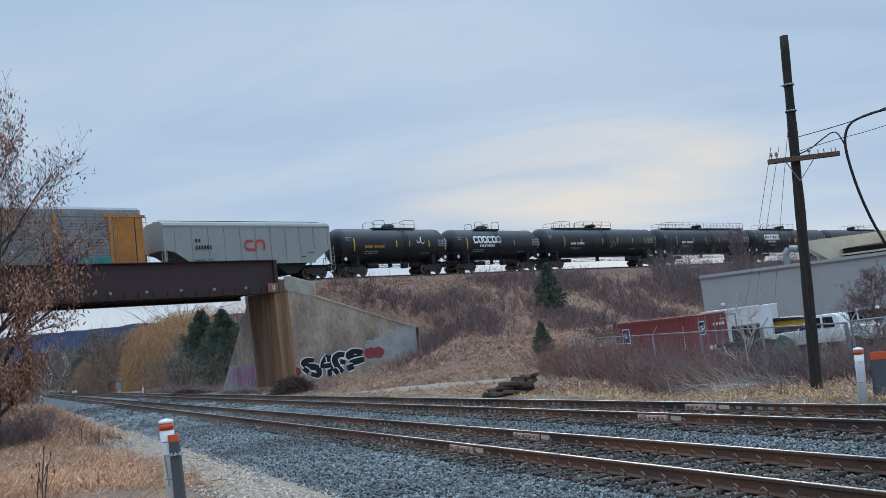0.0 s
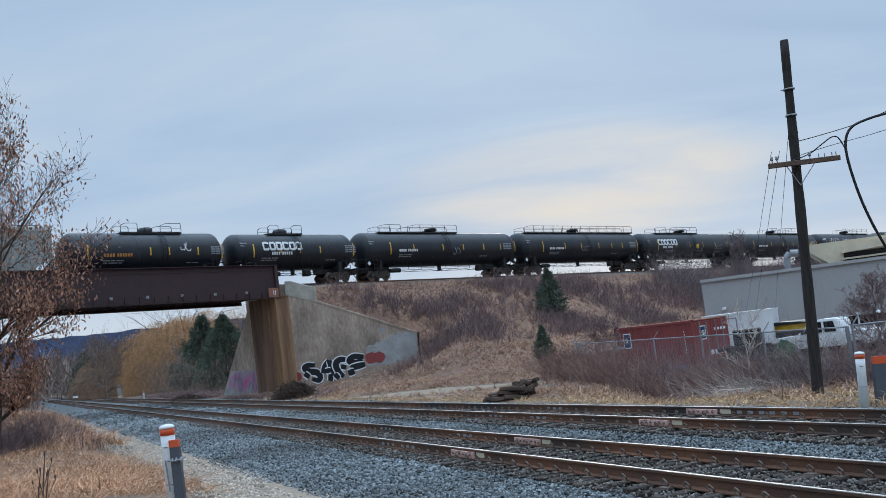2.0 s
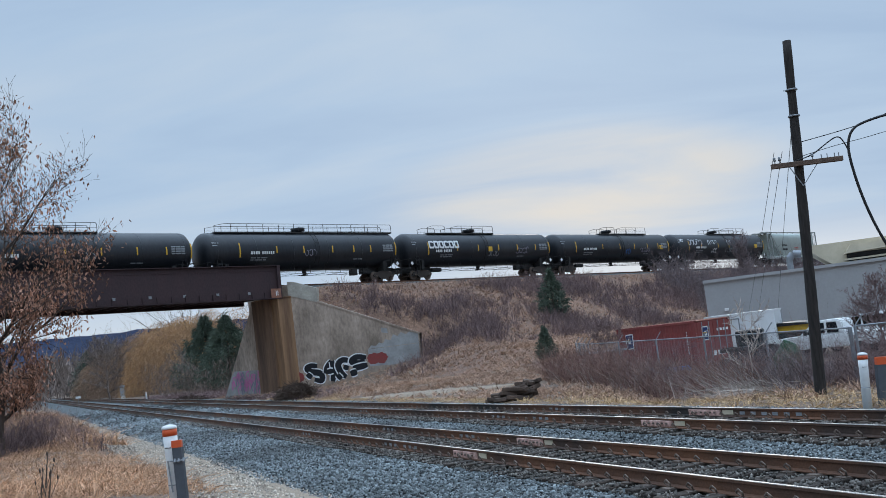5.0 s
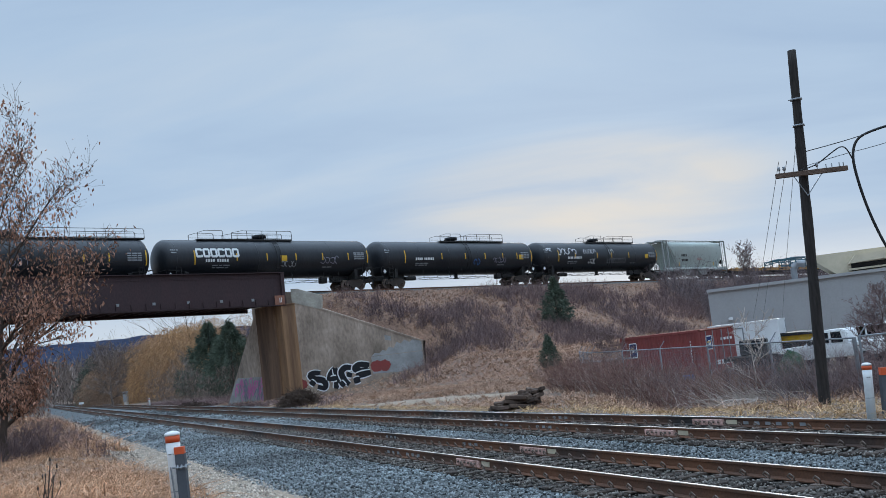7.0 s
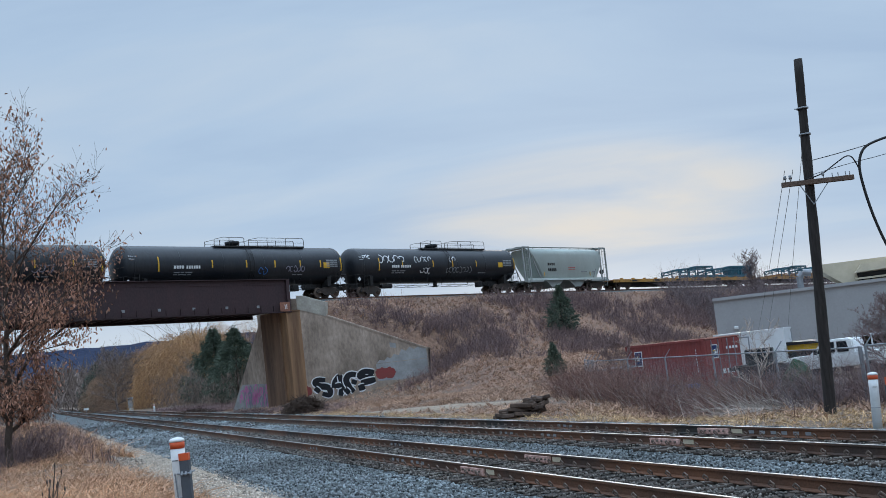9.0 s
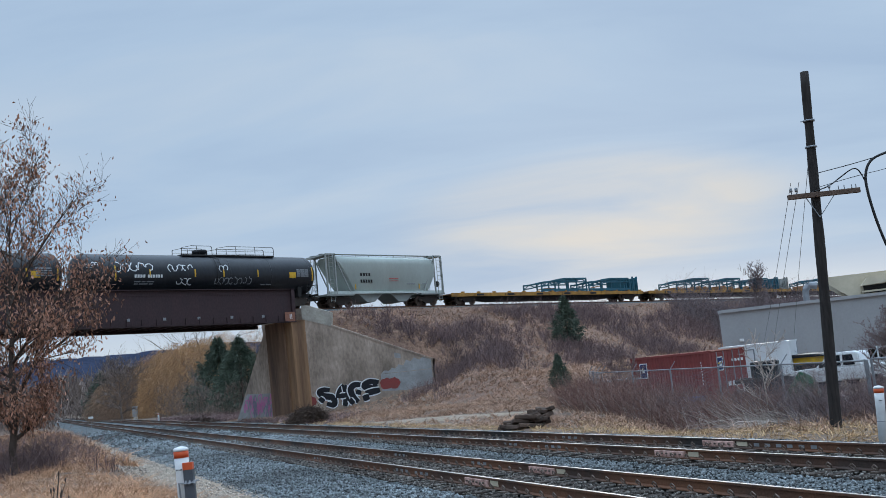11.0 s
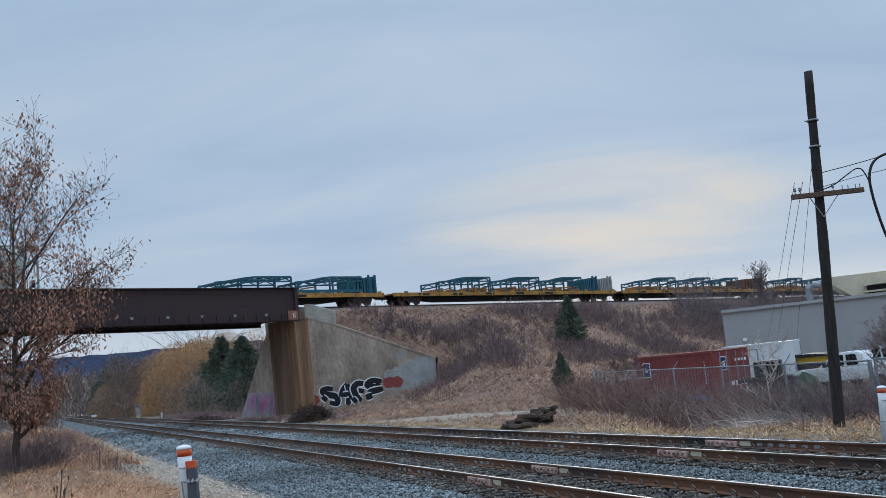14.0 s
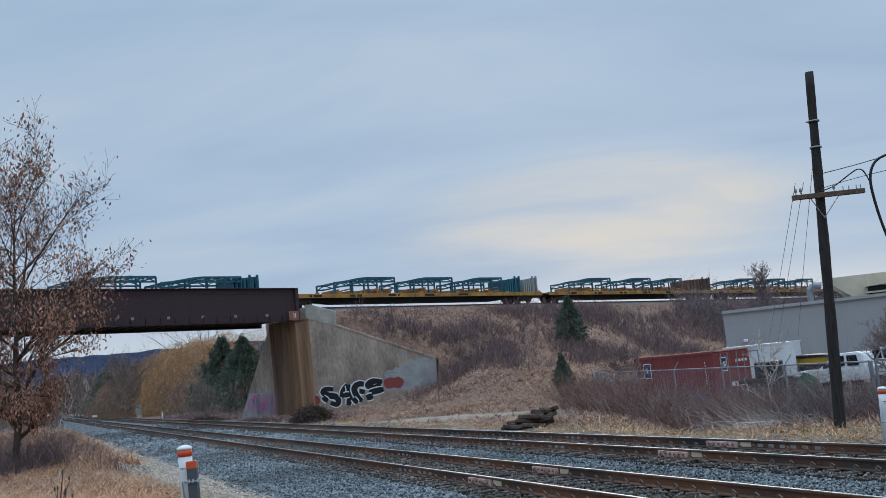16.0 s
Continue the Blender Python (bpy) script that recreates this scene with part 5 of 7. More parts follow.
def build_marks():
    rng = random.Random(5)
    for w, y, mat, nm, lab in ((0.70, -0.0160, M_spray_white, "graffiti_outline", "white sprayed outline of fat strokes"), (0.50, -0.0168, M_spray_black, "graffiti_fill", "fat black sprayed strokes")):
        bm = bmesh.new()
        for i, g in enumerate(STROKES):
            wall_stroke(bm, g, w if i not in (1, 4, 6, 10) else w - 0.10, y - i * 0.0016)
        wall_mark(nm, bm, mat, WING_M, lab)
    bm = bmesh.new()
    blob(bm, 6.35, 1.50, 0.48, 0.46, -0.012, rng)
    blob(bm, 7.02, 1.52, 0.50, 0.44, -0.0125, rng)
    blob(bm, 0.15, 0.75, 0.45, 0.40, -0.012, rng)
    wall_mark("graffiti_patch", bm, M_spray_red, WING_M, "faded red sprayed rounded patch")
    bm = bmesh.new()
    vs = []
    top = [(6.0, 2.35), (6.3, 2.62), (6.7, 2.55), (6.95, 2.78), (7.25, 2.68), (7.5, 2.98), (7.9, 2.85), (8.15, 3.30), (8.5, 3.12), (8.8, 3.40), (9.2, 3.18), (9.5, 3.36), (10.15, 3.12)]
    low = [(10.15, 1.2), (8.0, 0.9), (6.0, 1.0)]
    for x, z in top + low:
        vs.append(bm.verts.new((x, -0.006, z - 0.05)))
    bm.faces.new(vs)
    wall_mark("overpaint", bm, M_spray_pale, WING_M, "pale grey-blue overpainted patch")
    bm = bmesh.new()
    bm.faces.new([bm.verts.new(v) for v in ((7.25, -0.010, 3.50), (7.75, -0.010, 3.38), (7.75, -0.010, 3.75), (7.25, -0.010, 3.90))])
    wall_mark("overpaint", bm, M_spray_pale, WING_M, "small pale painted square")
    # far wing wall: pale band with pink scribbles, on the face toward the opening
    face = pose(50.15, 0, 0, 0, 0, -90)
    bm = bmesh.new()
    bm.faces.new([bm.verts.new(v) for v in ((-0.32, -0.008, -0.8), (-0.32, -0.008, 1.72), (-4.2, -0.008, 1.85), (-4.7, -0.008, 1.50), (-6.3, -0.008, -0.6), (-6.3, -0.008, -0.8))])
    wall_mark("overpaint", bm, M_spray_pale, face, "pale overpainted band")
    for mat, n, col in ((M_spray_pink, 34, "pink"), (M_spray_violet, 14, "violet")):
        bm = bmesh.new()
        for i in range(n):
            x, z = -rng.uniform(0.5, 4.6), rng.uniform(-0.1, 1.3)
            wall_stroke(bm, [(x, z), (x - 0.1, z + 0.45), (x - rng.uniform(0.1, 0.5), z + rng.uniform(-0.1, 0.4)), (x - 0.35, z - 0.25)], 0.13, -0.014 - 0.003 * (col == "violet"))
        wall_mark("graffiti_scribble", bm, mat, face, "tangled %s sprayed scribbles" % col)


build_marks()


# ---------------------------------------------------------------- utility pole, cables, marker posts
def build_pole():
    base = Vector((8.475, 26.0, -0.45))
    p = thing("utility_pole", "dark creosoted leaning wooden utility pole with one crossarm", "utility pole", Matrix.Translation(base))
    tip = Vector((8.97, 26.0, 8.33)) - base
    bm = bmesh.new()
    n, rings = 14, []
    for i in range(25):
        t = i / 24
        c = tip * t
        r = 0.142 - 0.040 * t + 0.012 * noise.noise((t * 9, 1, 2))
        rings.append([bm.verts.new((c.x + r * (1 + 0.07 * noise.noise((a, t * 14, 3))) * math.cos(6.2832 * a / n), c.y + r * math.sin(6.2832 * a / n), c.z)) for a in range(n)])
    for a, b in zip(rings, rings[1:]):
        for i in range(n):
            bm.faces.new((a[i], a[(i + 1) % n], b[(i + 1) % n], b[i])).smooth = True
    bm.faces.new(rings[-1])
    part("shaft", bm, M_pole, p)
    y = -0.17
    bm = box(bmesh.new(), -0.40, 1.34, y - 0.06, y + 0.05, 5.64, 5.76, bevel=0.01)
    arm = part("crossarm", bm, M_logs, p, "weathered grey timber crossarm")
    for x, ins in ((-0.30, 1), (-0.18, 1), (0.62, 1), (0.84, 0), (0.98, 0), (1.16, 0), (1.26, 0)):
        bm = rod(bmesh.new(), (x, y, 5.76), (x, y, 5.86), 0.012, n=5)
        pin = part("pin", bm, M_galv, arm)
        if ins:
            bm = shift(lathe(bmesh.new(), [(0, 0.025), (0.03, 0.038), (0.055, 0.028), (0.08, 0.036), (0.10, 0.02)], "z", 10), (x, y, 5.82))
            part("insulator", bm, M_galv, p, "grey insulator")
    for x in (0.02, 0.86):
        bm = rod(bmesh.new(), (x if x < 0.3 else 0.72, y - 0.02, 5.66), (0.30, y - 0.01, 5.15), 0.014, n=4)
        part("brace", bm, M_galv, p)
    for z, ang in ((7.55, 0.3), (6.9, 1.9)):
        t = z / tip.z
        part("band", shift(lathe(bmesh.new(), [(-0.02, 0.145), (0.02, 0.145)], "z", 14), tip * t), M_galv, p)
    part("step_bolt", rod(bmesh.new(), (tip.x * 0.86 - 0.2, 0, tip.z * 0.86), (tip.x * 0.86, 0, tip.z * 0.86), 0.012, n=5), M_galv, p)

    def cable(name, pts, r, label, sag=0.0):
        c = bpy.data.curves.new(name, "CURVE")
        c.dimensions, c.bevel_depth, c.bevel_resolution = "3D", r, 1
        sp = c.splines.new("NURBS")
        sp.points.add(len(pts) - 1)
        for q, v in zip(sp.points, pts):
            q.co = (*v, 1)
        sp.use_endpoint_u, sp.order_u = True, 3
        c.materials.append(M_wire)
        tmp = bpy.data.objects.new(name, c)
        me = bpy.data.meshes.new_from_object(tmp)
        bpy.data.objects.remove(tmp)
        return tagged(new(name, me), label, "cable", group="overhead cables")

    Y = 26.0
    cable("service_cable", [(12.6, Y, 6.35), (11.17, Y, 6.22), (10.63, Y, 6.12), (10.22, Y, 5.98), (10.05, Y, 5.62), (10.06, Y, 5.13), (10.2, Y, 4.28), (10.43, Y, 3.48), (10.66, Y, 2.94), (11.3, Y + 0.5, 1.6), (12.6, Y + 1.5, -0.6)], 0.034, "thick black cable bundle looping down beside the pole")
    cable("drip_loop", [(8.67, Y - 0.15, 5.33), (9.1, Y, 5.40), (9.5, Y, 5.66), (9.85, Y, 5.86), (10.0, Y, 5.63), (10.06, Y, 5.39)], 0.016, "thin black cable loop from the crossarm")
    cable("overhead_wire", [(8.82, Y, 5.78), (10.26, Y, 5.98), (11.18, Y, 6.26), (14.5, Y, 7.3)], 0.011, "black overhead wire from the pole")
    cable("overhead_wire", [(8.80, Y, 5.42), (9.57, Y, 5.59), (11.1, Y, 5.78), (14.5, Y, 6.5)], 0.008, "black overhead wire from the pole")
    cable("overhead_wire", [(8.25, Y, 5.62), (12.3, 43, 3.55), (16.3, 60, 1.66)], 0.007, "thin service wire from pole to the metal building")
    cable("overhead_wire", [(8.45, Y, 5.62), (12.6, 43, 3.55), (16.75, 59.6, 1.66)], 0.007, "thin service wire from pole to the metal building")
    cable("overhead_wire", [(8.75, Y, 6.1), (13.3, 43, 3.8), (17.75, 59.3, 1.66)], 0.007, "thin service wire from pole to the metal building")


build_pole()


def marker_post(x, y, z0, z1, r=0.095, grey=True, lean=0.0, side=1):
    p = thing("marker_post", "white plastic cable marker post with orange band", "marker post", Matrix.Translation((x, y, z0)) @ pose(0, 0, 0, 0, lean, 0), group="trackside marker posts")
    h = z1 - z0
    part("tube", lathe(bmesh.new(), [(-0.1, r * 0.92), (h * 0.72, r * 0.92), (h - 0.145, r * 0.96)], "z", 24), M_post_white, p)
    part("band", lathe(bmesh.new(), [(h - 0.145, r), (h - 0.055, r)], "z", 24), M_post_orange, p, "orange band")
    part("cap", lathe(bmesh.new(), [(h - 0.06, r * 1.04), (h - 0.035, r * 1.03), (h - 0.015, r * 0.8), (h, r * 0.1)], "z", 24), M_post_white, p, "domed white cap")
    part("seam", lathe(bmesh.new(), [(h * 0.42, r * 0.935), (h * 0.42 + 0.012, r * 0.935)], "z", 24), M_galv, p)
    for i in range(5):
        part("stencil", bx(-0.055 + i * 0.016, -0.047 + i * 0.016, -r * 0.995, -r * 0.90, h - 0.30, h - 0.285), M_wire, p)
    if grey:
        gx = 0.110
        bm = bmesh.new()
        prism(bm, [(gx - 0.075, -0.11), (gx + 0.045, -0.11), (gx + 0.055, -0.04), (gx + 0.035, -0.04), (gx + 0.03, -0.085), (gx - 0.06, -0.085), (gx - 0.065, -0.04), (gx - 0.085, -0.04)], "z", -0.1, h - 0.30)
        part("channel", bm, M_post_grey, p, "grey steel channel bolted to the tube")
        part("channel_top", bx(gx - 0.077, gx + 0.048, -0.113, -0.03, h - 0.30, h - 0.21), M_post_orange, p, "orange channel top")
        bm = bmesh.new()
        path_rod(bm, [(gx - 0.12, -0.10, h - 0.46), (gx, -0.135, h - 0.47), (gx + 0.11, -0.08, h - 0.44)], 0.010)
        for dx in (-0.05, 0.0, 0.06):
            rod(bm, (gx + dx, -0.15, h - 0.48), (gx + dx, -0.10, h - 0.44), 0.014, n=6)
        part("clamp", bm, M_galv, p)
        part("rod", rod(bmesh.new(), (-0.03, -0.115, h - 0.45), (-0.01, -0.115, h - 0.85), 0.012, n=6), M_galv, p)
    return p


marker_post(-3.80, 13.9, 0.08, 1.41, 0.094, True, -0.5)
marker_post(7.955, 21.7, -0.42, 0.80, 0.098, False, 3.0)
for x, y, z in ((-38.0, 130, 0.65), (-69.7, 180, 0.75), (-148.0, 370, 1.2)):
    marker_post(x, y, -0.45, z, 0.11, False)
b = thing("marker_post", "grey steel marker post with orange top", "marker post", Matrix.Translation((8.36, 21.7, -0.42)) @ pose(0, 0, 0, 0, 3, 0), group="trackside marker posts")
bm = bmesh.new()
prism(bm, [(-0.15, -0.05), (0.15, -0.05), (0.17, 0.05), (-0.17, 0.05)], "z", 0, 0.93)
part("channel", bm, M_post_grey, b)
part("channel_top", bx(-0.155, 0.175, -0.06, 0.06, 0.93, 1.08), M_post_orange, b, "orange top")
b = thing("signal_cabinet", "small grey trackside cabinet on a post", "cabinet", Matrix.Translation((-52.9, 168.6, -0.45)))
part("box", box(bmesh.new(), -0.36, 0.36, -0.3, 0.3, 0.6, 2.2, bevel=0.03), M_clad, b)
part("stand", bx(-0.28, 0.28, -0.2, 0.2, -0.1, 0.6), M_post_white, b)
part("door", bx(-0.3, 0.3, -0.315, -0.302, 0.7, 2.1), M_clad, b)
b = thing("track_sign", "small white sign on a thin post beside the tracks", "sign", Matrix.Translation((-46.2, 130, -0.45)))
part("post", rod(bmesh.new(), (0, 0, 0), (0, 0, 1.5), 0.03, n=6), M_galv, b)
part("plate", bx(-0.3, 0.3, -0.05, -0.03, 1.35, 1.6), M_post_white, b)


# ---------------------------------------------------------------- yard: container, trailer, building, vehicles, fence
def build_container():
    m = Matrix.Translation((11.89, 54.0, -1.0)) @ pose(0, 0, 0, 0, 0, math.degrees(math.atan2(0.854, -0.52)))
    c = thing("shipping_container", "red corrugated shipping container with faded roof", "container", m)
    # local x runs along the long side, y = -width toward the door end's far corner
    w, ln, h = 2.44, 6.06, 2.59
    body = bmesh.new()
    prof = []
    n = 26
    for i in range(n):
        x0 = 0.12 + i * (ln - 0.24) / n
        st = (ln - 0.24) / n
        prof += [(x0, 0.0), (x0 + st * 0.35, 0.0), (x0 + st * 0.5, -0.036), (x0 + st * 0.85, -0.036)]
    prof.append((ln - 0.12, 0.0))
    lo = [body.verts.new((x, y - 0.02, 0.16)) for x, y in prof]
    hi = [body.verts.new((x, y - 0.02, h - 0.10)) for x, y in prof]
    for i in range(len(prof) - 1):
        body.faces.new((lo[i], lo[i + 1], hi[i + 1], hi[i]))
    part("side_wall", body, M_cont, c)
    part("core", bx(0.08, ln - 0.05, -w + 0.04, -0.08, 0.12, h - 0.06), M_cont, c)
    part("roof", bx(0.02, ln - 0.02, -w + 0.02, -0.02, h - 0.05, h - 0.01), M_cont_roof, c, "sun-faded pinkish roof")
    for y0 in (-0.12, -w):
        for z0, hh in ((0, 0.16), (h - 0.12, 0.12)):
            part("rail", bx(0, ln, y0, y0 + 0.12, z0, z0 + hh), M_cont, c)
        for x0 in (0, ln - 0.14):
            part("corner_post", bx(x0, x0 + 0.14, y0 - 0.003, y0 + 0.123, 0, h), M_cont, c)
    for y0, y1 in ((-w / 2 + 0.01, -0.14), (-w + 0.14, -w / 2 - 0.01)):
        d = part("door", bx(-0.01, 0.05, y0, y1, 0.16, h - 0.12, bevel=0.01), M_cont, c)
        for k in (0.28, 0.72):
            yy = y0 + (y1 - y0) * k
            part("lock_rod", rod(bmesh.new(), (-0.05, yy, 0.1), (-0.05, yy, h - 0.1), 0.022, n=6), M_galv, d)
    for k in range(4):
        part("stencil", bx(-0.018, -0.012, -w + 0.2 + k * 0.22, -w + 0.34 + k * 0.22, 1.95, 2.08), M_white, c)
        part("stencil", bx(-0.018, -0.012, -w + 0.3 + k * 0.3, -w + 0.5 + k * 0.3, 0.75, 0.98), M_white, c)
    part("sign", bx(-0.02, -0.012, -0.85, -0.42, 1.55, 2.25), M_white, c)
    part("sign_panel", bx(-0.026, -0.021, -0.81, -0.46, 1.60, 2.20), M_blue_logo, c, "navy sign panel")
    part("sign_stripe", bx(-0.031, -0.027, -0.74, -0.58, 1.78, 2.02), M_white, c)
    part("sign_stripe", bx(-0.033, -0.0315, -0.74, -0.50, 1.90, 1.96), M_yellow, c)
    part("sign", bx(4.75, 5.35, 0.004, 0.012, 1.45, 2.25), M_white, c)
    part("sign_panel", bx(4.80, 5.30, 0.013, 0.018, 1.50, 2.20), M_blue_logo, c, "navy sign panel")
    part("sign_stripe", bx(4.98, 5.16, 0.019, 0.023, 1.75, 2.00), M_white, c)
    part("sign_stripe", bx(4.98, 5.22, 0.0235, 0.025, 1.88, 1.94), M_yellow, c)
    for k in range(8):
        part("stencil", bx(0.62, 0.67, 0.004, 0.010, 0.95 + k * 0.15, 1.03 + k * 0.15), M_white, c)


def build_trailer():
    m = Matrix.Translation((16.8, 57.0, -1.0)) @ pose(0, 0, 0, 0, 0, math.degrees(math.atan2(0.43, -0.9)))
    t = thing("site_trailer", "white box trailer with a side door", "trailer", m)
    part("body", box(bmesh.new(), 0, 3.7, -2.4, 0, 0.35, 2.62, bevel=0.03), M_white_van, t)
    part("roof_edge", bx(-0.02, 3.72, -2.42, 0.02, 2.60, 2.66), M_white_van, t)
    d = part("door", bx(1.9, 2.75, 0.004, 0.03, 0.5, 2.35), M_white_van, t)
    for a in ((1.84, 1.90, 0.5, 2.41), (2.75, 2.81, 0.5, 2.41), (1.90, 2.75, 2.35, 2.41)):
        part("door_frame", bx(a[0], a[1], 0.003, 0.05, a[2], a[3]), M_galv, t)
    part("end_trim", bx(-0.03, -0.002, -2.3, -2.2, 0.4, 2.55), M_galv, t)
    for x in (2.2, 3.2):
        part("wheel", shift(lathe(bmesh.new(), [(-0.12, 0.33), (0.12, 0.33)], "y", 18), (x, -0.2, 0.33)), M_tyre, t)
    part("chassis", bx(0.1, 3.6, -2.0, -0.3, 0.2, 0.36), M_dark_steel, t)


def build_building():
    b = thing("metal_building", "low taupe metal-clad industrial building with roof units", "building", Matrix.Translation((19.9, 85.0, -1.2)) @ pose(0, 0, 0, 0, 0, -13.2))
    w, d, h = 30.0, 9.0, 5.55
    part("wall", bx(0.05, w, 0.06, d, 0, h - 0.05), M_clad, b)
    for i in range(66):
        x = i * 0.455
        part("cladding_rib", bx(x, x + 0.22, 0.035, 0.058, 0, h - 0.12), M_clad, b)
    part("roof", bx(-0.05, w + 0.05, -0.05, d + 0.05, h - 0.05, h + 0.04), M_clad, b)
    part("gutter", bx(-0.06, w + 0.06, -0.12, -0.052, h - 0.20, h + 0.02), M_clad, b)
    part("wall_lamp", bx(1.3, 1.62, -0.20, -0.005, 3.0, 3.22, bevel=0.03), M_white_van, b)
    # rooftop vent hood
    bm = bmesh.new()
    prism(bm, [(10.1, h + 0.04), (24.0, h + 0.04), (24.0, h + 1.75), (8.3, h + 1.75), (8.3, h + 1.45)], "y", 2.6, 6.0)
    hood = part("vent_hood", bm, M_beige, b, "beige sheet metal rooftop vent hood")
    bm = bmesh.new()
    prism(bm, [(11.0, h + 0.75), (17.0, h + 1.00), (16.6, h + 1.55), (11.5, h + 1.35)], "y", 1.9, 2.6)
    part("awning", bm, M_beige, hood)
    part("louvre", bx(11.2, 16.6, 2.55, 2.598, h + 0.15, h + 0.75), M_dark_steel, hood)
    part("louvre_lip", bx(11.0, 17.0, 2.2, 2.56, h + 0.22, h + 0.36), M_beige, hood)
    bm = bmesh.new()
    rod(bm, (6.75, 0.9, h), (6.75, 0.9, h + 0.95), 0.24, n=14)
    rod(bm, (6.75, 0.9, h + 0.9), (7.05, 0.9, h + 1.25), 0.27, n=14)
    rod(bm, (7.05, 0.9, h + 1.25), (7.65, 0.9, h + 1.15), 0.26, 0.30, n=14)
    part("exhaust_pipe", bm, M_galv, b, "bright galvanised elbow pipe")


def wheel_part(parent, x, y, r=0.38):
    t = part("wheel", shift(lathe(bmesh.new(), [(-0.12, r * 0.6), (-0.125, r * 0.95), (-0.08, r), (0.08, r), (0.125, r * 0.95), (0.12, r * 0.6)], "y", 20), (x, y, r)), M_tyre, parent)
    part("rim", shift(lathe(bmesh.new(), [(-0.13, r * 0.2), (-0.10, r * 0.58), (0.10, r * 0.58), (0.13, r * 0.2)], "y", 14), (x, y, r)), M_galv, t)


def pickup(m, label, cab_long=True, van=False):
    p = thing("pickup_truck" if not van else "van", label, "vehicle", m, group="vehicles in the yard")
    y = 0.95
    bm = bmesh.new()
    prism(bm, [(-2.7, 0.55), (-2.7, 1.05), (-2.55, 1.18), (-1.25, 1.22), (2.6, 1.20), (2.75, 1.0), (2.75, 0.55)], "y", -y, y)
    bmesh.ops.bevel(bm, geom=list(bm.edges), offset=0.05, segments=2, affect="EDGES")
    part("body", bm, M_white_van, p)
    bm = bmesh.new()
    back = 2.6 if van else 0.95
    prism(bm, [(-1.35, 1.2), (-0.55, 1.86), (-0.3, 1.92), (back - 0.3, 1.92), (back - 0.05, 1.80), (back, 1.2)], "y", -y + 0.1, y - 0.1)
    bmesh.ops.bevel(bm, geom=list(bm.edges), offset=0.06, segments=2, affect="EDGES")
    cab = part("cab", bm, M_white_van, p)
    for s in (-1, 1):
        for x0, x1, x2, x3 in ((-1.0, 0.0, 0.0, -0.48), (0.12, back - 0.25, back - 0.35, 0.12)):
            bm = bmesh.new()
            prism(bm, [(x0, 1.28), (x1, 1.28), (x2, 1.80), (x3, 1.80)], "y", min(s * (y - 0.098), s * (y - 0.085)), max(s * (y - 0.098), s * (y - 0.085)))
            part("window", bm, M_glass, cab, "dark side window")
        part("mirror", box(bmesh.new(), -1.0, -0.85, min(s * y, s * (y + 0.22)), max(s * y, s * (y + 0.22)), 1.25, 1.5, bevel=0.03), M_darkvan, p)
    bm = bmesh.new()
    bm.faces.new([bm.verts.new(v) for v in ((-1.33, -0.75, 1.26), (-1.33, 0.75, 1.26), (-0.64, 0.68, 1.83), (-0.64, -0.68, 1.83))])
    part("windscreen", bm, M_glass, cab, "dark windscreen")
    for s in (-0.62, 0.62):
        part("headlight", box(bmesh.new(), -2.73, -2.69, s - 0.2, s + 0.2, 0.82, 1.02, bevel=0.02), M_galv, p)
    part("grille", bx(-2.72, -2.70, -0.38, 0.38, 0.72, 1.02), M_darkvan, p)
    part("bumper", box(bmesh.new(), -2.85, -2.68, -0.92, 0.92, 0.42, 0.62, bevel=0.04), M_galv, p)
    for x in (-1.75, 1.65):
        for s in (-0.85, 0.85):
            wheel_part(p, x, s)


def dump_truck(m):
    p = thing("dump_truck", "dark truck with yellow dump box under a black tarp", "vehicle", m, group="vehicles in the yard")
    part("chassis", bx(-3.0, 3.0, -0.45, 0.45, 0.55, 0.8), M_dark_steel, p)
    bm = bmesh.new()
    prism(bm, [(-3.0, 0.6), (-3.0, 1.2), (-2.2, 1.35), (-1.9, 1.95), (-0.7, 1.95), (-0.7, 0.6)], "y", -0.95, 0.95)
    bmesh.ops.bevel(bm, geom=list(bm.edges), offset=0.05, segments=1, affect="EDGES")
    cab = part("cab", bm, M_darkvan, p)
    for s in (-1, 1):
        part("window", bx(-1.75, -0.85, min(s * 0.95, s * 0.957), max(s * 0.95, s * 0.957), 1.4, 1.85), M_glass, cab)
    bm = bmesh.new()
    prism(bm, [(-0.55, 0.8), (2.9, 0.8), (3.0, 1.38), (-0.65, 1.38)], "y", -0.85, 0.85)
    bmesh.ops.bevel(bm, geom=list(bm.edges), offset=0.03, segments=1, affect="EDGES")
    part("lower_box", bm, M_darkvan, p, "black lower box")
    bm = bmesh.new()
    prism(bm, [(-0.65, 1.38), (3.0, 1.38), (3.1, 1.75), (-0.75, 1.75)], "y", -0.85, 0.85)
    bmesh.ops.bevel(bm, geom=list(bm.edges), offset=0.03, segments=1, affect="EDGES")
    part("dump_box", bm, M_machine, p, "yellow dump box")
    bm = bmesh.new()
    prism(bm, [(-0.85, 1.74), (3.15, 1.74), (2.6, 1.86), (1.0, 1.92), (-0.6, 1.86)], "y", -1.02, 1.02)
    part("tarp", bm, M_darkvan, p, "black tarp")
    for x in (-2.1, 1.2, 2.1):
        for s in (-0.85, 0.85):
            wheel_part(p, x, s, 0.45)


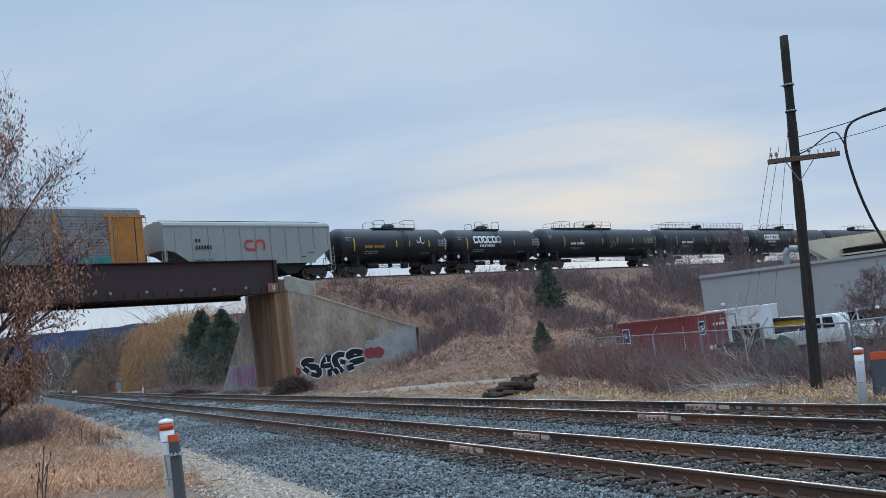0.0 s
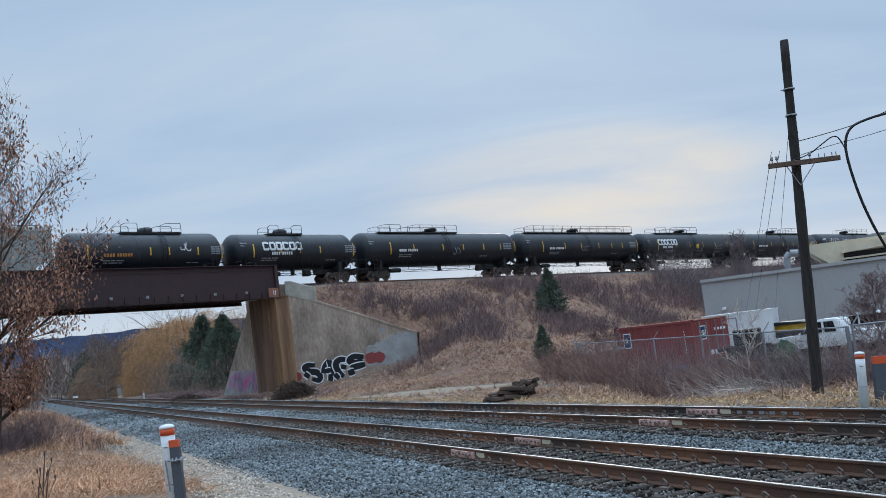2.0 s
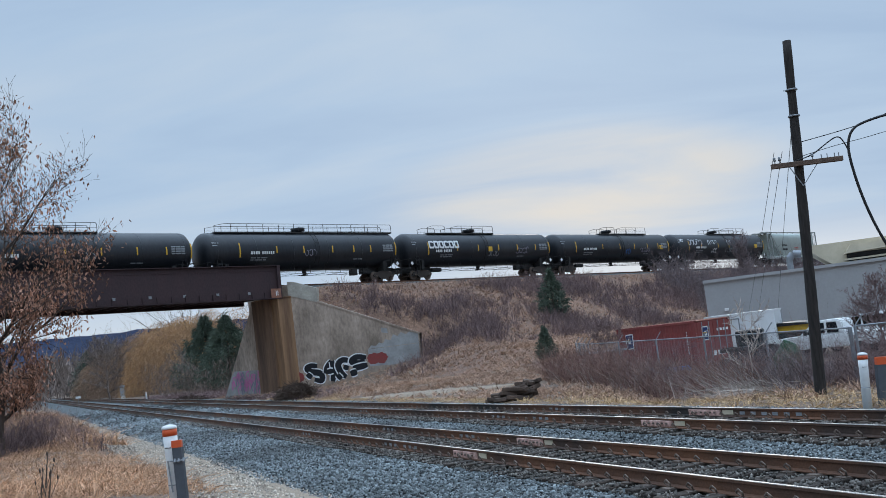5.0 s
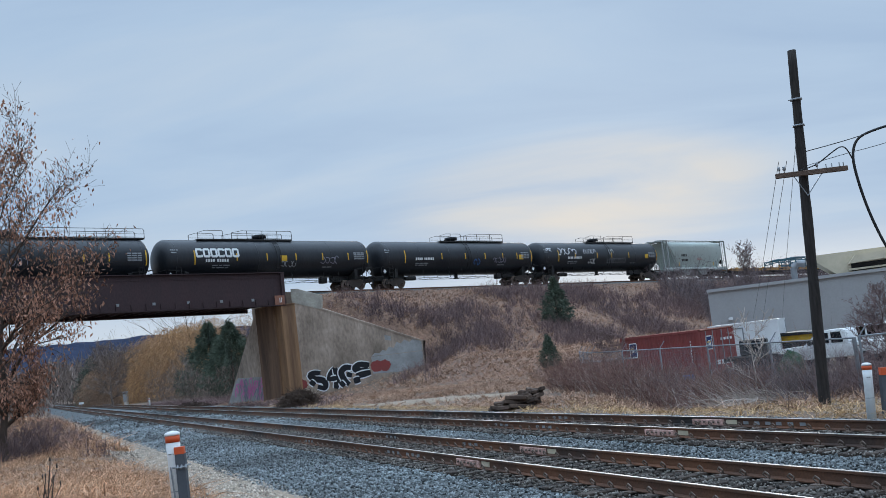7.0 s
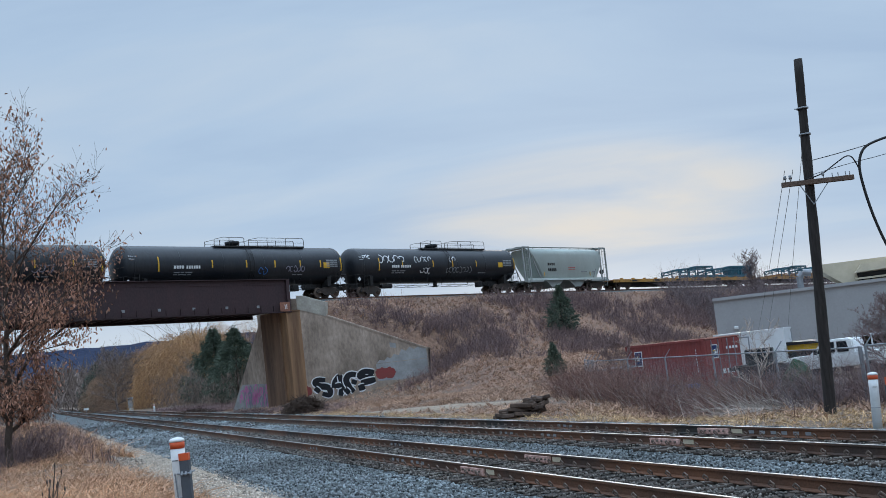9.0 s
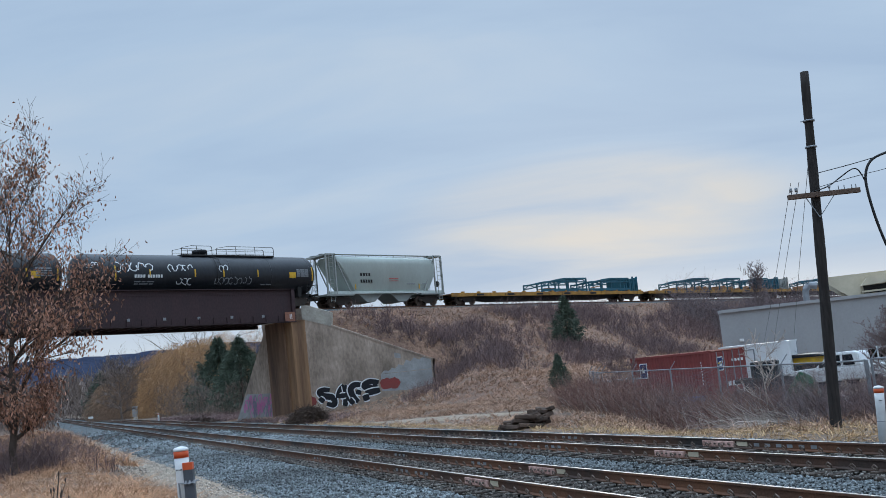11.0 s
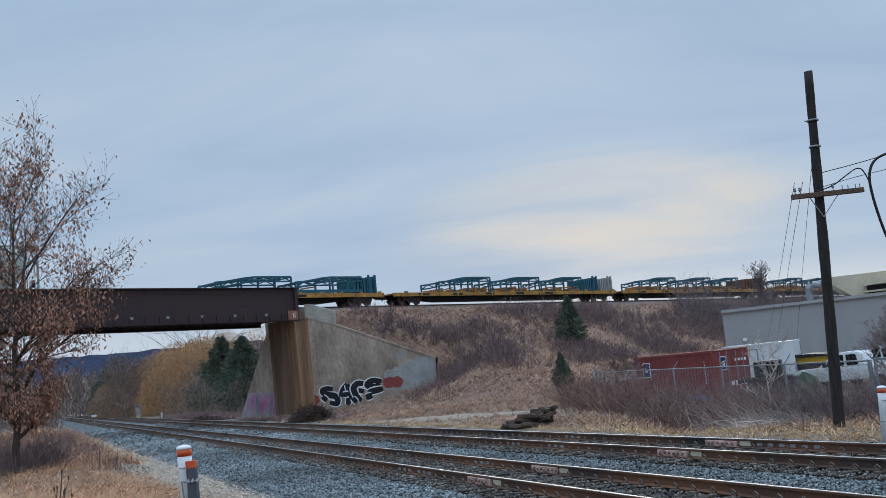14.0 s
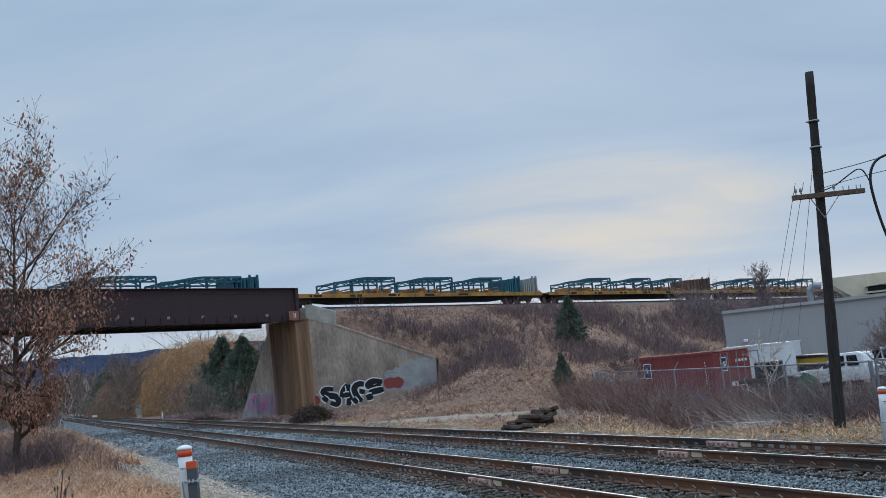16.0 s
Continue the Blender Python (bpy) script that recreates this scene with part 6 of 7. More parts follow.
def build_fence():
    f = thing("chain_link_fence", "galvanised chain-link fence with top rail around the yard", "fence")
    a, c = Vector((6.35, 53.0, 0)), Vector((10.13, 28.0, 0))
    e = Vector((14.5, 25.5, 0))
    mesh = bmesh.new()

    def run(p, q, posts, zt, zb, big_end):
        n = posts
        for i in range(n + 1):
            v = p.lerp(q, i / n)
            r = 0.055 if (big_end and i == n) else 0.035
            po = part("post", rod(bmesh.new(), (v.x, v.y, zb - 0.4), (v.x, v.y, zt + 0.02), r, n=10), M_galv, f)
            if not (big_end and i == n):
                part("barb_arm", rod(bmesh.new(), (v.x, v.y, zt), (v.x + 0.22, v.y - 0.05, zt + 0.30), 0.018, n=5), M_galv, po)
        part("top_rail", rod(bmesh.new(), (p.x, p.y, zt), (q.x, q.y, zt), 0.024, n=6), M_galv, f)
        length = (q - p).length
        steps = int(length / 0.085)
        hgt = zt - zb
        for i in range(steps):
            for sg in (-1, 1):
                t0 = i / steps
                t1 = t0 + sg * hgt / length
                za, zb2 = zb, zt
                if t1 < 0 or t1 > 1:
                    tt = 0 if t1 < 0 else 1
                    zb2 = zb + hgt * abs((tt - t0) / (t1 - t0))
                    t1 = tt
                u, v = p.lerp(q, t0), p.lerp(q, t1)
                rod(mesh, (u.x, u.y, za), (v.x, v.y, zb2), 0.0014, n=3, caps=False)

    run(a, c, 5, 1.11, -0.72, True)
    run(c + Vector((0.12, -0.05, 0)), e, 2, 1.14, -0.66, False)
    run(a, a + Vector((0.4, 9.0, 0)), 3, 1.10, -0.72, False)
    tagged(part("wire_mesh", mesh, M_galv, f, "fine diamond wire mesh"), kind="stuff")


build_container()
build_trailer()
build_building()
pickup(Matrix.Translation((18.75, 54.5, -1.10)) @ pose(0, 0, 0, 0, 0, -38), "white pickup truck parked in the fenced yard")
pickup(Matrix.Translation((22.0, 57.5, -1.06)) @ pose(0, 0, 0, 0, 0, -58), "white van parked beside a pickup in the yard", van=True)
dump_truck(Matrix.Translation((17.0, 58.6, -1.04)) @ pose(0, 0, 0, 0, 0, -50))


def compact_loader(m):
    p = thing("compact_loader", "dark compact loader parked before the white trailer", "vehicle", m, group="vehicles in the yard")
    bm = prism(bmesh.new(), [(-1.1, 0.45), (1.1, 0.45), (1.15, 1.15), (0.2, 1.30), (-1.1, 1.1)], "y", -0.6, 0.6)
    bmesh.ops.bevel(bm, geom=list(bm.edges), offset=0.05, segments=1, affect="EDGES")
    part("body", bm, M_darkvan, p)
    cab = part("cab", box(bmesh.new(), -0.75, 0.45, -0.55, 0.55, 1.25, 1.95, bevel=0.05), M_darkvan, p)
    for s in (-1, 1):
        part("window", bx(-0.6, 0.3, min(s * 0.55, s * 0.556), max(s * 0.55, s * 0.556), 1.4, 1.85), M_glass, cab)
        part("lift_arm", box(bmesh.new(), -1.5, 0.9, min(s * 0.62, s * 0.74), max(s * 0.62, s * 0.74), 1.05, 1.22, bevel=0.02), M_dark_steel, p)
    part("bucket", prism(bmesh.new(), [(-1.9, 0.15), (-1.35, 0.15), (-1.35, 0.75), (-1.55, 0.7)], "y", -0.8, 0.8), M_dark_steel, p)
    for x in (-0.65, 0.7):
        for s in (-0.68, 0.68):
            wheel_part(p, x, s, 0.42)


compact_loader(Matrix.Translation((13.5, 49.5, -1.04)) @ pose(0, 0, 0, 0, 0, -20))
build_fence()
g = thing("tarp_heap", "heap under a crumpled green tarp in the yard", "tarp", Matrix.Translation((13.62, 45.0, -1.02)))
bm = bmesh.new()
bmesh.ops.create_icosphere(bm, subdivisions=3, radius=1.0)
for v in bm.verts:
    v.co = Vector((v.co.x * 0.75, v.co.y * 0.6, max(0, v.co.z) * 1.35)) * (1 + 0.18 * noise.noise(v.co * 2.2))
part("tarp", bm, M_green, g)
g = thing("scrap_trailer", "low dark utility trailer with white plate by the fence", "trailer", Matrix.Translation((7.3, 55.0, -1.0)) @ pose(0, 0, 0, 0, 0, 20))
part("box", box(bmesh.new(), -1.0, 1.0, -0.7, 0.7, 0.5, 1.55, bevel=0.04), M_cont, g)
part("plate", bx(0.55, 0.9, -0.72, -0.705, 0.75, 0.9), M_white, g)
part("lid", box(bmesh.new(), -1.05, 1.05, -0.75, 0.75, 1.55, 1.64, bevel=0.02), M_galv, g)
for s in (-0.8, 0.8):
    wheel_part(g, 0, s, 0.3)
g = thing("blue_beam", "long blue steel beam on blocks beside the container", "beam", Matrix.Translation((9.7, 53.2, -1.0)) @ pose(0, 0, 0, 0, 0, -30))
part("beam", box(bmesh.new(), -1.6, 1.6, -0.12, 0.12, 0.25, 0.5, bevel=0.02), M_spray_blue, g)
for x in (-1.2, 1.2):
    part("block", bx(x - 0.15, x + 0.15, -0.15, 0.15, 0, 0.25), M_logs, g)


# ---------------------------------------------------------------- heaps beside the far track
def old_tie_pile():
    z = ground_height(1.95, 38.4)
    p = thing("tie_pile", "heap of rotten dark wooden ties beside the far track", "timber pile", Matrix.Translation((1.95, 38.4, z)))
    rng = random.Random(11)
    for i in range(46):
        lvl = 0 if i < 15 else 1 if i < 27 else 2 if i < 37 else 3
        x = rng.uniform(-0.85, 0.65) * (1 - 0.22 * lvl) + 0.14 * lvl
        ln = rng.uniform(0.45, 0.8) if x > 0 else rng.uniform(0.6, 1.0)
        turn = rng.uniform(55, 120) if x > 0 else rng.uniform(-30, 25)
        bm = box(bmesh.new(), -ln / 2, ln / 2, -0.10, 0.10, -0.07, 0.07, bevel=0.02)
        for v in bm.verts:
            v.co += Vector((0, 0, 0.03 * noise.noise(v.co * 4 + Vector((i, 0, 0)))))
        o = part("old_tie", bm, M_logs, p)
        o.matrix_local = pose(x, rng.uniform(-0.5, 0.5), 0.07 + lvl * 0.14 + rng.uniform(-0.02, 0.05), rng.uniform(-16, 16), rng.uniform(-14, 14), turn)


old_tie_pile()


def dirt_patch():
    bm = bmesh.new()
    rows = []
    for i in range(25):
        t = i / 24
        c = Vector((-6.0, 57.8, 0)).lerp(Vector((3.4, 50.0, 0)), t)
        row = []
        for j in range(9):
            w = (j / 8 - 0.5) * (3.6 * math.sin(math.pi * min(1, max(0.04, t))) + 0.3 * noise.noise((t * 9, j, 2)))
            x, y = c.x + w * 0.4, c.y + w * 0.9
            row.append(bm.verts.new((x, y, land_z(x, y) + (0.05 if 0 < j < 8 and 0 < i < 24 else -0.05))))
        rows.append(row)
    for a, b in zip(rows, rows[1:]):
        for i in range(8):
            bm.faces.new((a[i], a[i + 1], b[i + 1], b[i])).smooth = True
    bmesh.ops.recalc_face_normals(bm, faces=bm.faces)
    tagged(obj("dirt_track", bm, M_gravel), "bare pale dirt track between dead grass", "dirt", kind="structure")



# ---------------------------------------------------------------- vegetation and loose stone
RNG = np.random.default_rng(7)


def land_z(x, y):
    """Height of the land, bank included."""
    p = Vector((x, y, 0))
    s, off = p.dot(TRAIN_U), p.dot(TRAIN_N) - 74.1
    g = ground_height(x, y)
    out = max(0.0, -11.0 - off)
    start = bank_edge(off) - min(7.0, out * 1.1)
    if 0 < out < 1 and s > start:
        ds, zz = s - start, []
        for o, back in ((-11.0, 0.0), (-12.0, 1.1)):
            q = TRAIN_U * (bank_edge(o) + ds - back + 0.001) + TRAIN_N * (74.1 + o + 0.001 * (o > -11.5))
            zz.append(land_z(q.x, q.y))
        return zz[0] * (1 - out) + zz[1] * out
    if s < start or off > 6 or off < -44:
        return g
    ds = s - start
    z = bank_height(s, off)
    if off < -4:
        z += 0.22 * noise.noise((x * 0.25, y * 0.25, 9)) * min(1, (-off - 4) / 4)
    if -11.0 <= off < -3.0:
        z = min(z, 7.25 + (off + 3.0) * 0.52 + ds * 0.85)
    if out > 0:
        z = g - 0.04 + (z - g) * smooth(0, 8, ds) * (1 - smooth(14, 30, out))
    return max(z, g)


def unit(v):
    return v / np.maximum(1e-6, np.linalg.norm(v, axis=1, keepdims=True))


def ribbons(p0, d, length, width, bend, segs=2):
    """Arrays of tapering strips: verts and quads."""
    n = len(p0)
    side = unit(np.cross(d, np.stack([RNG.normal(size=n) * 0.5, np.ones(n) * 0.8 + RNG.normal(size=n) * 0.5, RNG.normal(size=n) * 0.25], 1)))
    lv = np.linspace(0, 1, segs + 1)
    rows = []
    for t in lv:
        c = p0 + d * (length * t)[:, None] + bend * (length * t * t)[:, None]
        w = (width * (1 - 0.82 * t) / 2)[:, None]
        rows += [c - side * w, c + side * w]
    verts = np.stack(rows, 1).reshape(-1, 3)
    base = np.arange(n)[:, None] * (2 * (segs + 1))
    quads = np.concatenate([base + np.array([[2 * i, 2 * i + 1, 2 * i + 3, 2 * i + 2]]) for i in range(segs)], 0)
    return verts, quads


def join(name, chunks, mat):
    vs, fs, k = [], [], 0
    for v, f in chunks:
        vs.append(v)
        fs.append(f + k)
        k += len(v)
    return np_mesh(name, np.concatenate(vs), np.concatenate(fs), mat)


def up_dirs(n, spread):
    v = RNG.normal(size=(n, 3)) * spread
    v[:, 2] = 1.0
    return unit(v)


def grass_patch(name, pts, hmin, hmax, width, mat, label, per=6, spread=0.45, droop=0.55, segs=2):
    """Tufts of dry blades on the land at the given plan points."""
    base = np.array([(x, y, land_z(x, y) - 0.02) for x, y in pts])
    p = np.repeat(base, per, 0) + np.c_[RNG.normal(size=(len(base) * per, 2)) * 0.07, np.zeros(len(base) * per)]
    n = len(p)
    tall = np.repeat(RNG.uniform(0.6, 1.0, len(base)), per)
    ln = RNG.uniform(hmin, hmax, n) * tall
    lean = np.repeat(RNG.normal(size=(len(base), 3)) * 0.25, per, 0)
    d = unit(up_dirs(n, spread) + lean * [1, 1, 0])
    b = RNG.normal(size=(n, 3)) * 0.3 + lean
    b[:, 2] = -droop * RNG.uniform(0.3, 1.2, n)
    me = join(name, [ribbons(p, d, ln, RNG.uniform(0.6, 1.4, n) * width, b, segs)], mat)
    return tagged(new(name, me), label, "grass", kind="stuff")


def shrubs(name, pts, hmin, hmax, mat, label, twigs=26, width=0.02, spread=0.42, kids=2, droop=0.0, segs=2, wild=0.14, way=(0, 0, 0)):
    """Bare bushes: stems that fan out of one foot, with side twigs."""
    base = np.array([(x, y, land_z(x, y) - 0.05) for x, y in pts])
    m = len(base)
    h = RNG.uniform(hmin, hmax, m)
    p = np.repeat(base, twigs, 0)
    hh = np.repeat(h, twigs)
    n = len(p)
    p = p + np.c_[RNG.normal(size=(n, 2)) * (hh * 0.12)[:, None], np.zeros(n)]
    d = unit(up_dirs(n, spread) + np.array(way))
    ln = hh * RNG.uniform(0.45, 1.05, n)
    bend = RNG.normal(size=(n, 3)) * wild
    bend[:, 2] = -droop
    chunks = [ribbons(p, d, ln, width * RNG.uniform(0.7, 1.3, n), bend, segs)]
    for _ in range(kids):
        t = RNG.uniform(0.3, 0.95, n)
        q = p + d * (ln * t)[:, None] + bend * (ln * t * t)[:, None]
        dd = unit(d + RNG.normal(size=(n, 3)) * 0.6)
        chunks.append(ribbons(q, dd, ln * RNG.uniform(0.2, 0.5, n), width * 0.6 * np.ones(n), RNG.normal(size=(n, 3)) * 0.15, 1))
    return tagged(new(name, join(name, chunks, mat)), label, "brush", kind="stuff")


def plan_points(n, k0, k1, d0, d1, near_bias=1.0):
    """Random plan points in the tracks' own space."""
    k = k0 + (k1 - k0) * RNG.random(n) ** near_bias
    d = RNG.uniform(d0, d1, n)
    v = np.outer(k, TRACK_U[:2]) + np.outer(d, TRACK_N[:2])
    return v


def bank_points(n, s0, s1, a0, a1, keep=None):
    s, a = RNG.uniform(s0, s1, n), RNG.uniform(a0, a1, n)
    v = np.outer(s, TRAIN_U[:2]) + np.outer(74.1 - a, TRAIN_N[:2])
    if keep is not None:
        v = np.array([q for q in v if keep(q[0], q[1])])
    start = np.array([bank_edge(-b) for b in a]) if keep is None else None
    return v if start is None else v[(s > start + 0.3) | (a > 11.5)]


def clear_of(pts, boxes):
    """Leave out points inside plan boxes (x0, x1, y0, y1)."""
    ok = np.ones(len(pts), bool)
    for x0, x1, y0, y1 in boxes:
        ok &= ~((pts[:, 0] > x0) & (pts[:, 0] < x1) & (pts[:, 1] > y0) & (pts[:, 1] < y1))
    return pts[ok]


def stones(name, pts, zs, size, mat, label, blocks=True):
    """Crushed stones: jittered six-sided blocks near the camera, eight-sided lumps further off."""
    n = len(pts)
    if blocks:
        base = np.array([(x, y, z) for x in (-1, 1) for y in (-1, 1) for z in (-1, 1)], float) * 0.68
        face = np.array([(0, 1, 3), (0, 3, 2), (4, 6, 7), (4, 7, 5), (0, 4, 5), (0, 5, 1), (2, 3, 7), (2, 7, 6), (0, 2, 6), (0, 6, 4), (1, 5, 7), (1, 7, 3)])
    else:
        base = np.array([(1, 0, 0), (-1, 0, 0), (0, 1, 0), (0, -1, 0), (0, 0, 1), (0, 0, -1)], float)
        face = np.array([(0, 2, 4), (2, 1, 4), (1, 3, 4), (3, 0, 4), (2, 0, 5), (1, 2, 5), (3, 1, 5), (0, 3, 5)])
    c = len(base)
    size = np.asarray(size, float).reshape(-1, 1, 1) if np.ndim(size) else size
    sz = size * RNG.uniform(0.55, 1.35, (n, 1, 1)) * RNG.uniform(0.6, 1.25, (n, 1, 3))
    v = base[None] * sz * RNG.uniform(0.75, 1.25, (n, c, 1)) + RNG.normal(size=(n, c, 3)) * size * 0.12
    a, b = RNG.uniform(0, 6.28, n)[:, None], RNG.uniform(-1.2, 1.2, n)[:, None]
    x, y, z = v[..., 0], v[..., 1], v[..., 2]
    y, z = y * np.cos(b) - z * np.sin(b), y * np.sin(b) + z * np.cos(b)
    x, y = x * np.cos(a) - y * np.sin(a), x * np.sin(a) + y * np.cos(a)
    v = np.stack([x + pts[:, :1], y + pts[:, 1:2], z + zs[:, None]], -1)
    f = face[None] + (np.arange(n) * c)[:, None, None]
    me = np_mesh(name, v.reshape(-1, 3), f.reshape(-1, 3), mat)
    return tagged(new(name, me), label, "stone", kind="stuff")


def scatter_stones():
    n = 98000
    k = 7 + 48 * RNG.random(n) ** 1.6
    d = RNG.uniform(4.4, 15.6, n)
    prof_d = [4.3, 5.2, 6.3, 7.2, 9.8, 10.4, 10.8, 11.3, 13.9, 14.5, 15.3, 15.9]
    prof_z = [-0.27, -0.24, -0.225, -0.25, -0.25, -0.255, -0.255, -0.25, -0.25, -0.26, -0.30, -0.40]
    z = np.interp(d, prof_d, prof_z)
    keep = np.ones(n, bool)
    for rails in (NEAR_RAILS, FAR_RAILS):
        mid = sum(rails) / 2
        on_tie = (np.abs(d - mid) < 1.25) & (np.abs((k + 0.25) % 0.5 - 0.25) < 0.13)
        keep &= ~(on_tie & (RNG.random(n) < 0.90))
        for r in rails:
            keep &= np.abs(d - r) > 0.13
        inside = (np.abs(d - mid) < 1.25)
        keep &= ~(inside & (RNG.random(n) < 0.15))
    k, d, z = k[keep], d[keep], z[keep]
    mids = np.minimum(np.abs(d - sum(NEAR_RAILS) / 2), np.abs(d - sum(FAR_RAILS) / 2))
    crib = mids < 1.35
    pts = np.outer(k[crib], TRACK_U[:2]) + np.outer(d[crib], TRACK_N[:2])
    stones("crib_stones", pts, z[crib] + 0.045, 0.016 + 0.00045 * k[crib], M_crib, "grey-brown stones packed between the wooden ties", blocks=False)
    m = 9000
    kt, dt = np.round((7 + 40 * RNG.random(m) ** 1.5) / 0.5) * 0.5 + RNG.uniform(-0.12, 0.12, m), RNG.uniform(-1.25, 1.25, m) + np.where(RNG.random(m) < 0.5, sum(NEAR_RAILS), sum(FAR_RAILS)) / 2
    far = np.ones(m, bool)
    for r in NEAR_RAILS + FAR_RAILS:
        far &= np.abs(dt - r) > 0.2
    kt, dt = kt[far], dt[far]
    stones("tie_debris", np.outer(kt, TRACK_U[:2]) + np.outer(dt, TRACK_N[:2]), np.full(len(kt), -0.178), 0.017 + 0.0004 * kt, M_crib, "small stones and splinters lying on the ties")
    k, d, z = k[~crib], d[~crib], z[~crib]
    pts = np.outer(k, TRACK_U[:2]) + np.outer(d, TRACK_N[:2])
    near = k < 21
    for sel, cut in ((near, True), (~near, False)):
        stones("ballast_stones", pts[sel], z[sel] + 0.014, 0.017 + 0.00045 * k[sel], M_stone, "loose crushed blue-grey ballast stones between the rails", blocks=cut)
    n = 15000
    k = 48 + 62 * RNG.random(n) ** 1.2
    d = RNG.uniform(4.3, 15.8, n)
    keep = np.ones(n, bool)
    for r in NEAR_RAILS + FAR_RAILS:
        keep &= np.abs(d - r) > 0.2
    k, d = k[keep], d[keep]
    pts = np.outer(k, TRACK_U[:2]) + np.outer(d, TRACK_N[:2])
    stones("ballast_stones", pts, np.interp(d, prof_d, prof_z) + 0.01, 0.075, M_stone, "crushed blue-grey ballast stones further along the tracks", blocks=False)
    n = 15000
    k = 8 + 42 * RNG.random(n) ** 1.5
    d = 2.5 + 2.6 * RNG.random(n) ** 0.8
    pts = np.outer(k, TRACK_U[:2]) + np.outer(d, TRACK_N[:2])
    zs = np.array([ground_height(x, y) for x, y in pts]) + 0.02
    stones("gravel_stones", pts, zs, 0.024, M_pebble, "pale loose gravel stones along the ballast edge", blocks=False)


scatter_stones()
dirt_patch()

# foreground grass on the near side of the tracks
pts = np.concatenate([plan_points(13000, 9, 42, -9, 3.2, 1.5), plan_points(8000, 9, 24, -6, 2.9, 1.0)])
ok = np.array([noise.noise((x * 0.35, y * 0.35, 4)) + 0.55 - max(0.0, (x * TRACK_N.x + y * TRACK_N.y - 1.6)) * 0.55 > RNG.random() * 0.7 for x, y in pts])
grass_patch("dry_grass", pts[ok], 0.25, 0.72, 0.0115, M_grass, "long straw-coloured dead grass beside the gravel", per=6, segs=2, droop=0.8, spread=0.55)
pts = plan_points(5000, 38, 110, -14, 3.4, 1.3)
grass_patch("dry_grass", pts, 0.4, 0.9, 0.03, M_grass, "dead grass along the tracks", per=4)
# straw verge beyond the far track
pts = plan_points(5200, 4, 75, 15.3, 18.5, 1.1)
pts = pts[[not (-7.0 < x < 3.5 and x * TRACK_N.x + y * TRACK_N.y > 16.3) for x, y in pts]]
grass_patch("verge_grass", pts, 0.10, 0.32, 0.018, M_straw, "straw-coloured grass verge beyond the far track", per=6)
pts = plan_points(420, 3, 17, 15.8, 19, 1.0)
grass_patch("verge_grass", pts, 0.35, 0.8, 0.016, M_straw, "tall straw grass clumps by the fence", per=9)
pts = plan_points(3600, 44, 150, 15.6, 24, 1.0)
pts = pts[[(p.dot(TRAIN_U) < 48 and p.x < -8.0) or p.dot(TRAIN_N) > 83.5 for p in (Vector((q[0], q[1], 0)) for q in pts)]]
grass_patch("verge_grass", pts, 0.3, 0.8, 0.05, M_twig, "brown dead weeds beyond the far track", per=6)
# open slope between track and bank
pts = clear_of(plan_points(17000, 20, 98, 16.5, 46, 1.0), [(7.2, 60, 30, 100)])
ok = np.array([(noise.noise((x * 0.22, y * 0.22, 8)) > -0.5) and not (-6.5 < x < 4.0 and -4.5 < (y - 53.5) + (x + 1) * 0.85 < 2.6 and RNG.random() < (0.97 if (y - 53.5) + (x + 1) * 0.85 > -1.5 else 0.6)) for x, y in pts])
grass_patch("slope_grass", pts[ok], 0.2, 0.6, 0.030, M_grass_far, "dead brown grass on the slope below the bank", per=6)
pts = bank_points(15000, 52, 128, 4, 38)
ok = np.array([noise.noise((x * 0.14, y * 0.14, 2)) > -0.6 and not (-6.5 < x < 4.0 and -4.5 < (y - 53.5) + (x + 1) * 0.85 < 2.6) for x, y in pts])
grass_patch("bank_grass", pts[ok], 0.3, 0.8, 0.042, M_grass_far, "dead brown grass over the embankment", per=4)
# brush on the bank
pts = bank_points(5000, 53, 130, 4.5, 17)
ok = np.array([noise.noise((x * 0.13, y * 0.13, 6)) > -0.06 + 0.16 * RNG.normal() for x, y in pts])
shrubs("bank_brush", pts[ok], 0.6, 1.45, M_twig, "bare purplish-brown brush on the embankment", twigs=12, width=0.036, kids=2, segs=1)
pts = bank_points(260, 97, 150, 5, 20)
shrubs("bank_brush", pts, 2.0, 4.0, M_twig_grey, "tall bare grey brush on the embankment above the yard", twigs=48, width=0.025, spread=0.5, kids=4)
pts = bank_points(60, 57.2, 60.5, 10.4, 13.5)
shrubs("bank_brush", pts, 0.5, 1.3, M_twig, "low brown brush against the end of the wing wall", twigs=22, width=0.028, kids=3)
# red-brown thicket along the fence
def thicket_points(n, t0, t1, w0, w1):
    t = RNG.uniform(t0, t1, n)
    w = RNG.uniform(w0, w1, n)
    x = 6.0 + (10.3 - 6.0) * t - w * 0.95
    y = 51.5 + (28.0 - 51.5) * t - w * 0.3
    return np.stack([x, y], 1)


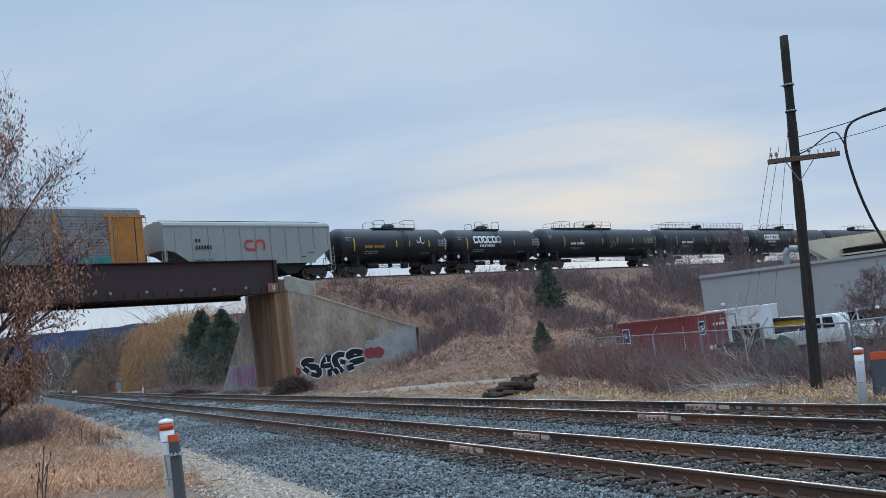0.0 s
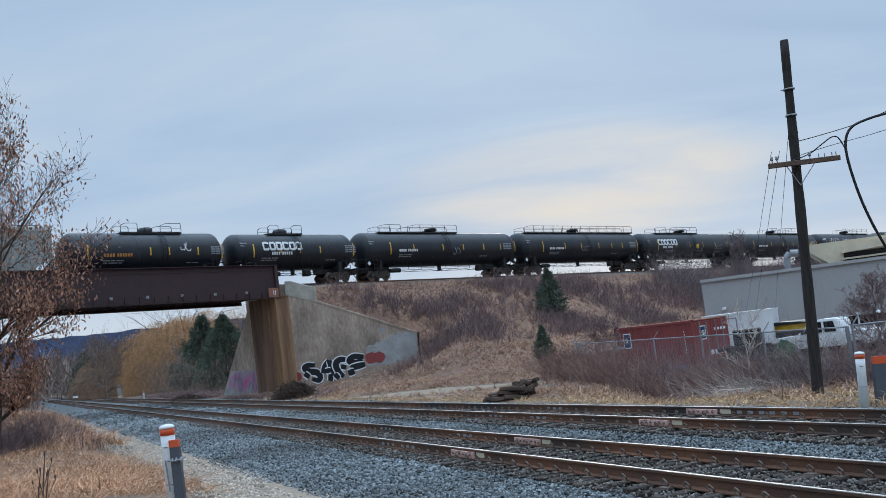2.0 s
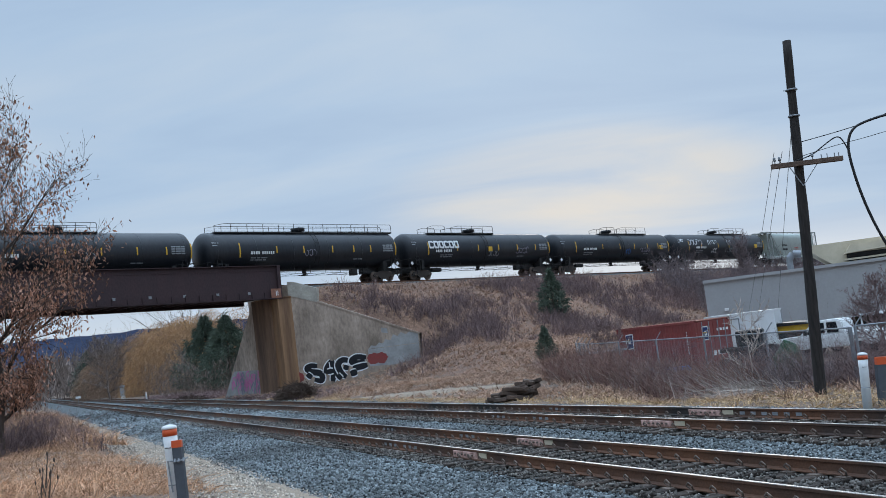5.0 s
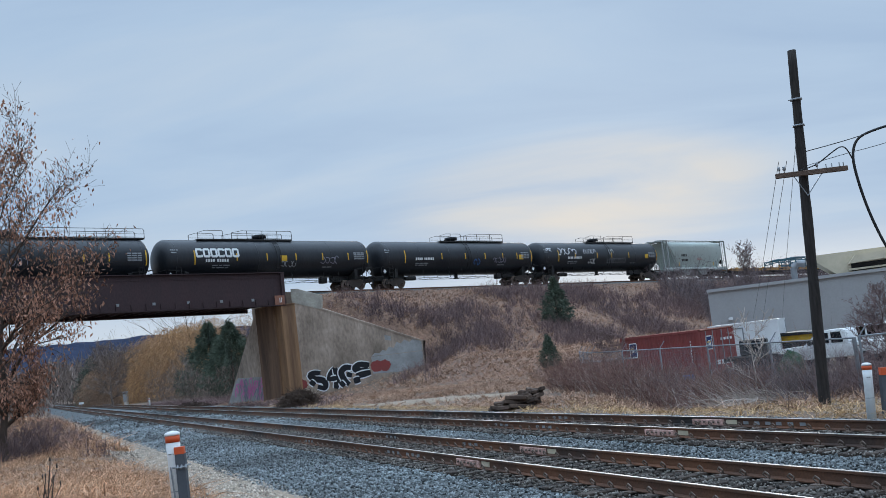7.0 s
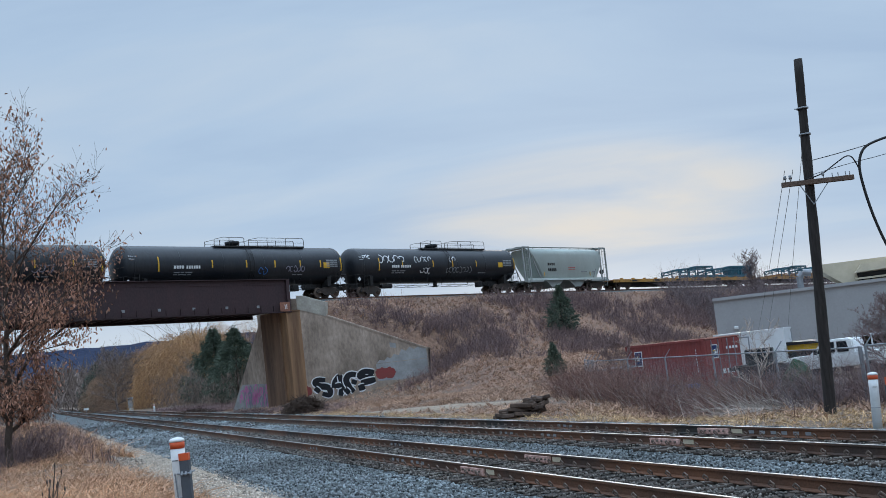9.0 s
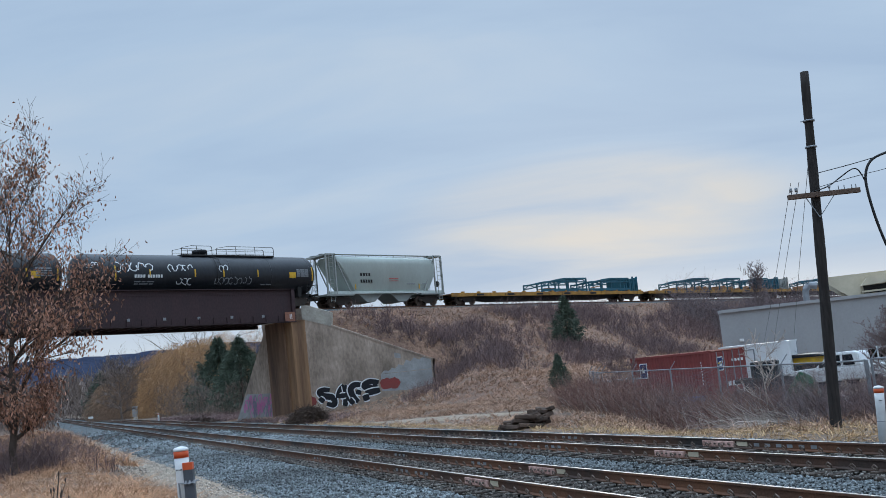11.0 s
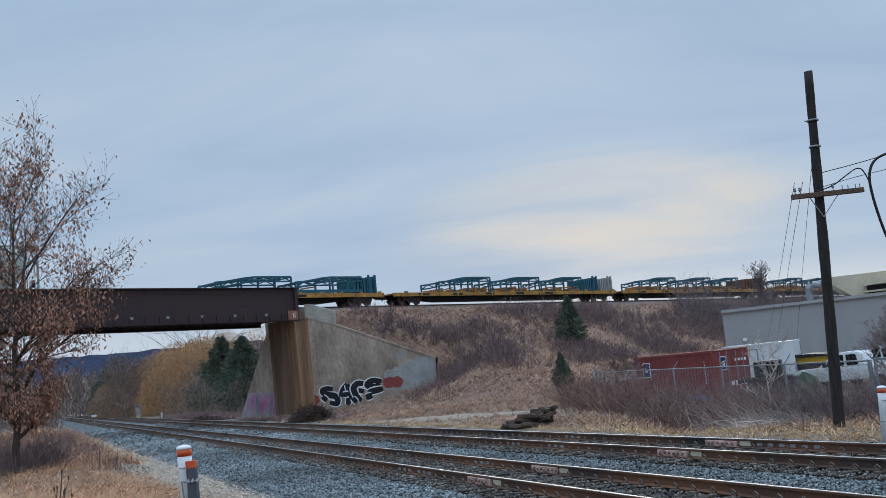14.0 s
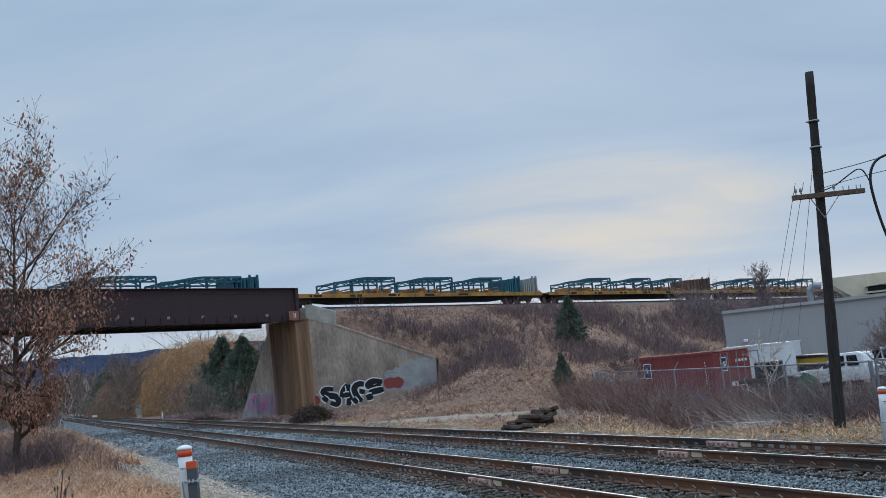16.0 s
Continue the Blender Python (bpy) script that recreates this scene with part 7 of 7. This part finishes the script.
shrubs("thicket", thicket_points(240, 0.0, 0.93, 0.1, 2.4), 0.9, 1.9, M_twig_red, "dense reddish-brown bare thicket along the fence", twigs=30, width=0.012, spread=0.42, kids=4, wild=0.4)
shrubs("thicket", thicket_points(60, 0.35, 0.98, 0.1, 2.0), 1.0, 2.1, M_twig_grey, "bare grey-brown thicket by the utility pole", twigs=32, width=0.013, spread=0.6, kids=3, wild=0.35)
shrubs("thicket", np.stack([RNG.uniform(9.6, 12.5, 50), RNG.uniform(26.5, 31, 50)], 1), 0.7, 1.5, M_twig, "bare brown thicket beside the fence corner", twigs=30, width=0.012, spread=0.6, kids=3, wild=0.35)
shrubs("dead_branches", np.stack([RNG.uniform(8.0, 9.2, 26), RNG.uniform(28.3, 31, 26)], 1), 1.6, 2.9, M_twig_pale, "pale fallen dead branches arching before the fence", twigs=6, width=0.022, spread=0.45, kids=4, droop=0.62, wild=0.35, way=(-1.25, 0, -0.15), segs=4)
shrubs("thicket", thicket_points(40, 0.0, 0.9, 0.3, 2.6), 0.8, 1.7, M_twig_pale, "pale dead stems standing in the thicket", twigs=9, width=0.012, spread=0.6, kids=3)
# tall dark weeds beside the gravel
shrubs("tall_weeds", clear_of(plan_points(60, 30, 60, -4.0, 2.4), []), 0.6, 1.3, M_twig, "tall dead brown weeds beside the tracks", twigs=22, width=0.016, kids=2)
shrubs("tall_weeds", plan_points(30, 14, 26, -4.4, -2.2), 0.5, 1.1, M_twig_red, "tall dead reddish weeds in the grass", twigs=9, width=0.010, kids=2)


shrubs("oak_brush", np.stack([RNG.uniform(-16.0, -12.3, 70), RNG.uniform(29.2, 34, 70)], 1), 0.7, 1.8, M_twig, "tangled brown brush round the oak's foot", twigs=20, width=0.016, spread=0.55, kids=3, wild=0.35)


def teasel(x, y, h):
    z = ground_height(x, y)
    t = thing("teasel", "dead dark teasel stalk with seed heads", "weed", Matrix.Translation((x, y, z)), group="teasels in the grass")
    part("stalk", path_rod(bmesh.new(), [(0, 0, 0), (0.03, 0, h * 0.5), (0.09, 0, h)], 0.006, 5), M_bark, t)
    for dx, dz in ((0.09, h), (0.17, h * 0.9), (-0.02, h * 0.78)):
        bm = shift(lathe(bmesh.new(), [(-0.026, 0.004), (-0.018, 0.010), (0.008, 0.012), (0.026, 0.007), (0.038, 0.002)], "z", 8), (dx, 0, dz + 0.03))
        part("seed_head", bm, M_bark, t)
        part("branch", rod(bmesh.new(), (0.03, 0, dz * 0.6), (dx, 0, dz), 0.004, n=4), M_bark, t)


for x, y, h in ((-5.38, 13.6, 0.92), (-5.57, 13.9, 0.70), (-5.20, 13.2, 0.72)):
    teasel(x, y, h)


# ---------------------------------------------------------------- trees
def limbs(rng, base, height, spread, levels, r0, lean=(0, 0), first=0.25, n_main=16, droop=0.0):
    """Branch segments of a tree: (start, end, r0, r1), and the twig tips."""
    segs, tips = [], []

    def grow(p, d, ln, r, lv):
        k = 3 if lv > 1 else 2
        q = p
        for i in range(k):
            d2 = (d + Vector((rng.gauss(0, 0.13), rng.gauss(0, 0.13), rng.gauss(0.03, 0.08) - droop * 0.1))).normalized()
            e = q + d2 * (ln / k)
            ra, rb = r * (1 - i / k * 0.55), r * (1 - (i + 1) / k * 0.55)
            segs.append((q, e, ra, rb))
            if lv > 0:
                for _ in range(2):
                    a = Vector((rng.gauss(0, 1), rng.gauss(0, 1), rng.gauss(0.25, 0.5))).normalized()
                    grow(q.lerp(e, rng.uniform(0.3, 1)), (d2 * 0.75 + a * 0.65).normalized(), ln * rng.uniform(0.38, 0.58), rb * 0.55, lv - 1)
            q, d = e, d2
        tips.append((q, d))

    top = Vector((base[0] + lean[0], base[1] + lean[1], base[2] + height))
    b = Vector(base)
    n = 9
    pts = [b.lerp(top, i / n) + Vector((rng.gauss(0, 0.05), rng.gauss(0, 0.05), 0)) * (height / 9) * (1 if i else 0) for i in range(n + 1)]
    for i in range(n):
        segs.append((pts[i], pts[i + 1], r0 * (1 - i / n * 0.9), r0 * (1 - (i + 1) / n * 0.9)))
    for i in range(n_main):
        t = first + (0.97 - first) * (i + rng.random()) / n_main
        p = b.lerp(top, t)
        a = 2.39996 * i + rng.uniform(-0.4, 0.4)
        ln = spread * (0.35 + 0.65 * math.sin(math.pi * min(1, (1 - t) * 0.95 + 0.12))) * rng.uniform(0.75, 1.1)
        d = Vector((math.cos(a), math.sin(a), 0.35 + 0.75 * t - droop)).normalized()
        grow(p, d, ln, r0 * (1 - t * 0.85) * 0.5, levels)
    return segs, tips


def tube_mesh(name, segs, mat, n=4, rmin=0.004):
    a = np.array([s[0] for s in segs])
    b = np.array([s[1] for s in segs])
    ra = np.maximum(rmin, np.array([s[2] for s in segs]))
    rb = np.maximum(rmin, np.array([s[3] for s in segs]))
    z = unit(b - a)
    x = unit(np.cross(z, np.tile([0.31, 0.77, 0.55], (len(a), 1))))
    y = np.cross(z, x)
    vs = []
    for c, r in ((a, ra), (b, rb)):
        for i in range(n):
            t = 6.2832 * i / n
            vs.append(c + (x * math.cos(t) + y * math.sin(t)) * r[:, None])
    v = np.stack(vs, 1).reshape(-1, 3)
    base = np.arange(len(a))[:, None] * (2 * n)
    f = np.concatenate([base + np.array([[i, (i + 1) % n, n + (i + 1) % n, n + i]]) for i in range(n)], 0)
    return np_mesh(name, v, f, mat)


def leaf_mesh(name, pos, size, mat, hang=0.6):
    """Small folded leaves that hang."""
    n = len(pos)
    d = unit(RNG.normal(size=(n, 3)) * 0.75 + np.array([0, 0, -hang]))
    s = unit(np.cross(d, RNG.normal(size=(n, 3))))
    nrm = np.cross(d, s)
    ln = (size * RNG.uniform(0.6, 1.25, n))[:, None]
    w = ln * RNG.uniform(0.14, 0.25, (n, 1))
    v = np.stack([pos, pos + d * ln * 0.5 - s * w + nrm * ln * 0.12, pos + d * ln * 0.45, pos + d * ln * 0.5 + s * w + nrm * ln * 0.12, pos + d * ln], 1).reshape(-1, 3)
    b = np.arange(n)[:, None] * 5
    f = np.concatenate([b + np.array([[0, 1, 4, 2]]), b + np.array([[0, 2, 4, 3]])], 0)
    return np_mesh(name, v, f, mat)


def oak():
    rng = random.Random(21)
    base = (-12.9, 30.0, land_z(-12.9, 30.0) - 0.1)
    t = thing("oak_tree", "young oak tree holding dry brown winter leaves", "tree", Matrix.Identity(4))
    segs, tips = limbs(rng, base, 7.7, 3.15, 3, 0.15, lean=(0.3, 0), first=0.12, n_main=31)
    o = new("trunk", tube_mesh("trunk", segs, M_bark, 4))
    o.parent = t
    pos = []
    for q, d in tips:
        h = q.z - base[2]
        dens = 3.8 if h < 4.6 else 1.8 if h < 7 else 1.2
        for _ in range(RNG.poisson(dens)):
            pos.append(q + Vector((rng.gauss(0, 0.13), rng.gauss(0, 0.13), rng.gauss(-0.03, 0.12))))
    o = new("crown", leaf_mesh("crown", np.array(pos), 0.135, M_leaf, 1.5))
    o.parent = t


def bare_tree(x, y, h, spread, r, seed, label, levels=3, mat=None, rmin=0.008, n_main=16, name="bare_tree", droop=0.0):
    rng = random.Random(seed)
    base = (x, y, land_z(x, y) - 0.1)
    t = thing(name, label, "tree", Matrix.Identity(4))
    segs, tips = limbs(rng, base, h, spread, levels, r, n_main=n_main, first=0.2, droop=droop)
    o = new("trunk", tube_mesh("trunk", segs, mat or M_bark, 3, rmin))
    o.parent = t
    return segs, tips, t


def willow(x, y, h, w, seed, n, label, mat=None):
    rng = random.Random(seed)
    z0 = land_z(x, y)
    segs, tips, t = bare_tree(x, y, h * 0.8, w * 0.42, 0.35, seed, label, 2, name="willow_tree")
    u = RNG.normal(size=(n, 3))
    u[:, 2] = np.abs(u[:, 2])
    u = unit(u)
    lump = np.array([1 + 0.16 * noise.noise(Vector(q) * 2.6 + Vector((seed, 0, 0))) for q in u])
    rad = (RNG.random(n) ** 0.35 * lump)[:, None]
    p = u * rad * [w / 2, w / 2, h * 0.98] + [x, y, z0]
    d = unit(np.c_[u[:, :2] * 0.6 + RNG.normal(size=(n, 2)) * 0.45, 0.45 - RNG.random(n) * 1.0])
    b = np.c_[u[:, :2] * 0.1, -0.6 * np.ones(n)]
    ln = np.minimum(RNG.uniform(0.35, 1.0, n), np.maximum(0.4, (p[:, 2] - z0) * 0.75))
    o = new("crown", join("crown", [ribbons(p, d, ln * 0.75, RNG.uniform(0.03, 0.06, n), b, 1)], mat or M_willow))
    o.parent = t


def spruce(x, y, h, w, n, label, z=None, name="spruce_tree", nl=0.55):
    z0 = land_z(x, y) if z is None else z
    t = thing(name, label, "tree", Matrix.Identity(4))
    o = new("trunk", tube_mesh("trunk", [(Vector((x, y, z0 - 0.1)), Vector((x, y, z0 + h * 0.97)), h * 0.022, 0.02)], M_bark, 6))
    o.parent = t
    # whorls of uneven boughs, each a spray of needle tufts that thins to its tip
    tiers, arms = 15, 9
    tier = np.minimum(tiers - 1, (RNG.random(n) ** 1.15 * tiers).astype(int))
    arm = RNG.integers(0, arms, n)
    reach = RNG.uniform(0.70, 1.12, (tiers, arms)) * (RNG.random((tiers, arms)) > 0.06)
    turn = RNG.uniform(0, 6.2832, (tiers, 1)) + np.arange(arms)[None] * 6.2832 / arms + RNG.normal(size=(tiers, arms)) * 0.25
    rise = RNG.uniform(-0.02, 0.05, (tiers, arms))
    f = (tier + 0.5) / tiers
    out = RNG.random(n) ** 0.6
    a = turn[tier, arm] + RNG.normal(size=n) * 0.20 * (1.1 - out)
    full = np.minimum(1.0, 1.35 * (1 - f) ** 0.9) * np.minimum(1.0, 0.75 + f * 2.5) * w / 2
    rr = full * reach[tier, arm] * out
    hz = z0 + h * (0.05 + 0.93 * f + rise[tier, arm]) - rr * (0.30 - 0.35 * out) + RNG.normal(size=n) * h * 0.03
    p = np.c_[x + rr * np.cos(a), y + rr * np.sin(a), hz]
    d = unit(np.c_[np.cos(a), np.sin(a), RNG.normal(size=n) * 0.35 + 0.15] + RNG.normal(size=(n, 3)) * 0.45)
    ln = nl * h / 9 * RNG.uniform(0.4, 1.1, n)
    b = np.c_[np.zeros((n, 2)), -0.25 * np.ones(n)]
    o = new("crown", join("crown", [ribbons(p, d, ln, ln * 0.20, b, 1)], M_needle))
    o.parent = t


oak()
willow(-43.5, 175, 13.2, 23, 31, 80000, "broad weeping willow with orange-brown bare shoots")
willow(-59.0, 190, 9.6, 17, 32, 40000, "smaller willow with dull brown bare shoots", M_willow_dull)
willow(-36.0, 182, 13.6, 9, 33, 6500, "ragged willow with thin pale upper shoots")
spruce(-34.8, 150, 9.8, 10.6, 15000, "dark green spruce beside the willows")
spruce(-27.6, 130, 8.8, 9.0, 14000, "dark green spruce close to the abutment")
spruce(-69.0, 200, 9.0, 8.0, 3600, "dark spruce at the edge of the far woods")
spruce(5.8, 71.5, 2.15, 1.55, 6000, "small dark juniper standing on the grassy slope", name="juniper", nl=0.8)
spruce(8.85, 95.0, 4.0, 3.1, 6500, "young pine growing on the embankment", z=land_z(8.85, 95.0), name="pine_tree", nl=0.75)
bare_tree(-49.0, 150, 7.6, 3.6, 0.20, 41, "bare dark deciduous tree before the willows", mat=M_far_wood, rmin=0.02)
bare_tree(28.4, 104.0, 7.0, 2.4, 0.09, 43, "tall thin bare tree on the embankment", mat=M_twig_grey, rmin=0.011, n_main=12, droop=-0.9)
bare_tree(24.2, 104.0, 3.2, 1.3, 0.05, 44, "bare sapling on the embankment", levels=2, mat=M_twig_grey, rmin=0.010, n_main=11, droop=-0.7)
bare_tree(12.3, 31.5, 2.7, 1.1, 0.05, 45, "bare sapling beside the fence corner", levels=3, mat=M_twig, rmin=0.005, n_main=14)
bare_tree(12.9, 33.0, 2.6, 1.0, 0.05, 46, "bare sapling beside the fence", levels=3, mat=M_twig, rmin=0.005, n_main=14)
bare_tree(7.3, 53.5, 2.6, 1.1, 0.05, 47, "small bare tree at the fence end", mat=M_twig, rmin=0.010, n_main=14)
bare_tree(8.0, 30.0, 2.3, 0.9, 0.04, 48, "pale dead leaning sapling before the fence", levels=2, mat=M_twig_pale, rmin=0.007, n_main=7)


def far_woods():
    n = 22000
    ang = RNG.uniform(radians(-30), radians(-8.5), n)
    r = RNG.uniform(215, 420, n)
    x, y = r * np.sin(ang), r * np.cos(ang)
    hump = np.array([0.75 + 0.5 * noise.noise((a * 30, 0, 1)) for a in ang])
    z = RNG.random(n) ** 0.8 * 11 * hump
    d = up_dirs(n, 0.55)
    me = join("far_woods", [ribbons(np.c_[x, y, z], d, RNG.uniform(1.5, 4.5, n), RNG.uniform(0.12, 0.32, n), RNG.normal(size=(n, 3)) * 0.1, 1)], M_far_wood)
    tagged(new("far_woods", me), "distant bare brown winter woods beyond the bridge", "woods", kind="stuff")
    n = 62000
    ang = RNG.uniform(radians(-30), radians(-9), n)
    r = RNG.uniform(125, 212, n)
    x, y = r * np.sin(ang), r * np.cos(ang)
    ok = (x * TRACK_N.x + y * TRACK_N.y > 17.5) | (x * TRACK_N.x + y * TRACK_N.y < 3)
    x, y = x[ok], y[ok]
    n = len(x)
    d = up_dirs(n, 0.6)
    me = join("undergrowth", [ribbons(np.c_[x, y, -0.4 + RNG.random(n) ** 1.2 * np.array([2.6 + 3.2 * max(0.0, 0.5 + noise.noise((a * 40, q * 0.03, 2))) for a, q in zip(x / y, y)])], d, RNG.uniform(0.25, 0.75, n), RNG.uniform(0.03, 0.07, n), RNG.normal(size=(n, 3)) * 0.1, 1)], M_far_wood)
    tagged(new("undergrowth", me), "tangled brown undergrowth along the railway", "brush", kind="stuff")


far_woods()


def brush_heap(x, y, w, h, n, label):
    z = land_z(x, y)
    u = unit(RNG.normal(size=(n, 3)))
    q = u * (RNG.random(n) ** 0.4)[:, None] * [w / 2, w / 3, h]
    q[:, 2] = np.abs(q[:, 2])
    d = unit(RNG.normal(size=(n, 3)) * [1, 1, 0.5])
    me = join("brush_heap", [ribbons(q + [x, y, z], d, RNG.uniform(0.2, 0.7, n), RNG.uniform(0.03, 0.07, n), RNG.normal(size=(n, 3)) * 0.1, 1)], M_logs)
    tagged(new("brush_heap", me), label, "brush", kind="stuff")


brush_heap(-10.2, 66.5, 2.6, 1.0, 2600, "dark heap of cut branches by the abutment")
brush_heap(-24.0, 95.0, 3.6, 0.8, 700, "dark heap of old timber beside the tracks")


# ---------------------------------------------------------------- motion of the train
def motions():
    times = [0, 1, 2, 3, 4, 5, 6, 7, 8, 9, 10, 11, 12, 13, 14, 14.6, 14.95, 15.0, 16.0]
    for ob, s, m in CARS:
        walk(ob, [(t, LINE @ Matrix.Translation((s - ride(t), 0, 0)) @ m) for t in times])
    # one turning wheelset for each end of a truck; the others turn alike
    first = {}
    for w, end in WHEELS:
        if end not in first:
            first[end] = w
            rows = [(i / 30, Matrix.Translation(w.location) @ pose(0, 0, 0, 0, -math.degrees(ride(i / 30) / WHEEL_R), 0)) for i in range(0, 481)]
            walk(w, rows)
        else:
            a = first[end].animation_data
            w.rotation_mode = "QUATERNION"
            b = w.animation_data_create()
            b.action = a.action
            b.action_slot = a.action_slot


motions()
